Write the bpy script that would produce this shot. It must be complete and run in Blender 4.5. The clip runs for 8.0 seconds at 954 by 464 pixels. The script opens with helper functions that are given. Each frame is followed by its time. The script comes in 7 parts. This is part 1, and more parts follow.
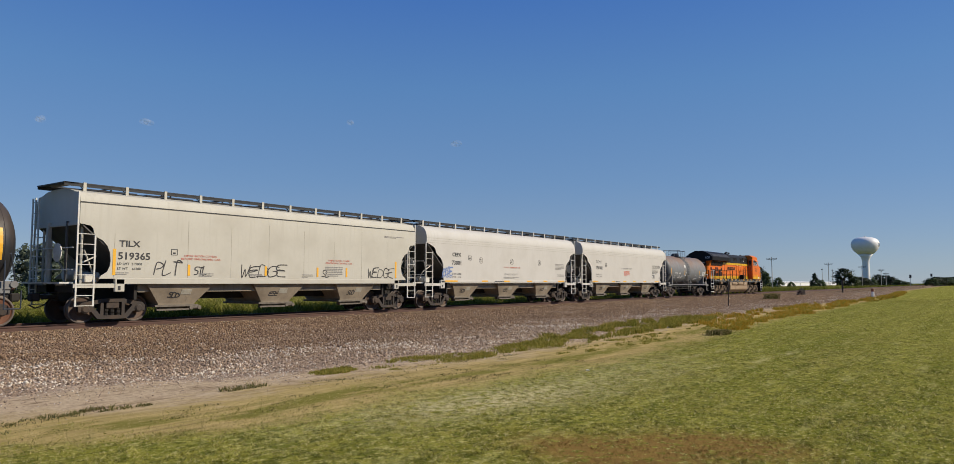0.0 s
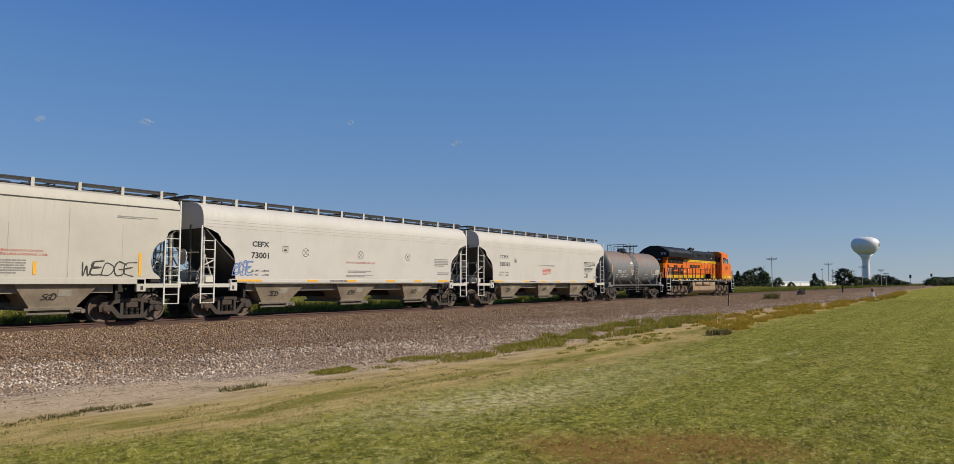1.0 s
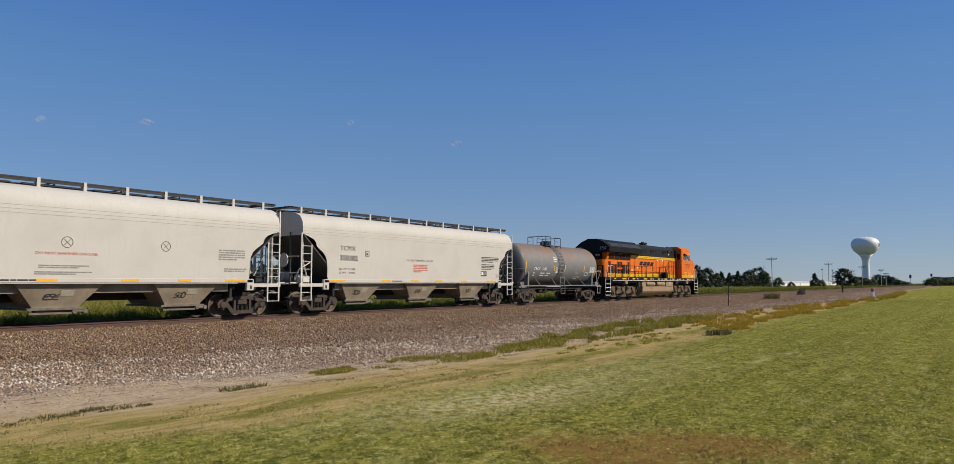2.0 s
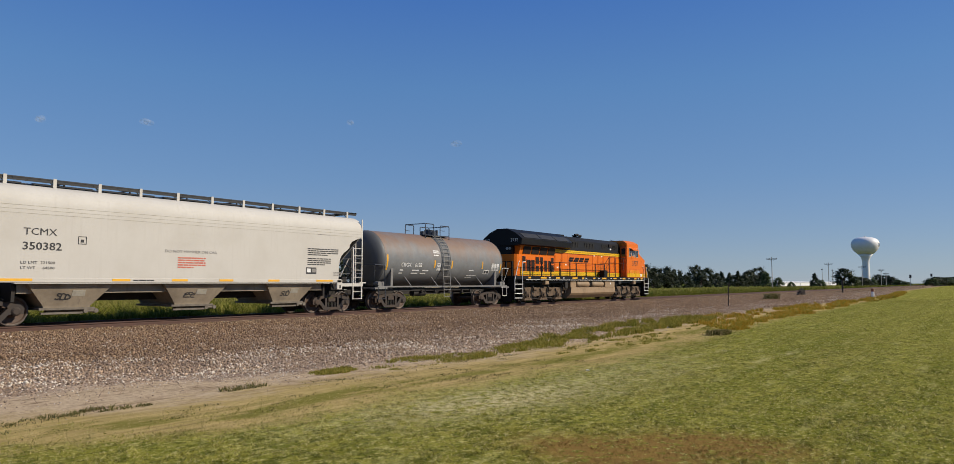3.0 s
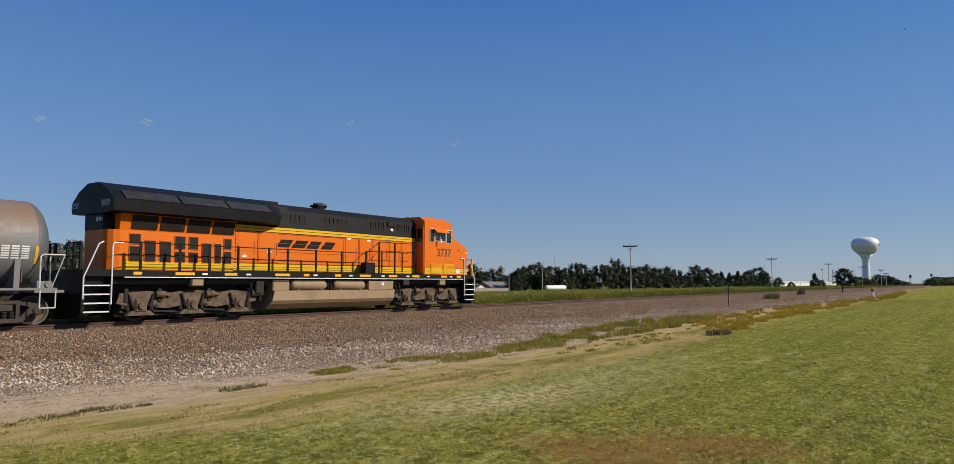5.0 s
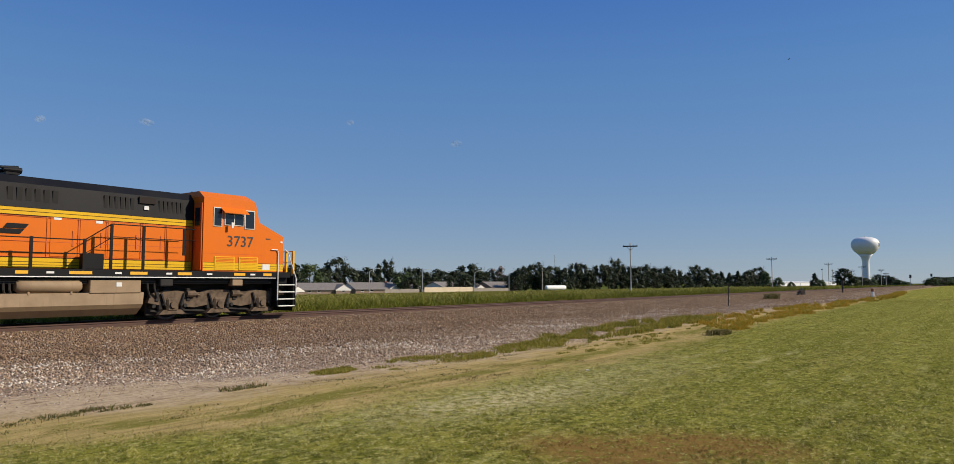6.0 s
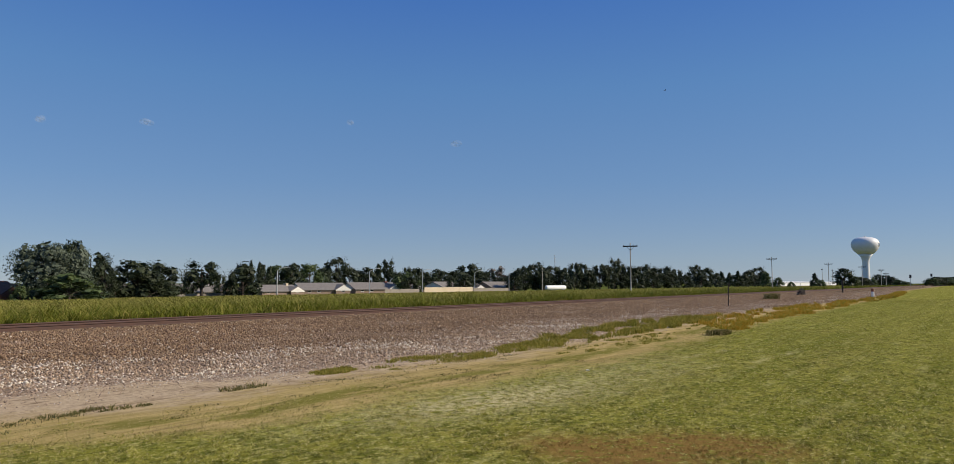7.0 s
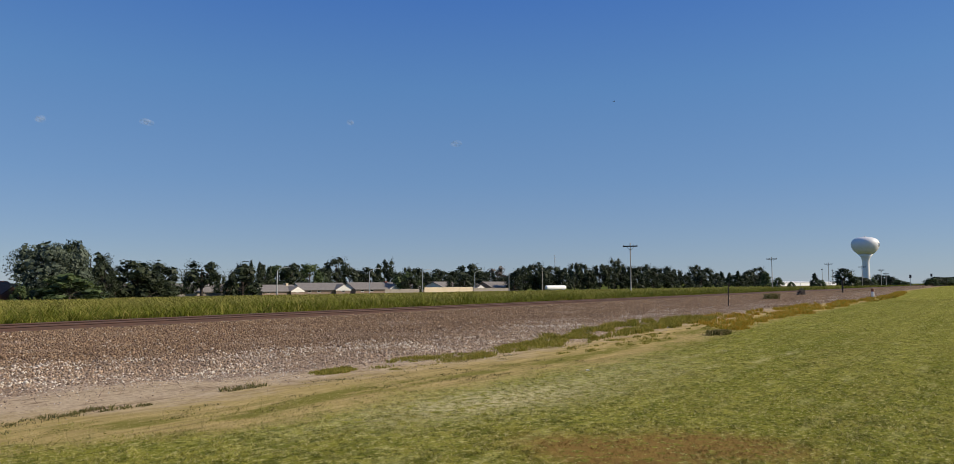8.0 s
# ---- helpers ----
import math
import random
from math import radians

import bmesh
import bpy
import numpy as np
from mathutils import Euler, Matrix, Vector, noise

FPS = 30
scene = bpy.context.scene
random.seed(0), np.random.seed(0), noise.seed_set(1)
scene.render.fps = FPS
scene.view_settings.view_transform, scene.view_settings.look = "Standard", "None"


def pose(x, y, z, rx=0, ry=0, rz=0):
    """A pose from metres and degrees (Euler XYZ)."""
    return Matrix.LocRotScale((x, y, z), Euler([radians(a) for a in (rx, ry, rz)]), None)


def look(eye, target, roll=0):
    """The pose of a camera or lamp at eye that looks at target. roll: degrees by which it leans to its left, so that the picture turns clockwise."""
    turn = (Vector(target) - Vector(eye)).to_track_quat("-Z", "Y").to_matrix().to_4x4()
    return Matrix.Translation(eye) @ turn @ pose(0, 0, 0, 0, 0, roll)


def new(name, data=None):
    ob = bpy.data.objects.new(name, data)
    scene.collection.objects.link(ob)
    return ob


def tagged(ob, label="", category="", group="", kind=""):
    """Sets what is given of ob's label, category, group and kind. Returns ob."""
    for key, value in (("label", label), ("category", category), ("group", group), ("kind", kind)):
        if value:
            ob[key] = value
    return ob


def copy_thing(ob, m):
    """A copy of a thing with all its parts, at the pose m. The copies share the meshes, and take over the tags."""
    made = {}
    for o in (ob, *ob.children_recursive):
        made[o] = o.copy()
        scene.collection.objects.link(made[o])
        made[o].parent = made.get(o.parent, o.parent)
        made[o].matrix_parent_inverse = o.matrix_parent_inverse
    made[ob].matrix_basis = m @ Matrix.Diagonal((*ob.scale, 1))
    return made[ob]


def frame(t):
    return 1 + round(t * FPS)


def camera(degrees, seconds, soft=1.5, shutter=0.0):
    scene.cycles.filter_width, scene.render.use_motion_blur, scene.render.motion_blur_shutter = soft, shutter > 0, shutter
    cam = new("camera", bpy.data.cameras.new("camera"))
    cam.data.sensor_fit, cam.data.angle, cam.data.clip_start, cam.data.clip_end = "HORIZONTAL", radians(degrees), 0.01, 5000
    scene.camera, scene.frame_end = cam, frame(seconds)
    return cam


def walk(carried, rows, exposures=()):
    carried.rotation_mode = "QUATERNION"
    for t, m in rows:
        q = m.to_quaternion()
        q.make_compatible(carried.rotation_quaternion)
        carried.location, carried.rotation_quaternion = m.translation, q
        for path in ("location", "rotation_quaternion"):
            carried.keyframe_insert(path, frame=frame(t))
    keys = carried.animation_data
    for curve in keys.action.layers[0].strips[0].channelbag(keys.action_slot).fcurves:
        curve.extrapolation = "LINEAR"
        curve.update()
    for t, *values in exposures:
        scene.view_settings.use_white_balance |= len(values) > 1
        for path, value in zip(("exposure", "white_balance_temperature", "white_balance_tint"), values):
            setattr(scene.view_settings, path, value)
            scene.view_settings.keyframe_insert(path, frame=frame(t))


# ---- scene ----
# The camera stands on the lawn; x runs along the track, y across it, z = 0 is the lawn.
EYE = (0.0, 0.0, 1.65)
HEADING, TILT = radians(35.75), radians(4.14)
AIM = (EYE[0] + math.cos(HEADING) * math.cos(TILT), EYE[1] + math.sin(HEADING) * math.cos(TILT), EYE[2] + math.sin(TILT))
cam = camera(68.57, 8.0, soft=0.5)
walk(cam, [(0.0, look(EYE, AIM)), (8.0, look(EYE, AIM))], exposures=[(0.0, 0.0), (8.0, 0.0)])

# ---- light: clear afternoon sky and one sun behind the camera's right shoulder ----
SUN_TO = Vector((0.48, -0.80, 0.63)).normalized()
world = bpy.data.worlds.new("sky")
scene.world = world
world.use_nodes = True
wn = world.node_tree
sky = wn.nodes.new("ShaderNodeTexSky")
sky.sky_type = "NISHITA"
sky.sun_disc = False
sky.sun_elevation = math.asin(SUN_TO.z)
sky.sun_rotation = math.atan2(SUN_TO.x, SUN_TO.y)
sky.air_density, sky.dust_density, sky.ozone_density, sky.altitude = 1.0, 0.0, 6.0, 1500
wn.nodes["Background"].inputs["Strength"].default_value = 0.085
height = wn.nodes.new("ShaderNodeSeparateXYZ")
wn.links.new(wn.nodes.new("ShaderNodeTexCoord").outputs["Generated"], height.inputs[0])


def sky_blend(low, colour, z0, z1):
    """One step of the sky's fade from the hazy horizon up to deep blue."""
    rise = wn.nodes.new("ShaderNodeMapRange")
    rise.inputs[1].default_value, rise.inputs[2].default_value = z0, z1
    wn.links.new(height.outputs[2], rise.inputs[0])
    mixed = wn.nodes.new("ShaderNodeMix")
    mixed.data_type = "RGBA"
    wn.links.new(rise.outputs[0], mixed.inputs[0])
    if isinstance(low, tuple):
        mixed.inputs[6].default_value = low
    else:
        wn.links.new(low, mixed.inputs[6])
    mixed.inputs[7].default_value = colour
    return mixed.outputs[2]


fade = sky_blend((2.95, 3.80, 5.4, 1), (1.95, 3.50, 6.2, 1), 0.03, 0.14)
fade = sky_blend(fade, (1.30, 3.15, 6.65, 1), 0.14, 0.27)
fade = sky_blend(fade, (0.72, 2.30, 6.75, 1), 0.27, 0.38)
fade = sky_blend(fade, (0.50, 1.60, 4.80, 1), 0.38, 1.0)
haze = wn.nodes.new("ShaderNodeMix")
haze.data_type = "RGBA"
haze.inputs[0].default_value = 0.62
wn.links.new(fade, haze.inputs[7])
wn.links.new(sky.outputs[0], haze.inputs[6])
wn.links.new(haze.outputs[2], wn.nodes["Background"].inputs["Color"])
sun = new("sun", bpy.data.lights.new("sun", "SUN"))
sun.data.energy, sun.data.angle, sun.data.color = 5.0, radians(0.53), (1.0, 0.89, 0.72)
sun.matrix_world = look((0, 0, 60), Vector((0, 0, 60)) - SUN_TO)


# ---- node helpers ----
class Mat:
    """A small wrapper that builds one procedural material."""

    def __init__(self, name, rough=0.6, metal=0.0, spec=0.5):
        self.m = bpy.data.materials.new(name)
        self.m.use_nodes = True
        self.t = self.m.node_tree
        self.b = self.t.nodes["Principled BSDF"]
        self.b.inputs["Roughness"].default_value = rough
        self.b.inputs["Metallic"].default_value = metal
        self.b.inputs["Specular IOR Level"].default_value = spec
        self.xyz = None

    def n(self, kind, **inputs):
        node = self.t.nodes.new(kind)
        for k, v in inputs.items():
            self.put(node.inputs[k.replace("_", " ")], v)
        return node

    def put(self, socket, v):
        if isinstance(v, bpy.types.NodeSocket):
            self.t.links.new(v, socket)
        elif isinstance(v, tuple) and len(v) == 3 and socket.type == "RGBA":
            socket.default_value = (*v, 1)
        else:
            socket.default_value = v

    def pos(self, scale=(1, 1, 1), local=True):
        c = self.n("ShaderNodeTexCoord").outputs["Object"] if local else self.n("ShaderNodeNewGeometry").outputs["Position"]
        mp = self.n("ShaderNodeMapping", Vector=c)
        mp.inputs["Scale"].default_value = scale
        return mp.outputs[0]

    def noise(self, vec, scale, detail=4, rough=0.6, lo=0.0, hi=1.0):
        nz = self.n("ShaderNodeTexNoise", Vector=vec, Scale=scale, Detail=detail, Roughness=rough)
        return self.span(nz.outputs["Fac"], lo, hi)

    def span(self, v, lo, hi, a=0.0, b=1.0):
        r = self.n("ShaderNodeMapRange")
        self.put(r.inputs[0], v)
        for i, x in enumerate((lo, hi, a, b)):
            r.inputs[i + 1].default_value = x
        return r.outputs[0]

    def math(self, op, a, b=0.0):
        nd = self.n("ShaderNodeMath")
        nd.operation = op
        self.put(nd.inputs[0], a)
        self.put(nd.inputs[1], b)
        return nd.outputs[0]

    def mix(self, fac, a, b):
        nd = self.n("ShaderNodeMix")
        nd.data_type = "RGBA"
        self.put(nd.inputs[0], fac)
        self.put(nd.inputs[6], a)
        self.put(nd.inputs[7], b)
        return nd.outputs[2]

    def bump(self, height, strength=0.3, distance=0.01):
        bp = self.n("ShaderNodeBump", Height=height, Strength=strength, Distance=distance)
        self.t.links.new(bp.outputs[0], self.b.inputs["Normal"])

    def color(self, c):
        self.put(self.b.inputs["Base Color"], c)
        return self

    def rough(self, v):
        self.put(self.b.inputs["Roughness"], v)

    def attr(self, name):
        nd = self.n("ShaderNodeAttribute")
        nd.attribute_name = name
        return nd.outputs["Fac"]

    def rand(self):
        return self.n("ShaderNodeNewGeometry").outputs["Random Per Island"]

    def rand_ob(self):
        return self.n("ShaderNodeObjectInfo").outputs["Random"]


def worn(name, base, dirt, amount=0.5, rough=0.5, metal=0.0, scale=1.2, streak=True, spec=0.5):
    """Paint with broad grime, fine speckle and, on upright sides, rain streaks."""
    k = Mat(name, rough, metal, spec)
    p = k.pos()
    broad = k.noise(p, scale, 5, 0.6, 0.42, 0.78)
    fine = k.noise(p, scale * 22, 3, 0.6, 0.5, 0.8)
    f = k.math("MAXIMUM", broad, k.math("MULTIPLY", fine, 0.45))
    if streak:
        st = k.noise(k.pos((3.2, 3.2, 0.18)), 2.4, 4, 0.6, 0.5, 0.8)
        f = k.math("MAXIMUM", f, k.math("MULTIPLY", st, 0.8))
    f = k.math("MULTIPLY", f, amount)
    k.color(k.mix(f, base, dirt))
    k.rough(k.span(f, 0, 1, rough, min(1.0, rough + 0.3)))
    k.bump(k.noise(p, 60, 3), 0.08, 0.004)
    return k.m


# ---- mesh helpers ----
def obj(name, bm, mat, parent=None, label="", smooth=False):
    me = bpy.data.meshes.new(name)
    bm.to_mesh(me)
    bm.free()
    for m in (mat if isinstance(mat, (list, tuple)) else [mat]):
        me.materials.append(m)
    if smooth:
        me.shade_smooth()
        if smooth is not True:
            me.set_sharp_from_angle(angle=radians(smooth))
    ob = new(name, me)
    if parent:
        ob.parent = parent
    if label:
        ob["label"] = label
    return ob


def part(name, bm, material, parent, label="", smooth=False):
    """Links a bmesh as one mesh object under a thing or under a part."""
    return obj(name, bm, material, parent, label, smooth)


def thing(name, m, label, category, group="", kind=""):
    """An Empty at a thing's base."""
    e = new(name)
    e.empty_display_size = 0.3
    e.matrix_basis = m
    return tagged(e, label, category, group, kind)


def add_box(bm, x0, x1, y0, y1, z0, z1, bevel=0.0):
    c = Vector(((x0 + x1) / 2, (y0 + y1) / 2, (z0 + z1) / 2))
    r = bmesh.ops.create_cube(bm, size=1.0, matrix=Matrix.Translation(c) @ Matrix.Diagonal((abs(x1 - x0), abs(y1 - y0), abs(z1 - z0), 1)))
    if bevel:
        es = list({e for v in r["verts"] for e in v.link_edges})
        bmesh.ops.bevel(bm, geom=es, offset=bevel, segments=1, affect="EDGES")
    return bm


def box(x0, x1, y0, y1, z0, z1, bevel=0.0):
    return add_box(bmesh.new(), x0, x1, y0, y1, z0, z1, bevel)


def add_rod(bm, a, b, r, seg=8, r2=None, caps=True):
    a, b = Vector(a), Vector(b)
    d = b - a
    m = Matrix.Translation((a + b) / 2) @ d.to_track_quat("Z", "Y").to_matrix().to_4x4()
    bmesh.ops.create_cone(bm, cap_ends=caps, segments=seg, radius1=r, radius2=r if r2 is None else r2, depth=d.length, matrix=m)
    return bm


def add_pipe(bm, pts, r, seg=6):
    for a, b in zip(pts[:-1], pts[1:]):
        add_rod(bm, a, b, r, seg)
    return bm


def add_prism(bm, poly, y0, y1):
    """A polygon in x, z drawn out between two y."""
    va = [bm.verts.new((x, y0, z)) for x, z in poly]
    vb = [bm.verts.new((x, y1, z)) for x, z in poly]
    n = len(poly)
    bm.faces.new(va)
    bm.faces.new(vb[::-1])
    for i in range(n):
        bm.faces.new((va[i], vb[i], vb[(i + 1) % n], va[(i + 1) % n]))
    bmesh.ops.recalc_face_normals(bm, faces=bm.faces)
    return bm


def add_loft(bm, sections, caps=True, close=True):
    """Rings of points, one after another, joined into a skin."""
    rings = [[bm.verts.new(p) for p in s] for s in sections]
    n = len(rings[0])
    for a, b in zip(rings[:-1], rings[1:]):
        for i in range(n if close else n - 1):
            j = (i + 1) % n
            bm.faces.new((a[i], a[j], b[j], b[i]))
    if caps:
        bm.faces.new(rings[0][::-1])
        bm.faces.new(rings[-1])
    bmesh.ops.recalc_face_normals(bm, faces=bm.faces)
    return bm


def add_lathe(bm, prof, axis="y", seg=24, centre=(0, 0, 0)):
    """prof: (radius, along); turned about an axis through centre."""
    secs = []
    for r, h in prof:
        ring = []
        for i in range(seg):
            a = 2 * math.pi * i / seg
            c, s_ = r * math.cos(a), r * math.sin(a)
            p = {"y": (c, h, s_), "x": (h, c, s_), "z": (c, s_, h)}[axis]
            ring.append((p[0] + centre[0], p[1] + centre[1], p[2] + centre[2]))
        secs.append(ring)
    return add_loft(bm, secs)


def words(text, size, m, mat, parent, name="lettering", bold=0.0, shear=0.0, squeeze=1.0):
    """Lettering as a thin mesh of the built-in font, standing in the plane m."""
    cu = bpy.data.curves.new(name, "FONT")
    cu.body, cu.size, cu.shear, cu.offset, cu.resolution_u, cu.extrude = text, size, shear, bold, 2, 0.0
    tmp = bpy.data.objects.new(name, cu)
    dg = bpy.context.evaluated_depsgraph_get()
    me = bpy.data.meshes.new_from_object(tmp.evaluated_get(dg))
    bpy.data.objects.remove(tmp)
    bpy.data.curves.remove(cu)
    me.transform(m @ Matrix.Diagonal((squeeze, 1, 1, 1)))
    me.materials.clear()
    me.materials.append(mat)
    ob = new(name, me)
    ob.parent = parent
    return ob


def mesh_np(name, verts, tris, mat, attrs=None):
    me = bpy.data.meshes.new(name)
    nv, nt = len(verts), len(tris)
    me.vertices.add(nv)
    me.vertices.foreach_set("co", verts.astype(np.float32).ravel())
    me.loops.add(nt * 3)
    me.loops.foreach_set("vertex_index", tris.astype(np.int32).ravel())
    me.polygons.add(nt)
    me.polygons.foreach_set("loop_start", np.arange(0, nt * 3, 3, dtype=np.int32))
    for k, v in (attrs or {}).items():
        a = me.attributes.new(k, "FLOAT", "POINT")
        a.data.foreach_set("value", v.astype(np.float32))
    me.materials.append(mat)
    me.update(calc_edges=True)
    me.validate()
    return me


# ---- the lie of the land ----
TRACK_Y, RAIL_Z = 24.83, 0.32


def land(x, y):
    """Height of the ground at places x, y (arrays): lawn, gravel bank, track bed, sloping field."""
    x, y = np.asarray(x, float), np.asarray(y, float)
    z = np.interp(y, [-4000, 9, 21.0, 22.4, 27.4, 30.5, 150, 260, 4000], [0, 0, 0.07, 0.135, 0.135, -0.5, -2.35, -2.6, -2.6])
    z = z + 0.05 * np.sin(x * 0.21 + 1.0) * np.sin(y * 0.33) * np.exp(-((y - 9) / 8) ** 2)
    return z


LAWN_EDGE = ([-60, 0, 2.9, 5.4, 7.3, 11.2, 13.8, 24.2, 36.8, 70.7, 175, 400], [9.5, 8.4, 7.8, 6.5, 6.8, 6.7, 6.5, 7.0, 7.6, 8.1, 12.1, 15])
GRAVEL_TOE = ([-60, 0, 4.2, 6.0, 7.6, 10.0, 12.7, 18.4, 23.6, 40, 80, 160, 400], [13, 12, 11.4, 11.4, 10.4, 9.9, 9.3, 9.6, 10.5, 11.0, 10.4, 12.4, 15])


def lawn_tone(k, p, g):
    """Mown streaks, dry spells and the two worn patches, alike on soil and blades."""
    mown = k.noise(k.pos((0.045, 1.3, 1), False), 1.6, 5, 0.65, 0.42, 0.66)
    g = k.mix(k.math("MULTIPLY", mown, 0.65), g, (0.44, 0.40, 0.085))
    lush = k.noise(k.pos((0.12, 0.5, 1), False), 0.8, 4, 0.6, 0.50, 0.72)
    g = k.mix(k.math("MULTIPLY", lush, 0.45), g, (0.185, 0.205, 0.022))
    dry = k.noise(p, 0.55, 5, 0.65, 0.50, 0.70)
    g = k.mix(k.math("MULTIPLY", dry, 0.4), g, (0.36, 0.28, 0.095))
    mottle = k.noise(p, 3.2, 5, 0.75, 0.46, 0.60)
    g = k.mix(k.math("MULTIPLY", mottle, 0.74), g, (0.120, 0.133, 0.020))
    clump = k.noise(p, 11, 4, 0.75, 0.50, 0.60)
    g = k.mix(k.math("MULTIPLY", clump, 0.78), g, (0.070, 0.078, 0.013))
    tip = k.noise(k.pos((0.9, 1.3, 1), False), 13, 4, 0.8, 0.54, 0.63)
    g = k.mix(k.math("MULTIPLY", tip, 0.70), g, (0.66, 0.58, 0.24))
    swath = k.noise(k.pos((0.35, 2.2, 1), False), 1.5, 4, 0.65, 0.56, 0.68)
    g = k.mix(k.math("MULTIPLY", swath, 0.40), g, (0.50, 0.46, 0.17))
    ragged = k.noise(p, 7, 5, 0.75, 0.42, 0.58)
    g = k.mix(k.math("MULTIPLY", k.math("MULTIPLY", k.attr("pale"), ragged), 0.9), g, (0.62, 0.53, 0.29))
    return k.mix(k.math("MINIMUM", k.math("MULTIPLY", k.math("MULTIPLY", k.attr("brown"), k.noise(p, 8, 5, 0.8, 0.40, 0.52)), 1.3), 0.9), g, (0.26, 0.150, 0.048))


# ---- ground material: mown lawn, straw strip, sand, gravel, field soil ----
def ground_material():
    k = Mat("ground", 0.95, spec=0.0)
    p = k.pos(local=False)
    lawn_d, toe_d = k.attr("lawn_d"), k.attr("toe_d")
    wob = k.noise(p, 0.9, 5, 0.65, 0.0, 1.0)
    wob2 = k.noise(p, 4.0, 4, 0.6, 0.0, 1.0)
    jit = k.math("ADD", k.math("MULTIPLY", k.math("SUBTRACT", wob, 0.5), 2.6), k.math("MULTIPLY", k.math("SUBTRACT", wob2, 0.5), 1.1))
    # lawn
    blades = k.noise(p, 55, 3, 0.7, 0.25, 0.75)
    tuft = k.noise(p, 7, 4, 0.65, 0.25, 0.75)
    sweep = k.noise(k.pos((0.10, 0.9, 1), False), 1.0, 4, 0.6, 0.3, 0.7)
    g = k.mix(tuft, (0.215, 0.205, 0.026), (0.345, 0.315, 0.055))
    g = k.mix(sweep, g, (0.255, 0.265, 0.035))
    # shade between the blades, put into the soil colour
    g = k.mix(k.math("MULTIPLY", blades, 0.75), g, (0.085, 0.086, 0.012))
    g = lawn_tone(k, p, g)
    # straw and sand
    straw0 = k.mix(k.noise(k.pos((0.35, 1.6, 1), False), 3.0, 5, 0.7, 0.3, 0.7), (0.56, 0.41, 0.175), (0.36, 0.275, 0.10))
    straw = k.mix(k.math("MULTIPLY", k.noise(k.pos((0.5, 2.2, 1), False), 1.6, 6, 0.75, 0.52, 0.68), 0.8), straw0, (0.19, 0.165, 0.045))
    straw = k.mix(k.math("MULTIPLY", k.noise(k.pos((0.09, 3.2, 1), False), 2.0, 5, 0.7, 0.50, 0.64), 0.7), straw, (0.24, 0.165, 0.075))
    straw = k.mix(k.noise(k.pos((0.10, 2.4, 1), False), 2.7, 4, 0.7, 0.60, 0.70), straw, (0.66, 0.50, 0.25))
    sand = k.mix(k.noise(p, 11, 5, 0.7, 0.3, 0.7), (0.63, 0.49, 0.325), (0.42, 0.31, 0.195))
    peb = k.n("ShaderNodeTexVoronoi", Vector=p, Scale=26.0)
    sand = k.mix(k.span(peb.outputs["Color"], 0.75, 0.9, 0, 0.6), sand, (0.22, 0.16, 0.12))
    sand = k.mix(k.math("MULTIPLY", k.noise(k.pos((0.6, 1.5, 1), False), 2.2, 6, 0.75, 0.50, 0.66), 0.85), sand, (0.20, 0.135, 0.075))
    sand = k.mix(k.math("MULTIPLY", k.noise(k.pos((0.22, 1.1, 1), False), 1.5, 6, 0.8, 0.52, 0.62), k.span(lawn_d, -1.0, -2.2, 0.7, 0.15)), sand, (0.15, 0.105, 0.055))
    # gravel: single stones of mixed colour, the shade in their gaps painted dark
    vo = k.n("ShaderNodeTexVoronoi", Vector=p, Scale=17.0)
    pick = k.n("ShaderNodeSeparateColor", Color=vo.outputs["Color"])
    st = k.mix(k.span(pick.outputs[0], 0, 1), (0.15, 0.092, 0.055), (0.46, 0.325, 0.205))
    st = k.mix(k.noise(p, 2.6, 5, 0.75, 0.50, 0.66), st, (0.10, 0.062, 0.042))
    st = k.mix(k.noise(k.pos((1, 1.5, 1), False), 3.4, 5, 0.8, 0.60, 0.70), st, (0.56, 0.46, 0.34))
    st = k.mix(k.span(pick.outputs[1], 0.90, 0.94), st, (0.62, 0.57, 0.50))
    st = k.mix(k.span(vo.outputs["Distance"], 0.35, 0.75), st, (0.05, 0.036, 0.028))
    rust = k.span(toe_d, 5.0, 12.5)
    st = k.mix(k.math("MULTIPLY", rust, 0.55), st, (0.135, 0.082, 0.050))
    nearby = k.span(k.n("ShaderNodeSeparateXYZ", Vector=p).outputs[0], 18, 50, 1.0, 0.2)
    st = k.mix(k.math("MULTIPLY", k.span(toe_d, 6.0, 0.5, 0.0, 0.35), nearby), st, (0.47, 0.355, 0.27))
    fines = k.math("MULTIPLY", k.noise(p, 0.8, 5, 0.6, 0.45, 0.65), k.span(toe_d, 4.5, 0.3))
    st = k.mix(k.math("MULTIPLY", k.math("MULTIPLY", fines, 0.75), nearby), st, (0.52, 0.41, 0.29))
    # field soil under the tall grass
    soil = k.mix(tuft, (0.075, 0.095, 0.022), (0.13, 0.145, 0.04))
    # layers
    m_straw = k.span(k.math("ADD", lawn_d, k.math("MULTIPLY", jit, 0.8)), 0.35, -0.45)
    m_sand = k.span(k.math("ADD", k.math("ADD", lawn_d, 2.0), k.math("MULTIPLY", jit, 1.3)), 0.3, -1.0)
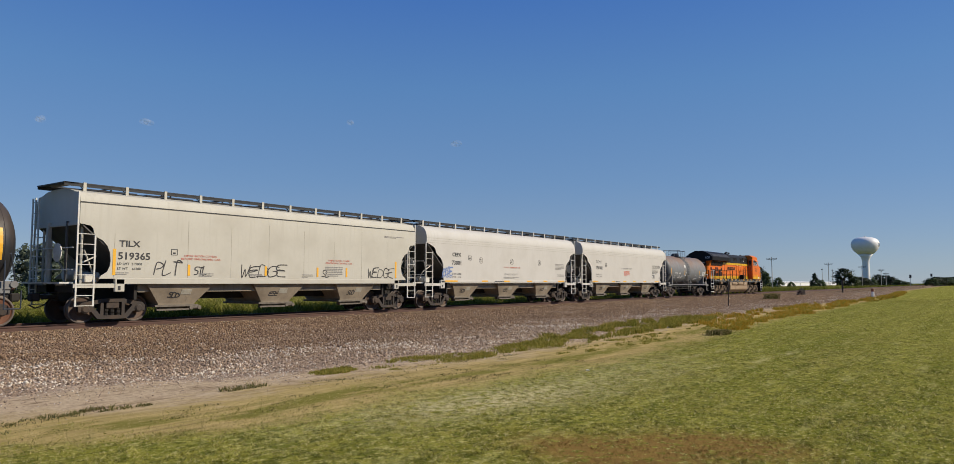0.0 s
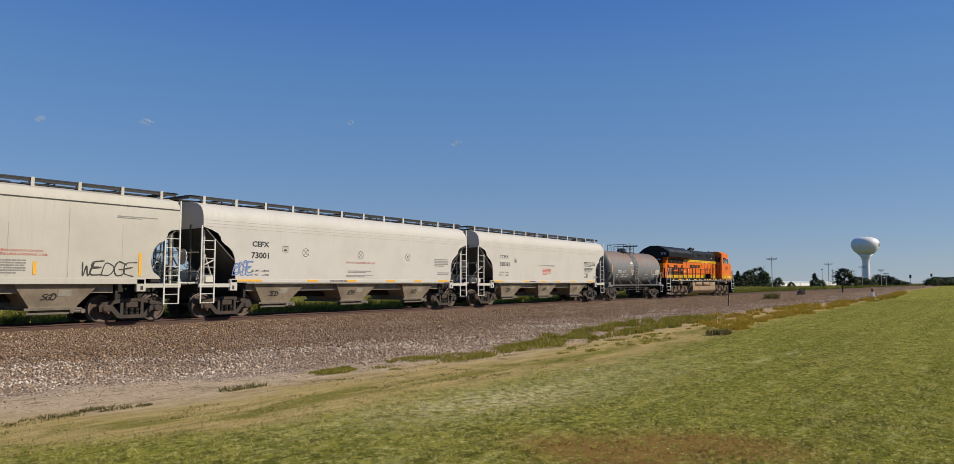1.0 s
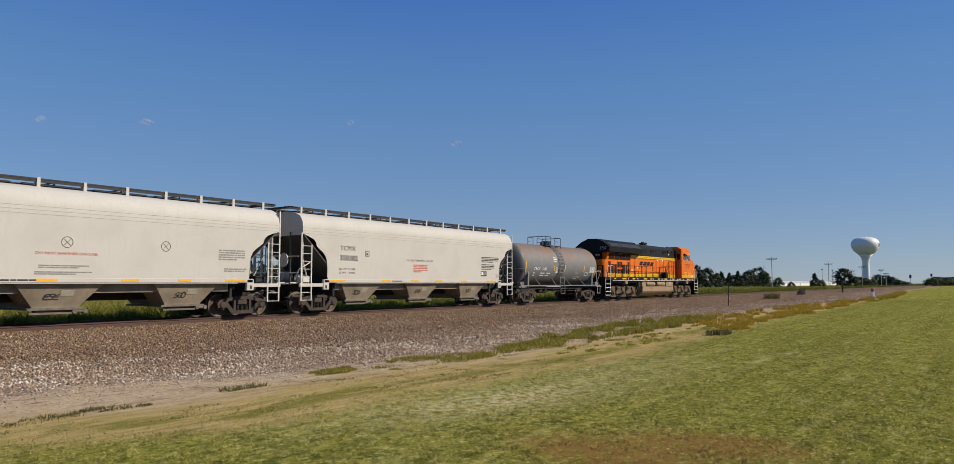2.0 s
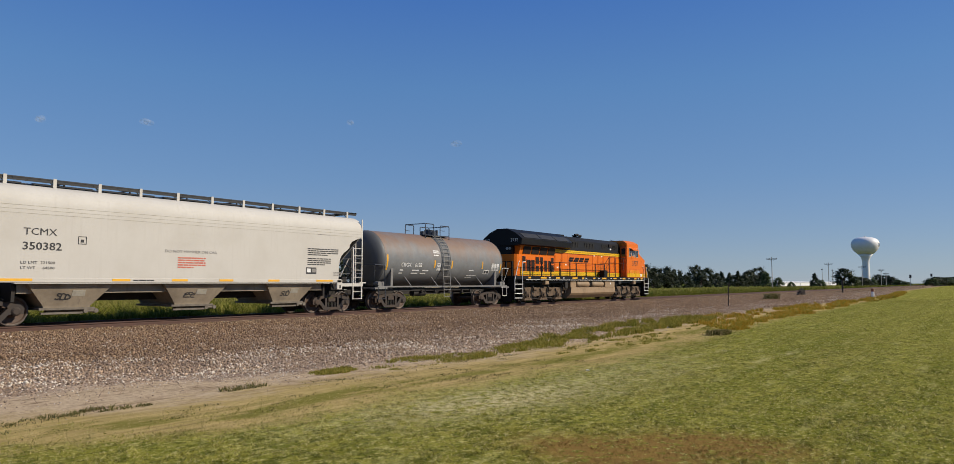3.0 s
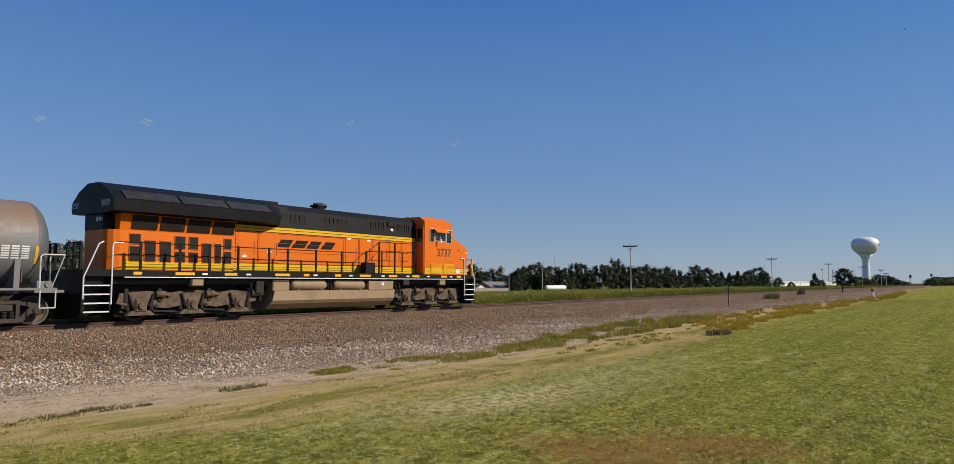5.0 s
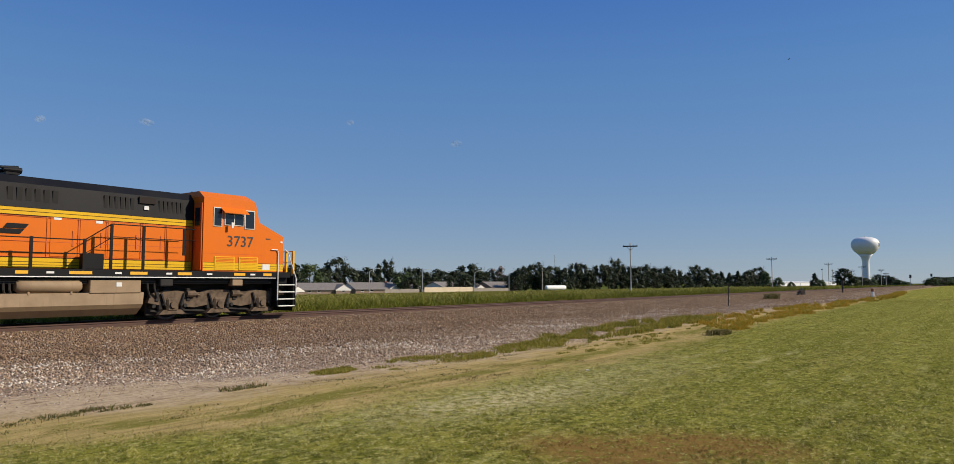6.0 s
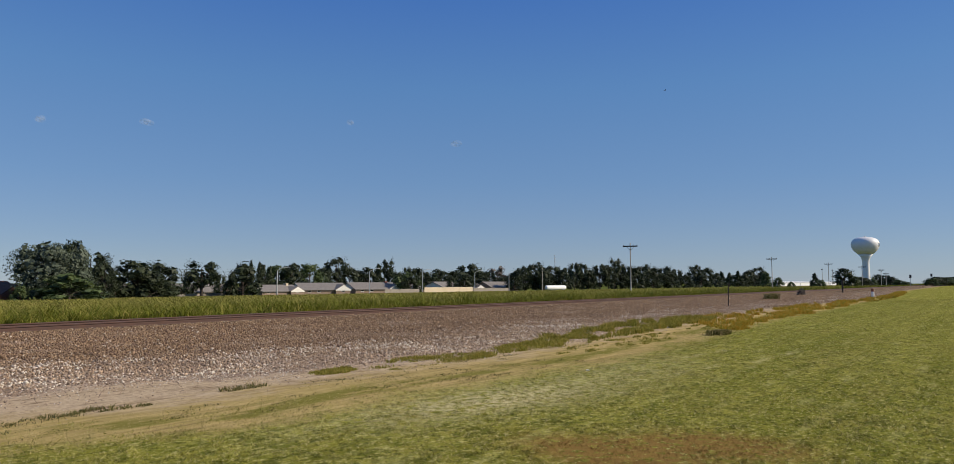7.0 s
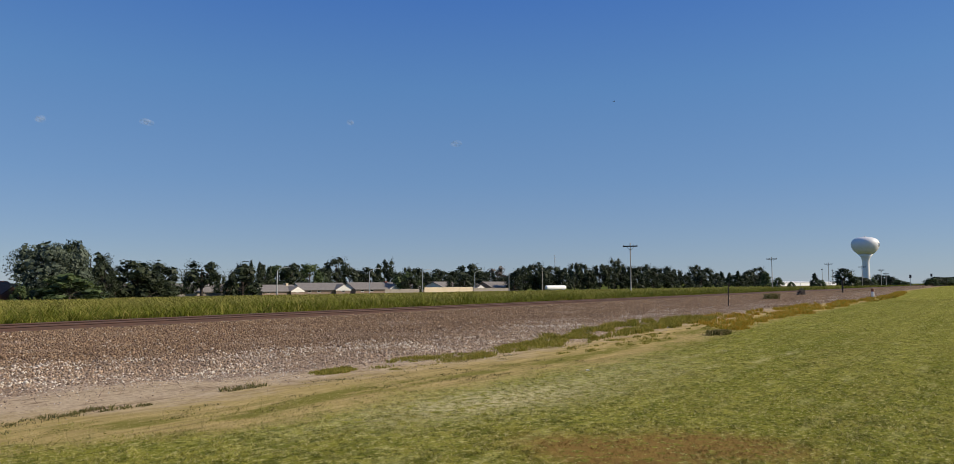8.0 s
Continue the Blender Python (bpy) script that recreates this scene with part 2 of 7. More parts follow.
    m_grav = k.span(k.math("ADD", toe_d, k.math("MULTIPLY", jit, 0.9)), -0.35, 0.5)
    c = k.mix(m_straw, g, straw)
    c = k.mix(m_sand, c, sand)
    # a narrow line of surviving grass in the worn strip
    verge = k.math("MULTIPLY", k.math("MULTIPLY", k.span(lawn_d, -0.55, -0.75), k.span(lawn_d, -1.55, -1.15)), k.noise(k.pos((0.35, 1.2, 1), False), 1.4, 5, 0.75, 0.42, 0.56))
    c = k.mix(k.math("MULTIPLY", verge, 0.85), c, (0.17, 0.165, 0.03))
    c = k.mix(m_grav, c, st)
    c = k.mix(k.attr("field"), c, soil)
    k.color(c)
    h = k.mix(m_grav, k.math("MULTIPLY", blades, 0.5), k.span(vo.outputs["Distance"], 0.0, 0.7, 1.0, 0.0))
    k.bump(h, 0.7, 0.03)
    return k.m


def pale_patch(x, y):
    worn_spot = 0.45 * np.exp(-((x - 12.5) / 3.5) ** 2 - ((y - 5.7) / 1.1) ** 2) + np.exp(-((x - 8.2) / 2.2) ** 2 - ((y - 5.6 + 0.15 * (x - 8.2)) / 0.8) ** 2)
    for x0, y0, x1, y1 in ((10.1, 5.5, 11.6, 4.75), (11.6, 4.75, 14.8, 4.4), (9.2, 4.9, 10.0, 4.4), (15.5, 4.0, 19.0, 3.7), (15.0, 5.6, 18.0, 5.3)):
        s = np.clip(((x - x0) * (x1 - x0) + (y - y0) * (y1 - y0)) / ((x1 - x0) ** 2 + (y1 - y0) ** 2), 0, 1)
        d = np.hypot(x - x0 - s * (x1 - x0), y - y0 - s * (y1 - y0))
        worn_spot = np.maximum(worn_spot, 0.8 * np.exp(-(d / 0.06) ** 2))
    return np.minimum(worn_spot, 1.0)


def brown_patch(x, y):
    """A dry brown spell in the lawn, long across the view of the track, in uneven lobes."""
    u, v = 0.584 * (x - 6.85) - 0.81 * (y - 2.68), 0.81 * (x - 6.85) + 0.584 * (y - 2.68)
    return np.clip(1.15 * np.exp(-(u / 1.35) ** 4 - ((v - 0.12 * np.sin(u * 3)) / 0.55) ** 2) + 0.5 * np.exp(-((u + 0.3) / 0.8) ** 2 - ((v + 0.75) / 0.3) ** 2), 0, 1)


def spread(*runs):
    """Grid lines: (from, to, step) runs, end to end."""
    out = []
    for a, b, n in runs:
        out += list(np.linspace(a, b, n, endpoint=False))
    return np.array(out + [runs[-1][1]])


def build_ground():
    xs = spread((-4000, -400, 8), (-400, -30, 12), (-30, 0, 30), (0, 45, 200), (45, 110, 110), (110, 420, 100), (420, 4000, 20))
    ys = spread((-4000, -200, 8), (-200, -2, 20), (-2, 15, 100), (15, 32, 60), (32, 160, 40), (160, 4000, 20))
    X, Y = np.meshgrid(xs, ys)
    Z = land(X, Y)
    nx, ny = len(xs), len(ys)
    me = bpy.data.meshes.new("ground")
    idx = np.arange(nx * ny).reshape(ny, nx)
    quads = np.stack([idx[:-1, :-1], idx[:-1, 1:], idx[1:, 1:], idx[1:, :-1]], -1).reshape(-1, 4)
    me.from_pydata(np.stack([X, Y, Z], -1).reshape(-1, 3).tolist(), [], quads.tolist())
    x, y = X.ravel(), Y.ravel()
    values = {
        "lawn_d": np.interp(x, *LAWN_EDGE) - y,
        "toe_d": np.where(y < 40, y - np.interp(x, *GRAVEL_TOE), 30 - y * 0.0),
        "field": np.clip((y - 28.6) / 0.8, 0, 1),
        "pale": pale_patch(x, y),
        "brown": brown_patch(x, y),
    }
    for name, v in values.items():
        a = me.attributes.new(name, "FLOAT", "POINT")
        a.data.foreach_set("value", v.astype(np.float32))
    me.materials.append(ground_material())
    me.shade_smooth()
    return tagged(new("ground", me), "mown lawn, sandy strip, gravel bank and field soil", "ground", kind="structure")


build_ground()

# ---- paints and metals ----
RUST_RAIL = worn("rail_steel", (0.078, 0.041, 0.031), (0.135, 0.070, 0.048), 0.7, 0.7, 0.2, 3, False)
RIM = worn("wheel_rim_steel", (0.13, 0.105, 0.09), (0.07, 0.05, 0.04), 0.7, 0.55, 0.4, 5, False)
SHINE = worn("worn_steel", (0.13, 0.085, 0.066), (0.09, 0.055, 0.042), 0.6, 0.5, 0.5, 3, False)
TIE = worn("tie_wood", (0.10, 0.075, 0.058), (0.05, 0.035, 0.028), 0.9, 0.95, 0, 4, False)
# ---- the track ----
def rail_bm(y, x0, x1):
    sec = [(-0.070, 0.0), (0.070, 0.0), (0.070, 0.012), (0.012, 0.035), (0.010, 0.125), (0.036, 0.14), (0.036, 0.172), (0.028, 0.18), (-0.028, 0.18), (-0.036, 0.172), (-0.036, 0.14), (-0.010, 0.125), (-0.012, 0.035), (-0.070, 0.012)]
    return add_loft(bmesh.new(), [[(x, y + a, RAIL_Z - 0.18 + b) for a, b in sec] for x in (x0, x1)])


track = thing("railway_track", pose(0, 0, 0), "single railway track with rusty steel rails on wooden ties", "railway track", kind="structure")
for sg in (-1, 1):
    rl = part("rail", rail_bm(TRACK_Y + sg * 0.755, -250, 1500), RUST_RAIL, track, "rusty steel rail with worn head")
    part("rail_head", box(-250, 1500, TRACK_Y + sg * 0.755 - 0.026, TRACK_Y + sg * 0.755 + 0.026, RAIL_Z - 0.003, RAIL_Z + 0.0005), SHINE, rl)
TIE_MESH = None
for i in range(280):
    x = -14 + i * 0.5
    if TIE_MESH is None:
        tie = part("tie", box(-0.115, 0.115, -1.3, 1.3, -0.10, 0.0, 0.012), TIE, track)
        TIE_MESH = tie.data
    else:
        tie = new("tie", TIE_MESH)
        tie.parent = track
    tie.location = (x, TRACK_Y + random.uniform(-0.04, 0.04), RAIL_Z - 0.176)

BLACK = worn("black_paint", (0.012, 0.012, 0.013), (0.06, 0.05, 0.042), 0.6, 0.42, 0, 1.5)
DARK_GRATE = worn("dark_grating", (0.02, 0.022, 0.026), (0.07, 0.06, 0.05), 0.5, 0.6, 0.3, 3, False)
TRUCK_IRON = worn("truck_iron", (0.036, 0.028, 0.024), (0.095, 0.064, 0.043), 0.8, 0.75, 0.1, 3, False)
UNDER = worn("underframe_grime", (0.015, 0.013, 0.012), (0.042, 0.033, 0.026), 0.7, 0.8, 0, 3, False)
WHEEL = worn("wheel_iron", (0.085, 0.058, 0.045), (0.17, 0.10, 0.062), 0.7, 0.6, 0.3, 5, False)
RED_WHEEL = worn("rusty_wheel", (0.16, 0.065, 0.035), (0.08, 0.04, 0.025), 0.7, 0.75, 0.1, 5, False)
YELLOW_TAPE = worn("yellow_reflector", (0.78, 0.40, 0.015), (0.45, 0.25, 0.04), 0.5, 0.45, 0, 5)
INK = worn("black_lettering", (0.02, 0.02, 0.022), (0.09, 0.085, 0.08), 0.5, 0.6, 0, 6, False)
SPRAY = worn("black_spray_paint", (0.025, 0.023, 0.024), (0.12, 0.11, 0.10), 0.5, 0.7, 0, 9, False)
BLUE_SPRAY = worn("blue_spray_paint", (0.10, 0.17, 0.38), (0.3, 0.36, 0.45), 0.6, 0.7, 0, 9, False)
RED_INK = worn("red_lettering", (0.50, 0.09, 0.05), (0.55, 0.3, 0.22), 0.6, 0.6, 0, 6, False)
WHITE_INK = worn("white_lettering", (0.72, 0.72, 0.70), (0.35, 0.34, 0.32), 0.6, 0.6, 0, 6, False)
GREY_INK = worn("faded_lettering", (0.20, 0.19, 0.18), (0.4, 0.38, 0.34), 0.6, 0.6, 0, 6, False)
CREAM = worn("cream_paint", (0.480, 0.458, 0.392), (0.31, 0.275, 0.215), 0.42, 0.62, 0, 0.7, spec=0.3)
PALE = worn("pale_grey_paint", (0.518, 0.497, 0.456), (0.336, 0.308, 0.256), 0.34, 0.62, 0, 0.7, spec=0.3)
PALE_B = worn("white_grey_paint", (0.512, 0.490, 0.446), (0.352, 0.320, 0.264), 0.34, 0.62, 0, 0.7, spec=0.3)
HOPPER_DIRT = worn("dusty_hopper_paint", (0.31, 0.255, 0.185), (0.11, 0.083, 0.06), 0.75, 0.7, 0, 1.3)
GATE = worn("dusty_gate", (0.17, 0.145, 0.115), (0.06, 0.05, 0.042), 0.8, 0.75, 0.1, 4, False)
# The end bay's shade is put into this grey; the thin end column shares it.
SHADE_GREY = worn("bay_shade_grey", (0.075, 0.07, 0.064), (0.03, 0.027, 0.024), 0.6, 0.6, 0, 1.2)
RAIL_GREY = worn("pale_handrail", (0.62, 0.60, 0.54), (0.35, 0.3, 0.24), 0.5, 0.5, 0, 3, False)


def bars(parent, x, z, w, rows, pitch, mat, y, seed=1, name="small_print", thick=0.55, gap=0.25):
    """Unreadable print: rows of plain bars on a side at y."""
    rnd = random.Random(seed)
    bm = bmesh.new()
    for i in range(rows):
        zz, xx = z - i * pitch, x
        end = x + w * (1.0 if i < rows - 1 else rnd.uniform(0.5, 0.9))
        while xx < end:
            ww = min(end - xx, rnd.uniform(0.08, 0.26) * max(0.5, w / 1.2))
            if ww > 0.02:
                add_box(bm, xx, xx + ww, y - 0.002, y + 0.002, zz - pitch * thick / 2, zz + pitch * thick / 2)
            xx += ww + rnd.uniform(0.5, 1.0) * gap * pitch * 1.6
    return part(name, bm, mat, parent)


def side_words(text, x, z, height, parent, mat, y=-1.584, bold=0.0, shear=0.0, squeeze=1.0, name="lettering"):
    """Words on the near side: x at the left end, z at the foot, height of capitals."""
    return words(text, height / 0.729, pose(x, y, z, 90, 0, 0), mat, parent, name, bold, shear, squeeze)


STROKES = {
    "W": [(0, 1), (0.25, 0), (0.5, 0.7), (0.75, 0), (1, 1)],
    "E": [(1, 1), (0.1, 0.9), (0, 0.5), (0.8, 0.55), (0, 0.5), (0.1, 0.05), (1, 0)],
    "D": [(0, 0), (0.1, 1), (0.8, 0.8), (1, 0.4), (0.7, 0.05), (0, 0)],
    "G": [(1, 0.9), (0.4, 1), (0, 0.5), (0.3, 0), (0.9, 0.1), (0.9, 0.5), (0.5, 0.45)],
    "P": [(0, -0.1), (0.1, 1), (0.8, 0.9), (0.7, 0.55), (0.1, 0.5)],
    "T": [(0, 1), (1, 0.95), (0.5, 1), (0.45, 0)],
    "L": [(0.1, 1), (0, 0), (0.9, 0.1)],
    "S": [(1, 0.95), (0.3, 1), (0.1, 0.65), (0.8, 0.4), (0.7, 0.05), (0, 0.05)],
}


def scrawl(parent, x, z, w, h, seed, mat, y, letters="WEDGE", name="graffiti"):
    """A spray-painted tag in loose, slightly different strokes."""
    rnd = random.Random(seed)
    bm = bmesh.new()
    if isinstance(letters, int):
        letters = "".join(rnd.choice("SDEG") for _ in range(letters))
    n = len(letters)
    for i, ch in enumerate(letters):
        cx, lw = x + w * i / n, w / n * 1.02
        tall = rnd.uniform(0.85, 1.1)
        p = [(cx + lw * (a + 0.25 * b) + rnd.uniform(-0.09, 0.09) * lw, z + h * tall * b + rnd.uniform(-0.07, 0.07) * h) for a, b in STROKES[ch]]
        # round the strokes off, as a moving can does
        q = [p[0]] + p + [p[-1]]
        p = []
        for p0, p1, p2, p3 in zip(q[:-3], q[1:-2], q[2:-1], q[3:]):
            for m in range(5):
                f = m / 5
                p.append(tuple(0.5 * (2 * b + (c - a) * f + (2 * a - 5 * b + 4 * c - e) * f * f + (3 * b - a - 3 * c + e) * f ** 3) for a, b, c, e in zip(p0, p1, p2, p3)))
        p.append(q[-1])
        thick = rnd.uniform(0.016, 0.023)
        for (ax, az), (bx, bz) in zip(p[:-1], p[1:]):
            d = max(0.004, math.hypot(bx - ax, bz - az))
            t = thick * rnd.uniform(0.85, 1.15)
            nx, nz = -(bz - az) / d * t, (bx - ax) / d * t
            ex, ez = (bx - ax) / d * t * 0.6, (bz - az) / d * t * 0.6
            yy = y + rnd.uniform(0, 0.0015)
            vs = [bm.verts.new(q) for q in ((ax - nx - ex, yy, az - nz - ez), (bx - nx + ex, yy, bz - nz + ez), (bx + nx + ex, yy, bz + nz + ez), (ax + nx - ex, yy, az + nz - ez))]
            bm.faces.new(vs)
    return part(name, bm, mat, parent)


# ---- trucks and wheels shared by the freight cars ----
ROLLING = []          # (wheelset, x, z, radius)


def wheelset_mesh(r, seg=28, mat=None):
    bm = bmesh.new()
    for sgn in (-1, 1):
        prof = [(0.09, 0.60), (0.11, 0.66), (r * 0.55, 0.70), (r * 0.84, 0.685), (r * 0.87, 0.665), (r + 0.025, 0.665), (r + 0.028, 0.69), (r, 0.705),
                (r - 0.004, 0.805), (r * 0.90, 0.81), (r * 0.86, 0.80), (r * 0.80, 0.765), (r * 0.45, 0.745), (r * 0.28, 0.79), (0.10, 0.80), (0.09, 0.88)]
        add_lathe(bm, [(a, sgn * h) for a, h in prof], "y", seg)
        for i in range(3):
            a = 2 * math.pi * i / 3
            add_rod(bm, (0.05 * math.cos(a), sgn * 0.87, 0.05 * math.sin(a)), (0.05 * math.cos(a), sgn * 0.91, 0.05 * math.sin(a)), 0.018, 6)
    add_rod(bm, (0, -0.66, 0), (0, 0.66, 0), 0.085, 12)
    me = bpy.data.meshes.new("wheelset")
    bm.to_mesh(me)
    bm.free()
    me.materials.append(mat or WHEEL)
    me.materials.append(RIM)
    for f in me.polygons:
        c = f.center
        rr = max(math.hypot(me.vertices[v].co.x, me.vertices[v].co.z) for v in f.vertices)
        if rr > r * 0.89 and abs(c.y) > 0.62:
            f.material_index = 1
    me.shade_smooth()
    me.set_sharp_from_angle(angle=radians(35))
    return me


WHEEL_R = 0.457
FREIGHT_WHEEL = wheelset_mesh(WHEEL_R)
RED_WHEELSET = wheelset_mesh(WHEEL_R, mat=RED_WHEEL)


def side_frame_bm(sgn):
    """Cast side frame with its two windows and the spring opening."""
    bm = bmesh.new()
    y0, y1 = (0.93, 1.09) if sgn > 0 else (-1.09, -0.93)
    for m in (-1, 1):
        add_prism(bm, [(m * 1.10, 0.37), (m * 1.12, 0.55), (m * 1.02, 0.66), (m * 0.42, 0.78), (m * 0.30, 0.78), (m * 0.30, 0.67), (m * 0.62, 0.61), (m * 0.70, 0.55), (m * 0.70, 0.37)], y0, y1)
        add_prism(bm, [(m * 0.86, 0.57), (m * 0.70, 0.60), (m * 0.36, 0.22), (m * 0.36, 0.12), (m * 0.50, 0.14)], y0, y1)
        add_prism(bm, [(m * 0.30, 0.14), (m * 0.30, 0.78), (m * 0.40, 0.76), (m * 0.41, 0.16)], y0, y1)
        add_lathe(bm, [(0.0, y0 if sgn > 0 else y1), (0.14, y0 if sgn > 0 else y1), (0.14, sgn * 1.10), (0.09, sgn * 1.14), (0.0, sgn * 1.14)], "y", 12, (m * 0.889, 0, 0.457))
    add_prism(bm, [(-0.40, 0.12), (0.40, 0.12), (0.36, 0.24), (-0.36, 0.24)], y0, y1)
    add_prism(bm, [(-0.42, 0.68), (0.42, 0.68), (0.40, 0.79), (-0.40, 0.79)], y0, y1)
    add_box(bm, -0.22, 0.22, min(y0, y1), max(y0, y1) + 0.02, 0.47, 0.66, 0.02)
    return bm


def make_truck(name="truck", wheel=None):
    bm = box(-0.22, 0.22, -0.95, 0.95, 0.46, 0.66, 0.03)
    add_rod(bm, (0, 0, 0.66), (0, 0, 1.0), 0.22, 14)
    add_box(bm, -0.6, 0.6, -0.5, -0.44, 0.25, 0.33)
    add_box(bm, -0.6, 0.6, 0.44, 0.5, 0.25, 0.33)
    tk = obj(name, bm, UNDER)
    for sgn in (-1, 1):
        part("side_frame", side_frame_bm(sgn), TRUCK_IRON, tk, "rust-brown cast side frame")
        for xx in (-0.2, 0.0, 0.2):
            sp = bmesh.new()
            for j in range(5):
                add_rod(sp, (xx, sgn * 1.01, 0.25 + j * 0.045), (xx, sgn * 1.01, 0.275 + j * 0.045), 0.085, 10)
            part("spring", sp, UNDER, tk)
    for xx in (-0.889, 0.889):
        w = new("wheelset", wheel or FREIGHT_WHEEL)
        w.parent = tk
        w.location = (xx, 0, WHEEL_R)
    return tk


def put_truck(car, x, master, first):
    tk = master if first else copy_thing(master, pose(x, 0, 0))
    tk.parent = car
    tk.matrix_basis = pose(x, 0, 0)
    for ch in tk.children:
        if ch.name.startswith("wheelset"):
            ROLLING.append((ch, ch.location.x, ch.location.z, WHEEL_R))
    return tk


def coupler(parent, x, d):
    """Knuckle coupler and draft gear at one end; d: which way it points."""
    bm = box(min(x, x + d * 0.55), max(x, x + d * 0.55), -0.07, 0.07, 0.80, 0.94, 0.02)
    add_box(bm, min(x + d * 0.5, x + d * 0.78), max(x + d * 0.5, x + d * 0.78), -0.16, 0.14, 0.73, 1.0, 0.04)
    add_rod(bm, (x + d * 0.3, -0.55, 1.0), (x + d * 0.3, 0.2, 0.97), 0.014, 6)
    add_pipe(bm, [(x, 0.25, 0.85), (x + d * 0.2, 0.27, 0.6), (x + d * 0.5, 0.2, 0.5), (x + d * 0.75, 0.12, 0.62)], 0.022, 6)
    return part("coupler", bm, UNDER, parent, "rusty knuckle coupler with air hose")


def ladder(parent, x0, x1, y, z0, z1a, z1b, n, mat, zr0=None):
    """Two stiles at x0 and x1 with round rungs between."""
    bm = bmesh.new()
    add_box(bm, x0 - 0.025, x0 + 0.025, y - 0.02, y + 0.02, z0, z1a)
    add_box(bm, x1 - 0.025, x1 + 0.025, y - 0.02, y + 0.02, z0, z1b)
    lo, hi = (zr0 or z0) + 0.02, min(z1a, z1b) - 0.06
    for i in range(n):
        z = lo + (hi - lo) * i / (n - 1)
        add_rod(bm, (x0, y - 0.01, z), (x1, y - 0.01, z), 0.014, 6)
    return part("ladder", bm, mat, parent)


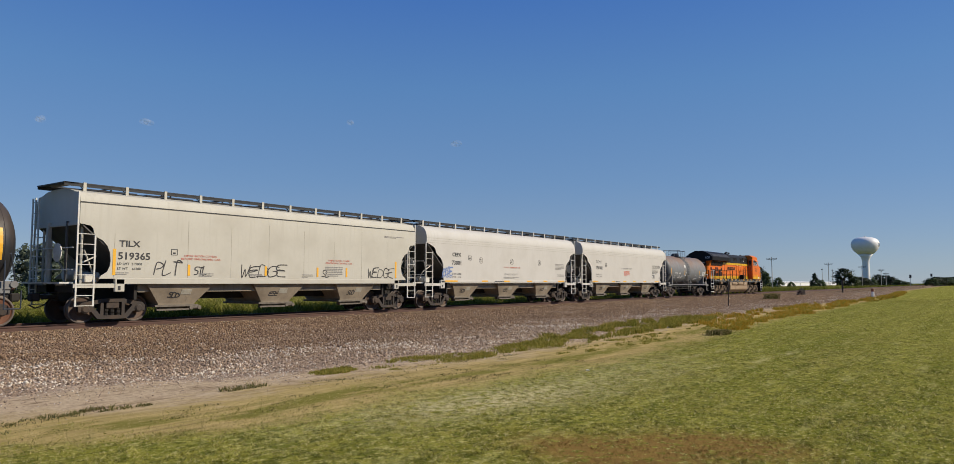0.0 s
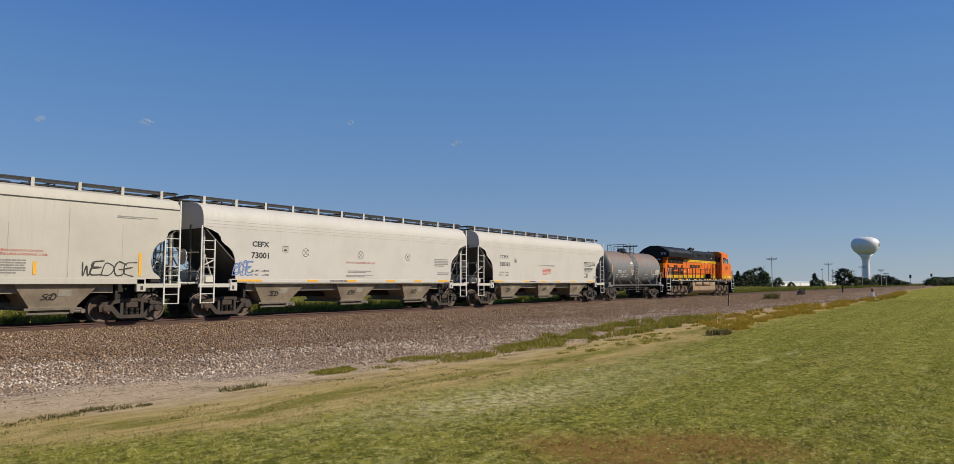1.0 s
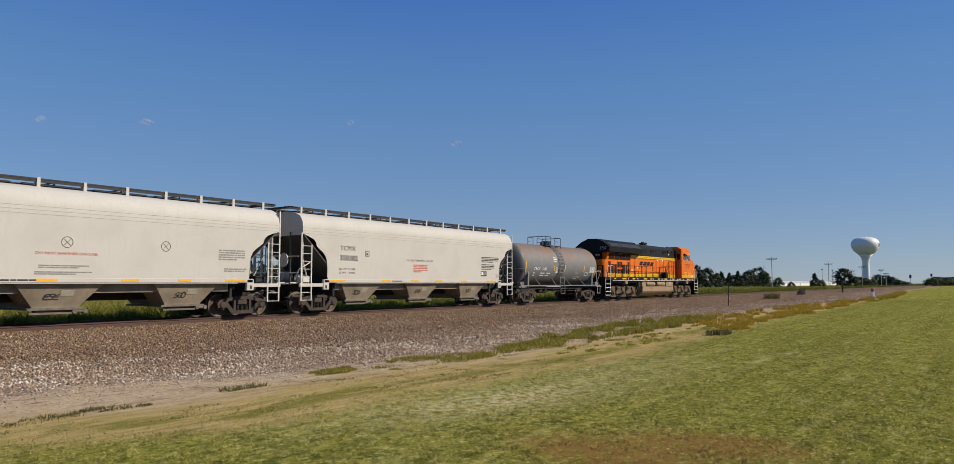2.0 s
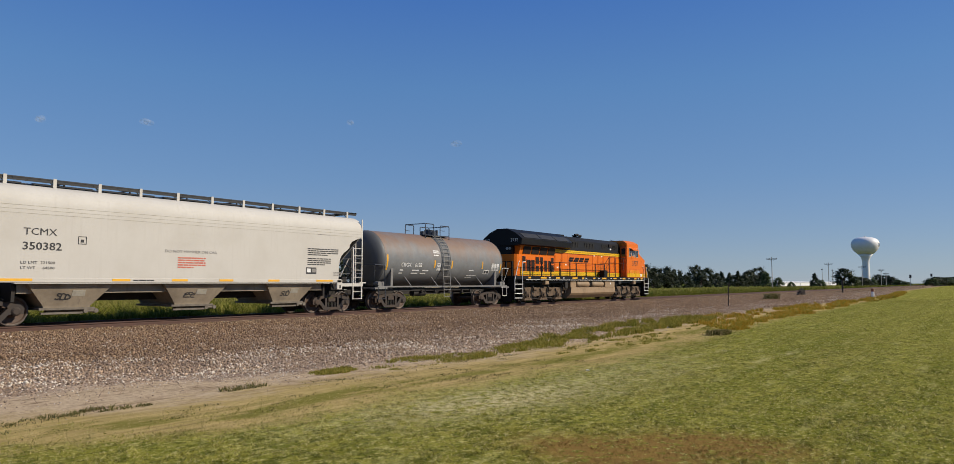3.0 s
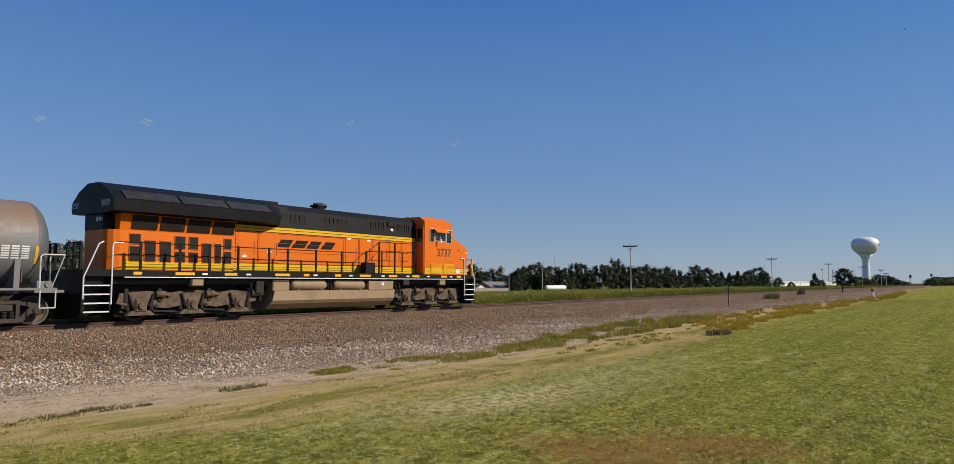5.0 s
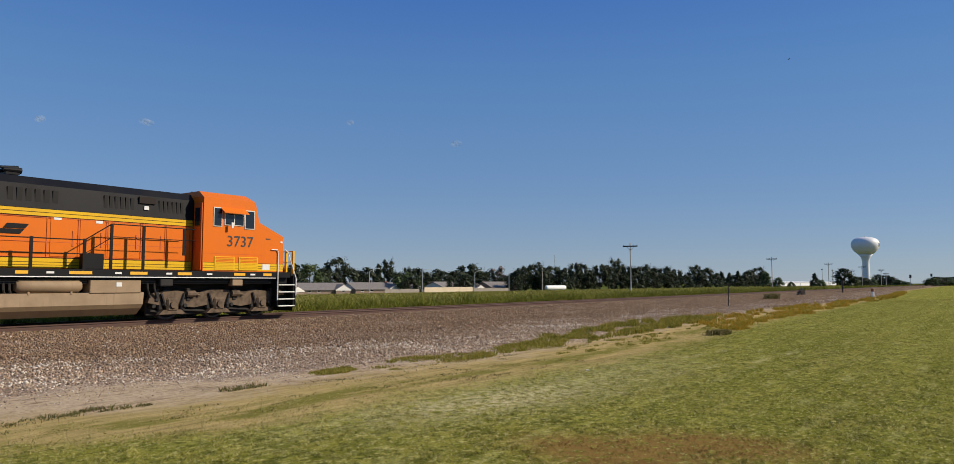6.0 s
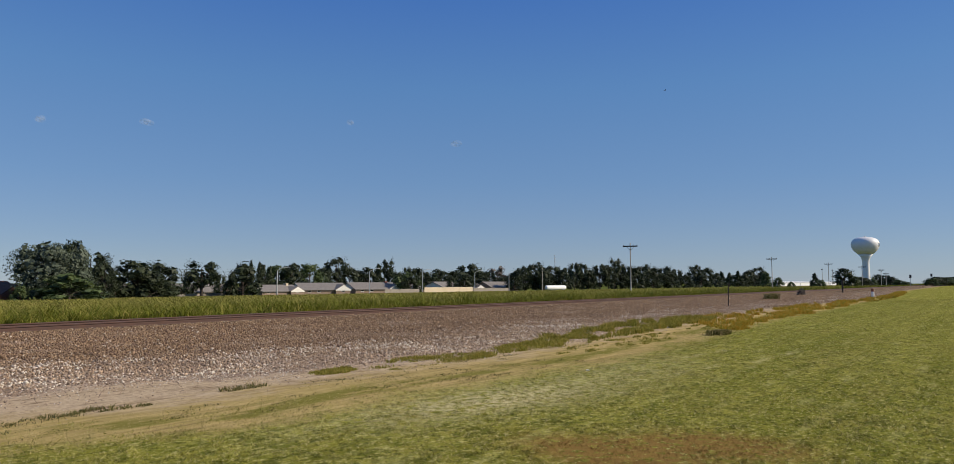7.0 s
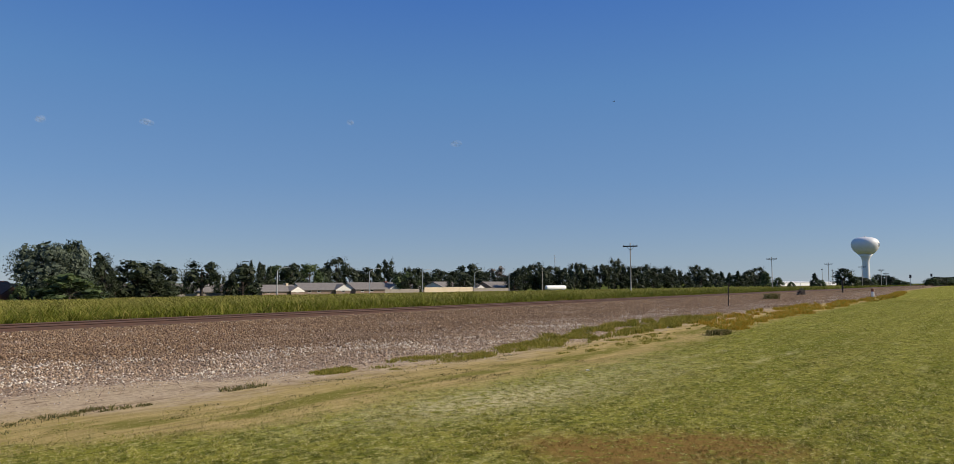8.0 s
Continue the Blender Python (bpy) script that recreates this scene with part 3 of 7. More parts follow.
def hopper_car(c, paint, label, kind):
    car = thing("hopper_car", pose(c, TRACK_Y, RAIL_Z), label, "hopper car", "freight cars of the train")
    L, W = 8.13, 1.575
    old = kind == "cream"
    knee = 3.22 if old else 3.40
    # roof and upper body: a skin from side to side
    shoulder = 3.92 if old else 3.72
    arc = [(-W, knee), (-W, shoulder), (-W + 0.03, shoulder + 0.16), (-W + 0.13, shoulder + 0.32), (-1.22, 4.27), (-0.8, 4.38), (-0.3, 4.43)]
    if not old:
        arc = [(-W, knee), (-W, shoulder), (-W + 0.05, shoulder + 0.25), (-W + 0.20, shoulder + 0.46), (-1.1, 4.31), (-0.7, 4.38), (-0.3, 4.41)]
    prof = arc + [(-a, b) for a, b in arc[::-1]]
    up = bmesh.new()
    add_loft(up, [[(x, a, b) for a, b in prof] for x in (-L, -L / 3, L / 3, L)], caps=True)
    part("roof", up, paint, car, smooth=30)
    # side sheets with the curved cut-away at both ends
    if old:
        cut = [(-L, knee), (-7.80, 3.17), (-7.71, 3.08), (-7.66, 2.90), (-7.56, 2.79), (-7.38, 2.70), (-7.23, 2.53), (-7.14, 2.30), (-7.11, 2.05), (-7.14, 1.85), (-7.22, 1.68), (-7.40, 1.56), (-7.48, 1.46)]
    else:
        cut = [(-L, knee), (-7.81, 3.31), (-7.52, 3.19), (-7.40, 3.06), (-7.35, 2.90), (-7.20, 2.78), (-7.02, 2.67), (-6.87, 2.52), (-6.78, 2.34), (-6.73, 2.0), (-6.73, 1.62), (-6.70, 1.46)]
    poly = cut + [(-a, b) for a, b in cut[::-1]]
    for sg in (-1, 1):
        sd = bmesh.new()
        add_prism(sd, poly, sg * (W - 0.03), sg * W)
        part("side_sheet", sd, paint, car)
    # seams
    if old:
        xs = [-7.0, -4.35, -2.55, -0.8, 1.0, 2.7, 4.4, 6.1]
        for x in xs:
            part("seam", box(x - 0.008, x + 0.008, -W - 0.003, -W + 0.01, 1.50, shoulder - 0.15 - 0.9 * ((x * 7.3) % 1)), GREY_SEAM, car)
        part("roof_seam", box(-L, L, -W - 0.016, -W + 0.03, shoulder - 0.022, shoulder + 0.012), INK, car, "dark seam along the roof edge")
    else:
        for z in (3.42, 3.54, 3.66):
            part("seam", box(-L + 0.02, L - 0.02, -W - 0.004, -W + 0.01, z - 0.005, z + 0.005), GREY_SEAM, car)
    # slope sheets, with the bay's shade put into their colour, and end bays
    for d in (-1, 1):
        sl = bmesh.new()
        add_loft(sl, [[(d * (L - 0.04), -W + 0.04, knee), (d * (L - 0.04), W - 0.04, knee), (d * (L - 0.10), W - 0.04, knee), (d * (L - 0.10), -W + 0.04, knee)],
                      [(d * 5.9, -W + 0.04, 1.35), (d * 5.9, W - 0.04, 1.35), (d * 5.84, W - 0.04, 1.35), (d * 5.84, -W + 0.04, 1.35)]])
        part("slope_sheet", sl, SHADE_GREY, car, "sloping end sheet, its grey darkened for the bay's shade")
        eb = box(d * 6.3, d * 8.25, -0.3, 0.3, 1.0, 1.28)
        add_box(eb, min(d * 8.13, d * 8.25), max(d * 8.13, d * 8.25), -1.5, 1.5, 1.02, 1.24)
        part("end_sill", eb, UNDER, car)
        for sg in (-1, 1):
            pl = box(min(d * 6.9, d * 8.25), max(d * 6.9, d * 8.25), sg * 1.50, sg * 1.56, 1.16, 1.30)
            add_box(pl, min(d * 6.62, d * 6.95), max(d * 6.62, d * 6.95), sg * 1.46, sg * 1.585, 1.02, 1.46, 0.02)
            part("corner_sill", pl, paint, car)
            # The hole is a black plate, its inner shade put into the colour.
            part("jacking_hole", box(min(d * 6.76, d * 6.85), max(d * 6.76, d * 6.85), sg * 1.587, sg * 1.59, 1.08, 1.22), INK, car)
            post = bmesh.new()
            add_rod(post, (d * 7.95, sg * 1.35, 1.25), (d * 7.95, sg * 1.35, knee), 0.04, 6)
            add_rod(post, (d * 7.2, sg * 0.9, 1.25), (d * 7.75, sg * 1.1, 2.4), 0.03, 6)
            part("end_post", post, paint, car)
            ladder(car, d * 8.17, d * 7.62, sg * 1.55, 0.57, 4.25 if (d > 0 or old) else 3.45, 2.95, 8, RAIL_GREY)
        # ladder and hand rails on the end itself
        en = bmesh.new()
        for y in (1.0, 1.48):
            add_box(en, d * 8.27, d * 8.31, y - 0.03, y + 0.03, 0.9, 4.2)
        for i in range(9):
            add_rod(en, (d * 8.29, 1.0, 1.1 + i * 0.37), (d * 8.29, 1.48, 1.1 + i * 0.37), 0.014, 6)
        for z in (1.75, 2.45):
            add_rod(en, (d * 8.27, -1.5, z), (d * 8.27, 1.5, z), 0.017, 6)
        add_box(en, min(d * 8.2, d * 8.6), max(d * 8.2, d * 8.6), -1.4, 1.4, 1.30, 1.35)
        part("end_ladder", en, RAIL_GREY, car)
        part("end_column", box(min(d * 8.12, d * 8.24), max(d * 8.12, d * 8.24), 0.38, 0.52, 1.24, knee + 0.1, 0.01), paint, car)
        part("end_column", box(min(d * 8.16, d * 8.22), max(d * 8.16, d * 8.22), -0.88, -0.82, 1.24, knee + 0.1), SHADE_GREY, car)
        part("end_beam", box(min(d * 8.12, d * 8.19), max(d * 8.12, d * 8.19), -W + 0.02, W - 0.02, knee - 0.05, knee + 0.05), paint, car)
        br0 = bmesh.new()
        add_rod(br0, (d * 7.0, -0.5, 1.52), (d * 7.55, -0.5, 1.52), 0.17, 12)
        part("brake_cylinder", br0, RAIL_GREY if d < 0 else UNDER, car)
        br1 = box(min(d * 7.3, d * 7.7), max(d * 7.3, d * 7.7), -1.1, -0.75, 1.33, 1.6, 0.03)
        part("brake_valve", br1, RAIL_GREY if d < 0 else UNDER, car)
        br2 = bmesh.new()
        add_pipe(br2, [(d * 7.6, -0.5, 1.5), (d * 7.9, -0.8, 1.45), (d * 8.0, -1.2, 1.9), (d * 7.4, -1.2, 2.2)], 0.025, 6)
        part("brake_pipe", br2, RAIL_GREY if d < 0 else UNDER, car)
        br = bmesh.new()
        add_rod(br, (d * 7.62, 0.5, 1.6), (d * 7.1, 0.5, 1.6), 0.22, 12)
        part("air_reservoir", br, RAIL_GREY if d < 0 else UNDER, car)
        if d < 0:
            bw = bmesh.new()
            add_lathe(bw, [(0.26, -8.36), (0.30, -8.36), (0.30, -8.33), (0.26, -8.33)], "x", 18, (0, -0.6, 2.3))
            add_rod(bw, (-8.345, -0.9, 2.3), (-8.345, -0.3, 2.3), 0.014, 5)
            add_rod(bw, (-8.345, -0.6, 2.0), (-8.345, -0.6, 2.6), 0.014, 5)
            part("brake_wheel", bw, RAIL_GREY, car)
        coupler(car, d * 8.1, d)
    # inner bulkheads close the bays
    for d in (-1, 1):
        part("bulkhead", box(min(d * 6.05, d * 6.15), max(d * 6.05, d * 6.15), -1.3, 1.3, 0.75, 1.6), UNDER, car)
    # sills, centre beam and the three discharge hoppers
    zs0 = 1.28 if old else 1.33
    for sg in (-1, 1):
        part("side_sill", box(-6.9, 6.9, sg * 1.48, sg * 1.585, zs0, 1.475, 0.012), paint, car)
        if not old:
            part("sill_edge", box(-6.2, 6.2, sg * 1.44, sg * 1.60, zs0 - 0.03, zs0 - 0.004), paint, car)
    part("bolster_floor", box(-6.0, 6.0, -1.25, 1.25, 1.0, 1.40), HOPPER_DIRT, car, "grimy underside between the hoppers")
    part("centre_sill", box(-8.1, 8.1, -0.22, 0.22, 0.72, 1.05), UNDER, car)
    for cx, half in ((-4.48, 1.32), (-0.12, 1.32), (4.2, 1.28)):
        hp = bmesh.new()
        rings = []
        for w2, y2, z2 in ((half, 1.46, 1.42), (half * 0.97, 1.45, 1.26), (0.72, 1.16, 0.60), (0.70, 1.14, 0.54)):
            rings.append([(cx - w2, -y2, z2), (cx + w2, -y2, z2), (cx + w2, y2, z2), (cx - w2, y2, z2)])
        add_loft(hp, rings)
        h = part("hopper", hp, HOPPER_DIRT, car, "dusty tan discharge hopper")
        gt = box(cx - 0.84, cx + 0.84, -1.20, 1.20, 0.47, 0.54)
        add_box(gt, cx - 0.80, cx + 0.45, -1.24, -1.16, 0.34, 0.40)
        add_box(gt, cx - 0.5, cx + 0.6, -0.9, -0.7, 0.32, 0.47)
        add_rod(gt, (cx + 0.5, -1.16, 0.42), (cx + 0.95, -1.16, 0.42), 0.05, 8)
        for x in (cx + 0.55, cx + 0.88):
            add_rod(gt, (x, -0.95, 0.42), (x, -1.22, 0.42), 0.075, 8)
        part("outlet_gate", gt, GATE, h, "dusty steel outlet gate with bar")
        tilt = Matrix.Rotation(radians(24.0), 4, "X")
        part("test_panel", box(cx + 0.05, cx + 0.45, -0.008, 0.002, -0.10, 0.10), GREY_SEAM, h).matrix_basis = Matrix.Translation((0, -1.336, 1.0)) @ tilt
        tag = scrawl(h, cx - 0.42, -0.06, 0.42, 0.19, int(cx * 10) + 99, SPRAY, 0.0, 3)
        tag.matrix_basis = Matrix.Translation((0, -1.281, 0.855)) @ tilt
    # running boards over the roof with their brackets
    for sg in (-1, 1):
        rb = box(-L - 0.25, L + 0.2, sg * 0.62, sg * 0.98, 4.56, 4.60)
        for i in range(int(2 * L / 0.4)):
            x = -L + i * 0.4
            add_box(rb, x, x + 0.03, sg * 0.62, sg * 0.98, 4.52, 4.56)
        add_box(rb, -L - 0.25, L + 0.2, sg * 0.955, sg * 0.97, 4.47, 4.60)
        part("running_board", rb, DARK_GRATE, car, "dark steel grating walkway")
        for i in range(12):
            x = -7.75 + i * 15.5 / 11
            bk = bmesh.new()
            add_box(bk, x - 0.05, x + 0.05, sg * 0.96, sg * 1.0, 4.32, 4.62)
            add_rod(bk, (x, sg * 0.64, 4.54), (x, sg * 0.98, 4.36), 0.02, 5)
            part("bracket", bk, paint, car)
    for d in (-1, 1):
        part("end_walkway", box(min(d * 7.95, d * 8.4), max(d * 7.95, d * 8.4), -0.98, 0.98, 4.55, 4.59), DARK_GRATE, car)
    for i in range(7):
        x = -6.6 + i * 2.2
        hb = box(x - 0.95, x + 0.95, -0.42, 0.42, 4.40, 4.50, 0.03)
        add_rod(hb, (x, -0.5, 4.58), (x, 0.5, 4.58), 0.03, 6)
        add_rod(hb, (x, -0.4, 4.48), (x, -0.4, 4.58), 0.03, 6)
        part("hatch", hb, DARK_GRATE, car)
    return car


GREY_SEAM = worn("grey_seam", (0.40, 0.375, 0.31), (0.24, 0.21, 0.165), 0.9, 0.7, 0, 4)
TRUCK = make_truck()
RED_TRUCK = make_truck("truck", RED_WHEELSET)
TRAIN = []

# first of the three covered hoppers: cream, with old spray paint
hc = hopper_car(18.77, CREAM, "cream covered hopper freight car with black graffiti on its side", "cream")
put_truck(hc, -6.74, TRUCK, True)
put_truck(hc, 6.76, TRUCK, False)
TRAIN.append((hc, 18.77))
side_words("TILX", -6.85, 2.54, 0.21, hc, INK, squeeze=1.2, bold=0.006)
side_words("519365", -6.89, 2.11, 0.245, hc, INK, squeeze=1.13, bold=0.006)
side_words("LD LMT  219800", -6.9, 1.92, 0.085, hc, INK, squeeze=1.05)
side_words("LT WT    66200", -6.9, 1.76, 0.085, hc, INK, squeeze=1.05)
bars(hc, -7.0, 1.66, 0.5, 2, 0.05, GREY_INK, -1.581, 5)
side_words("OPEN HATCH COVERS", -4.5, 2.26, 0.075, hc, RED_INK, squeeze=1.25)
side_words("BEFORE UNLOADING CAR", -4.62, 2.15, 0.075, hc, RED_INK, squeeze=1.3)
side_words("OPEN HATCH COVERS", 2.35, 2.26, 0.075, hc, RED_INK, squeeze=1.25)
side_words("BEFORE UNLOADING CAR", 2.2, 2.15, 0.075, hc, RED_INK, squeeze=1.3)
bars(hc, 2.2, 2.0, 1.0, 6, 0.075, GREY_INK, -1.581, 6)
bars(hc, 5.9, 3.55, 1.4, 2, 0.05, GREY_INK, -1.581, 16)
for x in (-3.9, -1.7, 0.9):
    bars(hc, x, 1.66, 0.6, 3, 0.05, GREY_INK, -1.581, int(x * 10) + 60)
for x, z0, z1 in ((-7.00, 1.58, 2.45), (-4.30, 1.58, 1.98), (-0.95, 1.6, 1.98), (1.75, 1.58, 1.98), (3.45, 1.58, 1.98), (6.72, 1.55, 2.35)):
    part("reflector", box(x - 0.05, x + 0.05, -1.585, -1.575, z0, z1), YELLOW_TAPE, hc, "vertical yellow reflector strip")
scrawl(hc, -5.62, 1.62, 0.95, 0.42, 11, SPRAY, -1.583, "PLT")
scrawl(hc, -4.10, 1.62, 0.5, 0.30, 12, SPRAY, -1.583, "STL")
scrawl(hc, -2.20, 1.55, 2.2, 0.50, 13, SPRAY, -1.583, "WEDGE")
scrawl(hc, 2.0, 1.58, 0.42, 0.28, 17, SPRAY, -1.583, "SL")
scrawl(hc, 4.74, 1.57, 1.75, 0.45, 14, SPRAY, -1.583, "WEDGE")
fr = bmesh.new()
for a in ((-5.0, -4.98, 2.30, 2.52), (-4.78, -4.76, 2.30, 2.52), (-5.0, -4.76, 2.30, 2.32), (-5.0, -4.76, 2.50, 2.52), (-4.93, -4.83, 2.35, 2.40)):
    add_box(fr, a[0], a[1], -1.583, -1.577, a[2], a[3])
part("stencil", fr, INK, hc)

# second: whiter, with a blue tag
h2 = hopper_car(35.98, PALE, "pale grey covered hopper freight car with a blue graffiti tag", "pale")
put_truck(h2, -6.72, TRUCK, False)
put_truck(h2, 6.80, TRUCK, False)
TRAIN.append((h2, 35.98))
side_words("CEFX", -5.98, 2.76, 0.21, h2, INK, squeeze=1.15, bold=0.008)
side_words("73001", -6.02, 2.30, 0.24, h2, INK, squeeze=1.1, bold=0.008)
side_words("LD LMT  224700", -6.02, 1.76, 0.085, h2, INK, squeeze=1.05)
side_words("LT WT     61300", -6.02, 1.60, 0.085, h2, INK, squeeze=1.05)
side_words("DO NOT HAMMER ON CAR", -0.95, 2.20, 0.09, h2, RED_INK, squeeze=1.2)
bars(h2, -0.85, 1.86, 1.5, 2, 0.06, GREY_INK, -1.581, 23)
bars(h2, -0.95, 1.66, 1.7, 2, 0.06, GREY_INK, -1.581, 24)
bars(h2, 5.35, 2.55, 1.15, 5, 0.085, GREY_INK, -1.581, 25)
bars(h2, 5.6, 1.85, 1.0, 2, 0.08, GREY_INK, -1.581, 26)
bars(h2, -1.9, 1.405, 1.6, 1, 0.09, INK, -1.587, 27)
scrawl(h2, -6.85, 1.62, 0.85, 0.55, 31, BLUE_SPRAY, -1.583, "DGE", "blue_graffiti")
scrawl(h2, -6.80, 1.72, 0.80, 0.40, 32, BLUE_SPRAY, -1.585, "EDPE", "blue_graffiti")
for x in (-3.28, -0.04, 3.24):
    ri = bmesh.new()
    for i in range(18):
        a0, a1 = 2 * math.pi * i / 18, 2 * math.pi * (i + 1) / 18
        add_rod(ri, (x + 0.17 * math.cos(a0), -1.578, 2.60 + 0.17 * math.sin(a0)), (x + 0.17 * math.cos(a1), -1.578, 2.60 + 0.17 * math.sin(a1)), 0.009, 4)
    add_rod(ri, (x - 0.1, -1.578, 2.5), (x + 0.1, -1.578, 2.7), 0.008, 4)
    add_rod(ri, (x - 0.1, -1.578, 2.7), (x + 0.1, -1.578, 2.5), 0.008, 4)
    part("stencil", ri, INK, h2, "round crossed stencil mark")
fr = bmesh.new()
for a in ((-4.50, -4.48, 2.58, 2.84), (-4.24, -4.22, 2.58, 2.84), (-4.50, -4.22, 2.58, 2.60), (-4.50, -4.22, 2.82, 2.84), (-4.42, -4.30, 2.63, 2.70), (-4.44, -4.28, 2.75, 2.77)):
    add_box(fr, a[0], a[1], -1.583, -1.577, a[2], a[3])
part("stencil", fr, INK, h2)
for x, w in ((-6.05, 1.1), (-2.9, 0.6), (-0.6, 0.6), (2.0, 0.6), (4.0, 0.5), (6.1, 0.9)):
    part("reflector", box(x - w / 2, x + w / 2, -1.592, -1.58, 1.375, 1.455), YELLOW_TAPE, h2, "yellow reflector strip on the sill")

# third: off-white
h3 = hopper_car(53.47, PALE_B, "off-white covered hopper freight car with small black stencils", "pale")
put_truck(h3, -6.80, TRUCK, False)
put_truck(h3, 6.80, TRUCK, False)
TRAIN.append((h3, 53.47))
side_words("TCMX", -6.0, 2.78, 0.22, h3, INK, squeeze=1.12, bold=0.0)
side_words("350382", -6.02, 2.33, 0.24, h3, INK, squeeze=1.14, bold=0.004)
side_words("LD LMT  221500", -6.05, 1.90, 0.085, h3, INK, squeeze=1.2)
side_words("LT WT     64500", -6.05, 1.74, 0.085, h3, INK, squeeze=1.2)
side_words("DO NOT HAMMER ON CAR", -1.5, 2.40, 0.10, h3, GREY_INK, squeeze=1.2)
bars(h3, -1.0, 2.22, 1.1, 5, 0.085, RED_INK, -1.581, 44)
for a in ((-4.42, -4.40, 2.55, 2.80), (-4.18, -4.16, 2.55, 2.80), (-4.40, -4.18, 2.55, 2.57), (-4.40, -4.18, 2.78, 2.80), (-4.34, -4.24, 2.61, 2.70)):
    part("stencil", box(a[0], a[1], -1.583, -1.577, a[2], a[3]), INK, h3)
bars(h3, 4.93, 2.78, 1.75, 4, 0.085, INK, -1.581, 45, thick=0.5)
bars(h3, 4.93, 2.36, 1.30, 4, 0.085, INK, -1.581, 46, thick=0.5)
bars(h3, 6.4, 1.78, 0.6, 3, 0.06, GREY_INK, -1.581, 47)
bars(h3, 5.5, 3.42, 0.9, 1, 0.05, GREY_INK, -1.581, 48)
ins = box(4.86, 5.42, -1.583, -1.577, 1.70, 1.98)
part("notice_panel", ins, INK, h3, "black stencil panel with pale squares")
part("notice_square", box(4.90, 5.10, -1.586, -1.58, 1.77, 1.93), WHITE_INK, h3)
part("notice_square", box(5.17, 5.38, -1.586, -1.58, 1.77, 1.93), GREY_INK, h3)
bars(h3, -2.6, 1.405, 1.4, 1, 0.08, INK, -1.587, 49)
for x, w in ((-6.15, 0.9), (-3.0, 0.6), (-0.9, 0.6), (1.0, 0.6), (3.2, 0.55), (5.9, 0.95)):
    part("reflector", box(x - w / 2, x + w / 2, -1.592, -1.58, 1.375, 1.455), YELLOW_TAPE, h3, "yellow reflector strip on the sill")

# ---- tank cars ----
def tank_paint(name, base, rust, low):
    """Weathered tank: rust washed down from the top, a ragged second tone below, streaks round the shell."""
    k = Mat(name, 0.5, 0.0, 0.4)
    p = k.pos()
    z = k.n("ShaderNodeSeparateXYZ", Vector=p).outputs["Z"]
    ragged = k.math("MULTIPLY", k.math("SUBTRACT", k.noise(k.pos((1.1, 1, 0.35)), 1.1, 5, 0.6), 0.5), 2.6)
    top = k.span(k.math("ADD", z, ragged), 2.5, 3.3)
    patch = k.noise(k.pos((0.35, 0.5, 0.5)), 1.0, 3, 0.6, 0.28, 0.52)
    c = k.mix(k.noise(p, 2.2, 5, 0.65, 0.3, 0.75), base, tuple(v * 0.72 for v in base))
    c = k.mix(k.math("MULTIPLY", k.math("MULTIPLY", top, patch), 0.85), c, rust)
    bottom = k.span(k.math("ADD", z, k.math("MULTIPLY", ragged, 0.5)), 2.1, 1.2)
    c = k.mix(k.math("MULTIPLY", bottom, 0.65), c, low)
    k.color(c)
    k.rough(k.noise(p, 3, 4, 0.6, -0.6, 1.4))
    k.bump(k.noise(p, 40, 3), 0.06, 0.004)
    return k.m


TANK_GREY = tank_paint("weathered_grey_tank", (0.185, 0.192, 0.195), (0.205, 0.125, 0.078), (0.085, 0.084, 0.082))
# Shade on the tank ends is put into this darker grey; the belly band shares it.
TANK_DARK = worn("head_shade_and_band_grey", (0.088, 0.093, 0.097), (0.07, 0.065, 0.06), 0.6, 0.55, 0, 1.0)
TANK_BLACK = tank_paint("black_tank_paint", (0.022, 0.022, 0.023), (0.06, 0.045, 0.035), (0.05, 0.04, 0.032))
LADDER_GREY = worn("ladder_grey", (0.30, 0.29, 0.27), (0.13, 0.11, 0.09), 0.6, 0.6, 0.1, 3, False)
BLUE_STEEL = worn("dark_blue_steel", (0.035, 0.045, 0.065), (0.07, 0.07, 0.07), 0.5, 0.5, 0.2, 3, False)
SILL_GREY = worn("grey_sill", (0.175, 0.172, 0.165), (0.12, 0.10, 0.085), 0.6, 0.6, 0, 2)


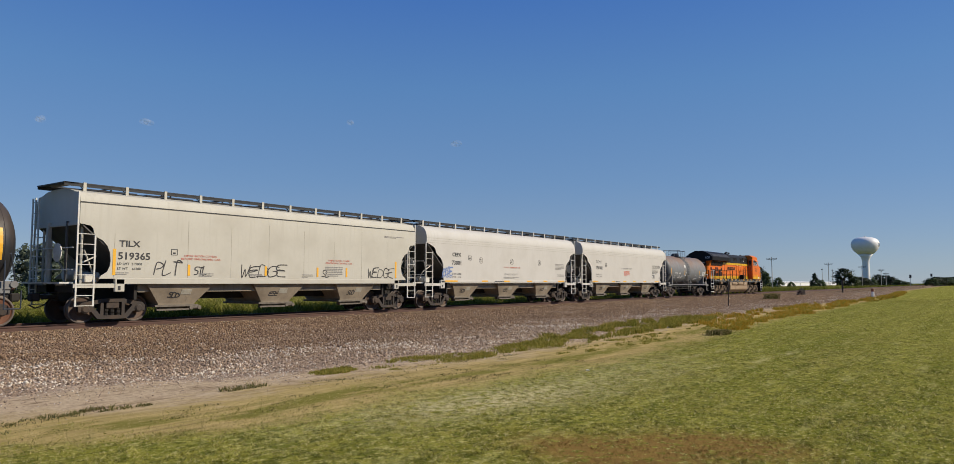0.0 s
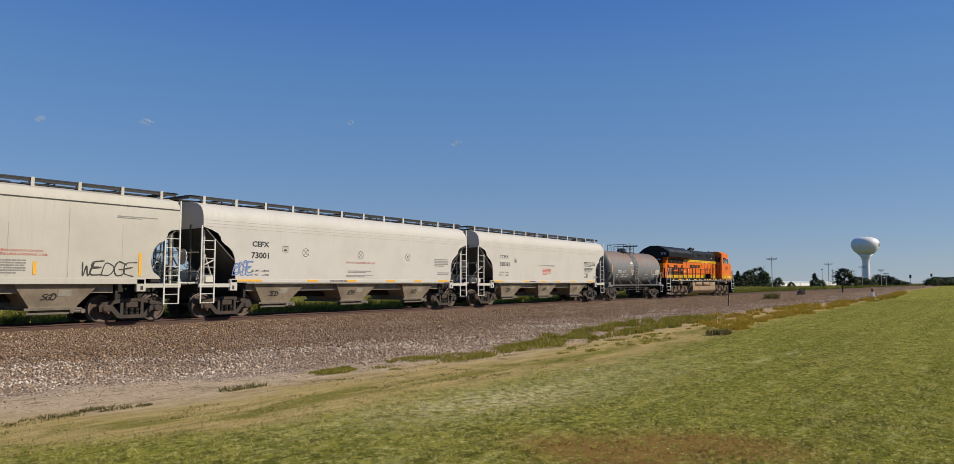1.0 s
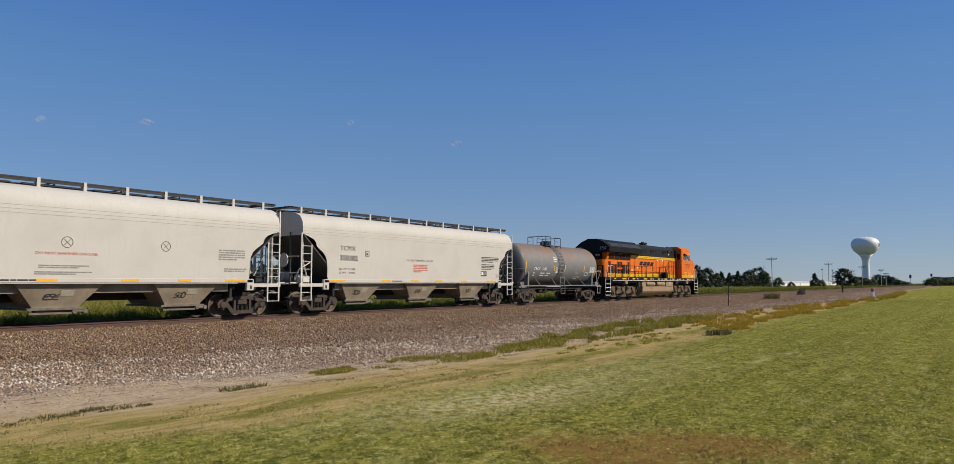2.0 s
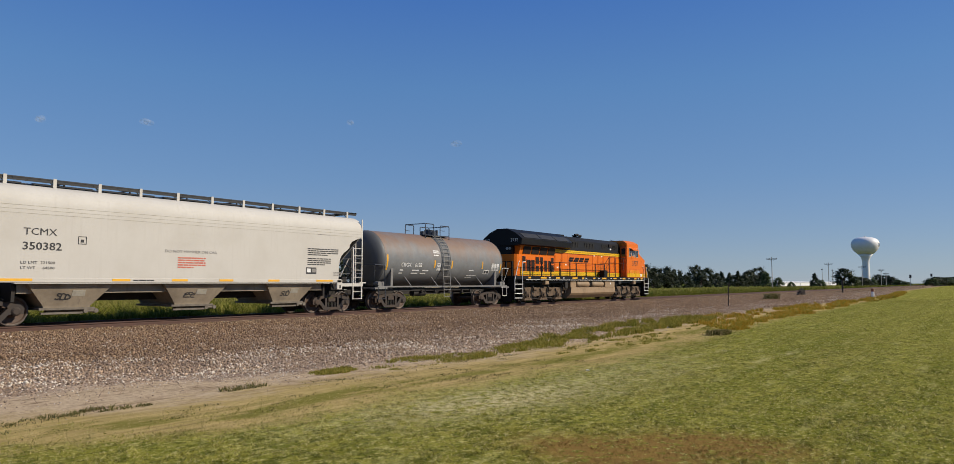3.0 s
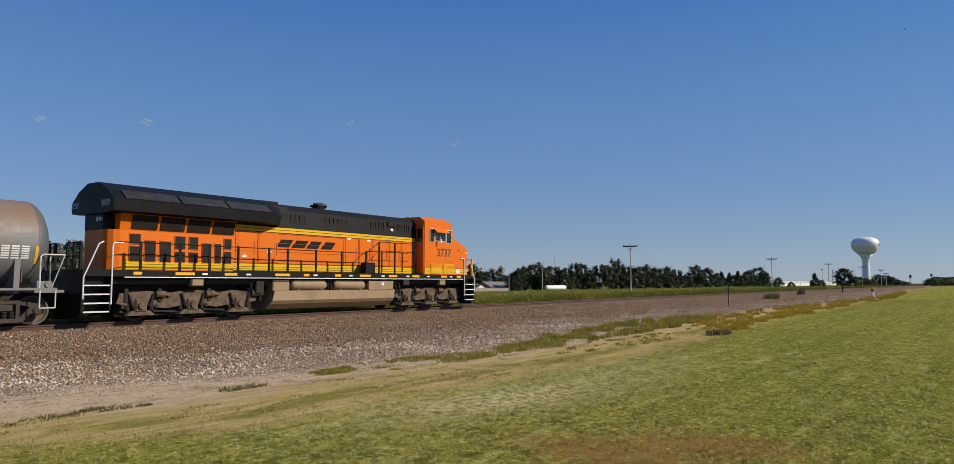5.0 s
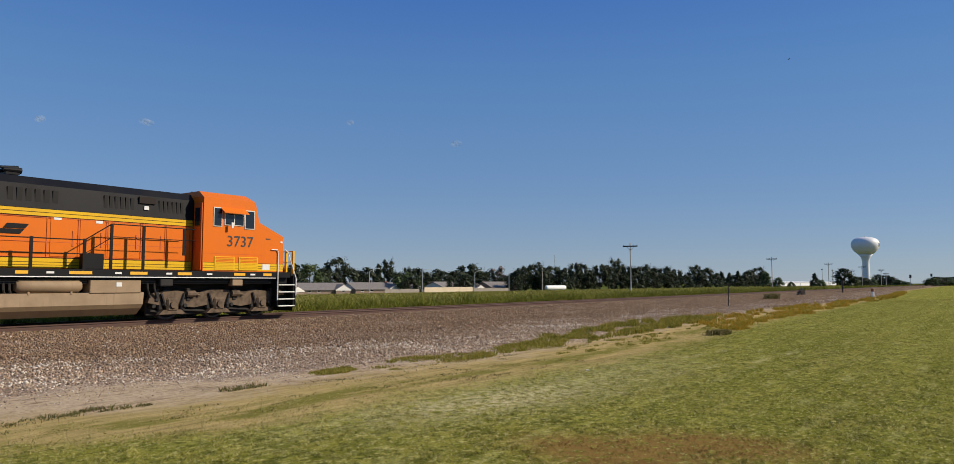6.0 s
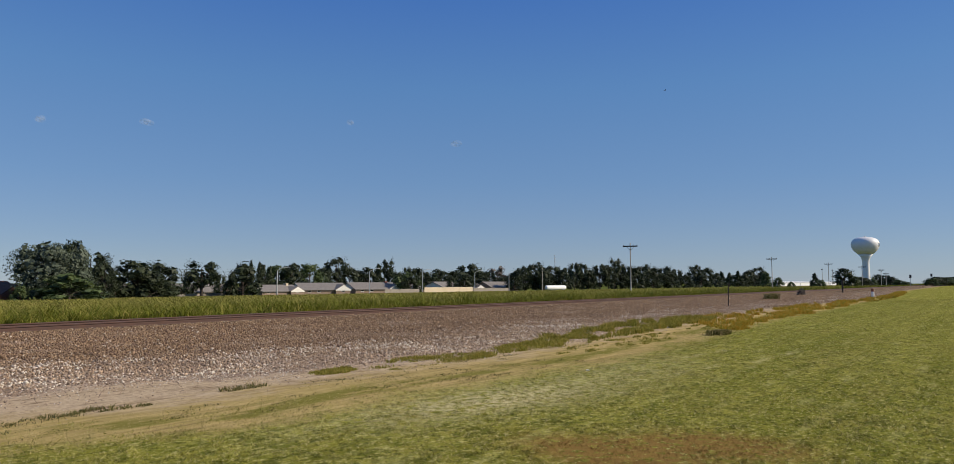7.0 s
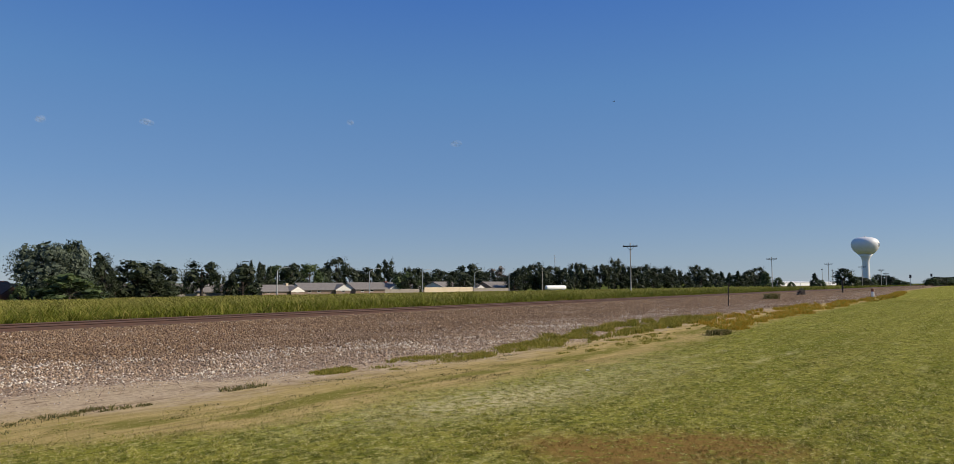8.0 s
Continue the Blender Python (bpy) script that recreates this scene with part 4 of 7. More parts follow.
def tank_car(c, label, paint, half, r, zc, master, first, gap, head):
    car = thing("tank_car", pose(c, TRACK_Y, RAIL_Z), label, "tank car", "freight cars of the train")
    bulge = 0.62
    sh = bmesh.new()
    prof = [(r * math.sin(a), -half - bulge * math.cos(a)) for a in [radians(v) for v in (1, 15, 30, 45, 60, 72, 82, 90)]]
    mid = [(r, -half * k / 4) for k in (3, 2, 1, 0, -1, -2, -3)]
    add_lathe(sh, [prof[-1]] + mid + [(prof[-1][0], -prof[-1][1])], "x", 40, (0, 0, zc))
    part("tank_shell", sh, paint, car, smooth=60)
    for d in (-1, 1):
        hd = bmesh.new()
        add_lathe(hd, prof if d < 0 else [(q, -h) for q, h in prof[::-1]], "x", 40, (0, 0, zc))
        part("tank_head", hd, head, car, "dark rounded tank end", smooth=60)
    for x in (-half, half):
        wd = bmesh.new()
        add_lathe(wd, [(r, x - 0.012), (r + 0.006, x), (r, x + 0.012)], "x", 40, (0, 0, zc))
        part("weld_seam", wd, paint, car)
    e = half + gap
    for sg in (-1, 1):
        sl = box(-e + 0.2, e - 0.2, sg * 1.36, sg * 1.44, 1.10, 1.17)
        part("side_rail", sl, SILL_GREY, car, "thin grey walkway sill")
        for x in (-half * 0.62, -half * 0.2, half * 0.2, half * 0.62):
            b = bmesh.new()
            add_rod(b, (x, sg * 1.38, 1.14), (x - 0.18, sg * 1.06, 1.62), 0.03, 6)
            part("brace", b, SILL_GREY, car)
    cs = box(-e - 0.2, e + 0.2, -0.25, 0.25, 0.72, 1.06)
    for x in (-1.7, -0.6, 0.6, 1.8, 2.6):
        add_box(cs, x - 0.05, x + 0.05, -0.9, 0.9, 0.78, 0.95)
    add_rod(cs, (-half + 1.2, -0.8, 0.92), (half - 1.2, -0.8, 0.92), 0.03, 6)
    add_rod(cs, (-2.2, -0.6, 0.8), (-1.2, -0.6, 0.8), 0.17, 12)
    part("centre_sill", cs, UNDER, car)
    for d in (-1, 1):
        x = d * (half - 0.55)
        sd = bmesh.new()
        ring = []
        for a in range(200, 341, 10):
            ring.append((r * 1.005 * math.cos(radians(a)), zc + r * 1.005 * math.sin(radians(a))))
        base = [(1.30, 1.0), (-1.30, 1.0)]
        secs = [[(x + o, a, b) for a, b in ring + base] for o in (-0.08, 0.08)]
        add_loft(sd, secs)
        part("saddle", sd, SILL_GREY, car, "grey bolster saddle under the shell")
        pf = box(min(d * (half - 0.1), d * e), max(d * (half - 0.1), d * e), -1.44, 1.44, 1.02, 1.10)
        part("end_platform", pf, SILL_GREY, car)
        for sg in (-1, 1):
            hr = bmesh.new()
            add_pipe(hr, [(d * (half + 0.05), sg * 1.40, 1.10), (d * (half + 0.05), sg * 1.40, 2.12), (d * (half + 0.12), sg * 1.40, 2.20), (d * e, sg * 1.40, 2.20), (d * e, sg * 0.4, 2.20), (d * e, sg * 0.4, 1.1)], 0.022, 6)
            add_rod(hr, (d * (half + 0.5), sg * 1.1, 1.10), (d * (e - 0.0), sg * 1.40, 2.2), 0.018, 6)
            add_pipe(hr, [(d * (half + 0.05), sg * 1.44, 1.1), (d * (half + 0.05), sg * 1.44, 0.55), (d * (half + 0.5), sg * 1.44, 0.55), (d * (half + 0.5), sg * 1.44, 1.1)], 0.02, 6)
            part("handrail", hr, BLUE_STEEL if (d < 0 or gap < 0.5) else RAIL_GREY, car)
        bx = bmesh.new()
        add_box(bx, min(d * (half - 0.05), d * (half + 0.3)), max(d * (half - 0.05), d * (half + 0.3)), -1.3, -0.95, 1.10, 1.38, 0.04)
        add_rod(bx, (d * (half + 0.35), -1.1, 1.28), (d * (half + 0.35), -1.34, 1.28), 0.11, 10)
        part("brake_valve", bx, SILL_GREY, car)
        coupler(car, d * e, d)
    # top fittings: dome, safety railing and side ladder
    dm = bmesh.new()
    add_rod(dm, (-0.05, 0, zc + r - 0.05), (-0.05, 0, zc + r + 0.22), 0.38, 18)
    add_rod(dm, (-0.05, 0, zc + r + 0.22), (-0.05, 0, zc + r + 0.30), 0.30, 18)
    add_rod(dm, (0.7, 0.1, zc + r - 0.05), (0.7, 0.1, zc + r + 0.35), 0.08, 10)
    add_rod(dm, (-0.75, -0.1, zc + r - 0.05), (-0.75, -0.1, zc + r + 0.2), 0.12, 10)
    part("dome", dm, BLUE_STEEL, car)
    rl = bmesh.new()
    zt, zb = zc + r + 0.57, zc + r - 0.12
    for x0, x1, drop in ((-1.25, -0.55, 0.0), (0.0, 0.80, 0.05)):
        for sg in (-1, 1):
            y = sg * 0.72
            add_pipe(rl, [(x0, y, zb - 0.1), (x0, y, zt - drop - 0.06), (x0 + 0.06, y, zt - drop), (x1 - 0.06, y, zt - drop), (x1, y, zt - drop - 0.06), (x1, y, zb - 0.1)], 0.024, 6)
            add_rod(rl, (x0, y, zt - 0.32), (x0 + (x1 - x0) * 0.5, y, zt - 0.32), 0.016, 6)
        for x in (x0, x1):
            if abs(x) > 0.6:
                add_rod(rl, (x, -0.72, zt - drop), (x, 0.72, zt - drop), 0.022, 6)
    for sg in (-1, 1):
        add_box(rl, -1.25, 0.80, sg * 0.38, sg * 0.72, zb + 0.06, zb + 0.10)
    part("top_railing", rl, BLUE_STEEL, car, "dark blue safety railing on the tank top")
    for sg in (-1, 1):
        ld = bmesh.new()
        rr = r + 0.10
        pts = []
        for a in range(62, -28, -9):
            pts.append((sg * rr * math.cos(radians(a)), zc + rr * math.sin(radians(a))))
        pts += [(sg * 1.50, 1.3), (sg * 1.52, 0.60)]
        for x in (-0.62, -0.05):
            add_pipe(ld, [(x, y, z) for y, z in pts], 0.022, 5)
        tot = 0.0
        for (ya, za), (yb, zb2) in zip(pts[:-1], pts[1:]):
            n = max(1, round(math.hypot(yb - ya, zb2 - za) / 0.36))
            for i in range(n):
                f = i / n
                add_rod(ld, (-0.62, ya + (yb - ya) * f, za + (zb2 - za) * f), (-0.05, ya + (yb - ya) * f, za + (zb2 - za) * f), 0.014, 5)
        add_rod(ld, (-0.62, sg * 1.52, 0.60), (-0.05, sg * 1.52, 0.60), 0.016, 5)
        part("ladder", ld, LADDER_GREY, car, "grey steel side ladder")
    bd = bmesh.new()
    add_lathe(bd, [(r + 0.002, -0.72), (r + 0.012, -0.70), (r + 0.012, 0.05), (r + 0.002, 0.07)], "x", 40, (0, 0, zc))
    part("belly_band", bd, TANK_DARK, car)
    put_truck(car, -half + 0.75, master, first)
    put_truck(car, half - 0.75, master, False)
    return car


def on_shell(r, zc, x, z, w, h, off=0.004):
    """A thin plate that follows the shell on the near side."""
    bm = bmesh.new()
    a0, a1 = math.asin(max(-1, min(1, (z - zc) / r))), math.asin(max(-1, min(1, (z + h - zc) / r)))
    secs = []
    for i in range(5):
        a = a0 + (a1 - a0) * i / 4
        y, zz = -(r + off) * math.cos(a), zc + (r + off) * math.sin(a)
        secs.append([(x, y, zz), (x + w, y, zz)])
    rings = [[bm.verts.new(p) for p in s_] for s_ in secs]
    for a, b in zip(rings[:-1], rings[1:]):
        bm.faces.new((a[0], a[1], b[1], b[0]))
    return bm


def shell_words(text, x, z, height, r, zc, parent, mat, squeeze=1.0, bold=0.004):
    a = math.asin((z + height / 2 - zc) / r)
    m = Matrix.Translation((x, -(r + 0.012) * math.cos(a), zc + (r + 0.012) * math.sin(a))) @ pose(0, 0, 0, 90 - math.degrees(a), 0, 0) @ Matrix.Translation((0, -height / 2, 0))
    return words(text, height / 0.729, m, mat, parent, "lettering", bold, 0.0, squeeze)


TR, TZ = 1.41, 2.52
tk = tank_car(68.45, "weathered grey tank car with rust-stained top and white lettering", TANK_GREY, 5.05, TR, TZ, TRUCK, False, 0.75, TANK_DARK)
TRAIN.append((tk, 68.45))
shell_words("CRGX", -3.90, 2.14, 0.20, TR, TZ, tk, WHITE_INK)
shell_words("6138", -2.85, 2.14, 0.20, TR, TZ, tk, WHITE_INK)
for x, z, w, h in ((-4.95, 1.95, 0.09, 0.75), (-1.30, 2.1, 0.10, 0.42), (0.18, 2.1, 0.10, 0.42), (3.05, 2.12, 0.09, 0.42), (4.95, 1.9, 0.08, 0.55)):
    part("reflector", on_shell(TR, TZ, x, z, w, h), YELLOW_TAPE, tk, "yellow reflector strip")
rnd = random.Random(5)
for x, z, w, h, m in ((-3.92, 1.93, 0.25, 0.06, WHITE_INK), (-3.0, 1.93, 0.55, 0.06, WHITE_INK), (-2.2, 1.93, 0.5, 0.06, WHITE_INK), (-3.92, 1.78, 0.25, 0.06, WHITE_INK), (-3.0, 1.78, 0.5, 0.06, WHITE_INK),
                      (-2.3, 1.78, 0.45, 0.06, WHITE_INK), (-1.05, 2.32, 0.28, 0.03, WHITE_INK), (-1.05, 2.08, 0.28, 0.03, WHITE_INK), (-1.05, 2.08, 0.03, 0.27, WHITE_INK), (-0.80, 2.08, 0.03, 0.27, WHITE_INK),
                      (-0.97, 2.15, 0.12, 0.1, WHITE_INK), (-1.05, 1.98, 0.85, 0.06, WHITE_INK), (-1.35, 2.98, 0.45, 0.05, WHITE_INK), (-1.35, 2.88, 0.5, 0.05, WHITE_INK), (-1.35, 2.75, 0.4, 0.05, WHITE_INK),
                      (1.85, 2.0, 0.45, 0.035, WHITE_INK), (1.75, 1.72, 0.95, 0.035, WHITE_INK), (1.75, 1.62, 0.6, 0.035, WHITE_INK), (3.3, 1.83, 0.55, 0.24, WHITE_INK)):
    part("small_print", on_shell(TR, TZ, x, z, w, h, 0.006), m, tk)
part("notice_square", on_shell(TR, TZ, 3.34, 1.87, 0.2, 0.16, 0.010), INK, tk)
part("notice_square", on_shell(TR, TZ, 3.60, 1.87, 0.2, 0.16, 0.010), INK, tk)
for i in range(6):
    for j in range(3):
        part("small_print", on_shell(TR, TZ, 4.02 + j * 0.27, 2.05 + i * 0.07, 0.22, 0.045, 0.006), WHITE_INK, tk)
part("placard", box(4.62, 4.64, -1.32, -1.0, 1.35, 1.75, 0.005), SILL_GREY, tk, "grey diamond placard holder")

bt = tank_car(3.30, "black tank car with yellow reflector strips and rusty wheels", TANK_BLACK, 5.30, 1.50, 2.45, RED_TRUCK, True, 0.20, TANK_BLACK)
TRAIN.append((bt, 3.30))
part("reflector", on_shell(1.50, 2.45, 5.08, 2.0, 0.16, 0.95), YELLOW_TAPE, bt, "yellow reflector strip")

# ---- the locomotive at the tail ----
ORANGE = worn("orange_paint", (0.68, 0.150, 0.006), (0.42, 0.12, 0.02), 0.30, 0.42, 0, 0.9, spec=0.22)
GALV_DULL = worn("dull_lamp_metal", (0.35, 0.34, 0.32), (0.2, 0.18, 0.16), 0.5, 0.3, 0.3, 4, False)
# Deeper orange for doors, latches and seams, and for the shaded nook behind the cab.
ORANGE_DARK = worn("orange_door_and_shade", (0.58, 0.105, 0.010), (0.30, 0.08, 0.02), 0.4, 0.45, 0, 0.9)
YELLOW = worn("yellow_paint", (0.72, 0.42, 0.008), (0.42, 0.21, 0.03), 0.4, 0.45, 0, 0.9, spec=0.22)
LOCO_BLACK = worn("satin_black_paint", (0.006, 0.006, 0.0075), (0.015, 0.014, 0.013), 0.5, 0.5, 0, 0.8, spec=0.18)
VENT_BLACK = worn("vent_black", (0.014, 0.013, 0.012), (0.03, 0.026, 0.022), 0.5, 0.6, 0, 3, False, 0.2)
LOUVRE = worn("louvre_black", (0.016, 0.010, 0.008), (0.045, 0.024, 0.014), 0.5, 0.6, 0, 3, True, 0.2)
TAN = worn("dust_tan_paint", (0.30, 0.205, 0.115), (0.15, 0.10, 0.062), 0.65, 0.6, 0, 1.3)
# Dust-tan iron; near-black blotches stand in for shade in the casting's pits.
TAN_IRON = worn("dusty_iron_and_pit_shade", (0.150, 0.105, 0.070), (0.022, 0.018, 0.015), 1.0, 0.8, 0, 3.4, False, 0.2)
STEP_WHITE = worn("white_step_paint", (0.74, 0.73, 0.70), (0.4, 0.36, 0.3), 0.4, 0.5, 0, 3)
WINDOW = Mat("cab_glass", 0.06, 0.0, 0.6).color((0.012, 0.016, 0.022)).m


def tapered(bm, x0, x1, y0, z0, y1, z1):
    """A trapezoid section, y0 wide at z0 and y1 wide at z1, along x."""
    sec = [(-y0, z0), (y0, z0), (y1, z1), (-y1, z1)]
    return add_loft(bm, [[(x, a, b) for a, b in sec] for x in (x0, x1)])


def locomotive(c):
    lo = thing("locomotive", pose(c, TRACK_Y, RAIL_Z), "orange, yellow and black diesel locomotive with dusty tan trucks", "locomotive")
    # frame and deck
    fr = box(-10.65, 10.35, -1.30, 1.30, 1.30, 1.54)
    add_box(fr, -10.65, 10.35, -1.52, 1.52, 1.54, 1.76)
    part("frame", fr, LOCO_BLACK, lo, "black frame and walkway deck")
    part("under_frame", box(-9.6, 9.6, -0.7, 0.7, 0.85, 1.30), UNDER, lo)
    part("sill_line", box(-9.3, 9.6, -1.535, -1.521, 1.50, 1.53), STEP_WHITE, lo, "thin white line under the deck")
    for x, w in ((-8.85, 0.3), (-7.1, 0.75), (-5.2, 0.55), (-2.75, 0.75), (-1.5, 0.3), (0.3, 0.35), (2.0, 0.7), (3.9, 0.6), (5.6, 0.55), (7.9, 0.5), (9.2, 0.4)):
        part("reflector", box(x - w / 2, x + w / 2, -1.53, -1.518, 1.60, 1.70), YELLOW_TAPE, lo, "yellow reflector on the black sill")
    for x in (-6.3, -4.4, -1.0, 1.1, 3.2, 5.0, 6.6, 8.5):
        part("sill_label", box(x - 0.11, x + 0.11, -1.526, -1.518, 1.615, 1.68), STEP_WHITE, lo)
    # hoods
    rear = bmesh.new()
    plan = [(-4.72, -0.97), (-9.22, -0.97), (-9.42, -0.92), (-9.56, -0.80), (-9.62, -0.62), (-9.62, 0.62), (-9.56, 0.80), (-9.42, 0.92), (-9.22, 0.97), (-4.72, 0.97)]
    add_loft(rear, [[(x, y, z) for x, y in plan] for z in (1.76, 3.15)])
    tapered(rear, -9.25, -4.72, 0.97, 3.14, 1.12, 3.80)
    part("radiator_hood", rear, ORANGE, lo)
    eng = box(-4.72, 6.25, -0.92, 0.92, 1.76, 3.66, 0.03)
    part("engine_hood", eng, ORANGE, lo)
    # A solid black block stands in for the shade under the overhang.
    part("rear_recess", box(-9.64, -9.24, -0.66, 0.66, 3.152, 3.70, 0.02), LOCO_BLACK, lo, "black block for the dark recess below the roof overhang")
    for y in (-0.55, -0.35):
        rlx = bmesh.new()
        add_lathe(rlx, [(0.01, -9.70), (0.085, -9.70), (0.085, -9.63)], "x", 12, (0, y, 3.5))
        part("rear_headlight", rlx, GALV_DULL, lo)
    up = bmesh.new()
    tapered(up, -4.72, -2.0, 0.95, 3.64, 0.86, 4.55)
    tapered(up, -2.9, 6.30, 0.93, 3.662, 0.86, 4.40)
    tapered(up, -2.9, 6.30, 0.86, 4.40, 0.60, 4.66)
    part("upper_hood", up, LOCO_BLACK, lo, "black upper hood")
    # roof boxes, doors, vents on the upper hood
    for x0, x1, z0, z1 in ((0.05, 1.6, 3.86, 4.26), (2.95, 4.05, 3.86, 4.28), (4.9, 5.9, 3.86, 4.28), (-2.4, -0.9, 3.86, 4.26)):
        vb = bmesh.new()
        n = 6
        for i in range(n):
            add_box(vb, x0 + (x1 - x0) * i / n, x0 + (x1 - x0) * (i + 0.6) / n, -0.915, -0.86, z0, z1)
        part("vent", vb, VENT_BLACK, lo)
    part("hatch_box", box(4.15, 4.75, -0.945, -0.85, 4.12, 4.35), LOUVRE, lo)
    part("label_plate", box(4.33, 4.50, -0.95, -0.90, 3.90, 4.03), STEP_WHITE, lo)
    hr = bmesh.new()
    for y, z in ((-0.25, 4.86), (0.0, 4.95), (0.2, 4.86)):
        add_rod(hr, (0.15, y, z), (0.65, y, z), 0.05, 8, 0.10)
    add_rod(hr, (0.4, 0, 4.6), (0.4, 0, 4.92), 0.06, 8)
    add_box(hr, 0.2, 0.6, -0.3, 0.3, 4.72, 4.79)
    part("horn", hr, LOCO_BLACK, lo)
    part("exhaust_stack", box(-3.0, -2.1, -0.35, 0.35, 4.55, 4.80, 0.03), LOCO_BLACK, lo)
    # radiator wings
    wg = bmesh.new()
    sec = [(-1.0, 3.70), (-1.46, 3.76), (-1.50, 4.12), (-0.98, 4.52), (-0.38, 4.78), (0.38, 4.78), (0.98, 4.52), (1.50, 4.12), (1.46, 3.76), (1.0, 3.70)]
    end = [(-1.0, 3.72), (-1.05, 3.74), (-1.08, 4.10), (-0.94, 4.45), (-0.38, 4.66), (0.38, 4.66), (0.94, 4.45), (1.08, 4.10), (1.05, 3.74), (1.0, 3.72)]
    add_loft(wg, [[(-9.72, a, b) for a, b in sec], [(-3.1, a, b) for a, b in sec], [(-2.55, a, b) for a, b in end]])
    part("radiator_wing", wg, LOCO_BLACK, lo, "overhanging black radiator roof")
    for x0, x1 in ((-9.3, -7.3), (-7.2, -5.3), (-5.2, -3.3)):
        gr = bmesh.new()
        p = [(x0, -1.44, 4.175), (x1, -1.44, 4.175), (x1, -1.04, 4.482), (x0, -1.04, 4.482)]
        add_loft(gr, [p, [(a, b - 0.015, c2 + 0.022) for a, b, c2 in p]])
        part("radiator_screen", gr, DARK_GRATE, lo)
    # rear numbers on the end of the roof
    for y in (-0.95, 1.22):
        m = Matrix.Translation((-9.73, y + 0.3, 3.93)) @ Euler((radians(90), 0, radians(-90))).to_matrix().to_4x4()
        words("3737", 0.29, m, WHITE_INK, lo, "number")
    # radiator hood side: upper intake windows and louvred doors
    for i in range(4):
        x0 = -8.85 + i * 1.05
        iw = bmesh.new()
        p = [(x0, -0.995, 3.20), (x0 + 0.93, -0.995, 3.20), (x0 + 0.93, -1.105, 3.68), (x0, -1.105, 3.68)]
        add_loft(iw, [p, [(a, b - 0.02, c2) for a, b, c2 in p]])
        part("intake_screen", iw, LOUVRE, lo)
    for x0, w, z0, z1 in ((-8.90, 0.42, 2.05, 2.62), (-8.90, 0.42, 2.66, 3.05), (-8.36, 0.44, 2.05, 2.84), (-7.80, 0.46, 2.05, 2.84), (-7.22, 0.44, 2.05, 2.48), (-7.22, 0.44, 2.54, 3.05), (-6.66, 0.40, 2.05, 2.48),
                          (-6.66, 0.40, 2.54, 3.05), (-6.12, 0.42, 2.05, 2.84), (-5.58, 0.30, 2.05, 2.84), (-5.18, 0.36, 2.05, 2.55), (-5.18, 0.36, 2.60, 3.05)):
        dr = box(x0, x0 + w, -0.995, -0.965, z0, z1, 0.008)
        n = max(4, int((z1 - z0) / 0.07))
        d = part("louvred_door", dr, ORANGE_DARK, lo)
        sl = bmesh.new()
        for j in range(n):
            z = z0 + 0.03 + (z1 - z0 - 0.06) * j / n
            add_box(sl, x0 + 0.025, x0 + w - 0.025, -1.004, -0.99, z, z + (z1 - z0) / n * 0.9)
        part("louvre", sl, LOUVRE, d)
    # stripes: lower band with dark pinstripes and upper band
    for x0, x1, y in ((-9.1, -4.75, 0.985), (-4.70, 6.2, 0.935)):
        part("yellow_band", box(x0, x1, -y, -y + 0.02, 1.80, 2.10), YELLOW, lo)
        for z in (1.88, 1.97, 2.10):
            part("pinstripe", box(x0, x1, -y - 0.004, -y + 0.01, z, z + 0.014), LOCO_BLACK, lo)
    part("yellow_band", box(-4.70, 6.2, -0.945, -0.91, 3.42, 3.655), YELLOW, lo)
    for z in (3.41, 3.53, 3.645):
        part("pinstripe", box(-4.70, 6.2, -0.95, -0.91, z, z + 0.016), LOCO_BLACK, lo)
    # engine doors: frames, latches
    for x0, x1 in ((-4.5, -3.6), (-3.5, -2.5), (1.3, 2.1), (2.2, 3.0), (3.1, 4.2), (4.3, 5.1), (5.2, 6.1)):
        dr = box(x0, x1, -0.936, -0.92, 2.16, 3.42, 0.006)
        d = part("engine_door", dr, ORANGE, lo)
        part("latch", box(x1 - 0.14, x1 - 0.09, -0.955, -0.935, 2.5, 3.0), ORANGE_DARK, d)
    for x, z in ((1.5, 3.33), (2.8, 3.3), (-4.2, 2.35), (-3.0, 2.55)):
        part("label_plate", box(x - 0.11, x + 0.11, -0.945, -0.93, z, z + 0.09), STEP_WHITE, lo)
    for x in (-4.6, -3.55, -2.72, 1.2, 2.15, 3.05, 4.25, 5.15, 6.12):
        part("door_seam", box(x - 0.012, x + 0.012, -0.94, -0.92, 2.14, 3.40), ORANGE_DARK, lo)
    for z in (2.14, 2.62, 3.38):
        part("door_seam", box(-4.65, 6.15, -0.9405, -0.92, z - 0.008, z + 0.008), ORANGE_DARK, lo)
    # painted name: four plain slanted blocks
    for i, w in enumerate((0.68, 0.70, 0.64, 0.64)):
        x0 = -2.66 + i * 0.82
        for a, b, z0, z1 in ((0.0, w, 2.83, 2.975), (0.04, w, 3.0, 3.145)):
            bk = bmesh.new()
            s0, s1 = (z0 - 2.83) * 0.75, (z1 - 2.83) * 0.75
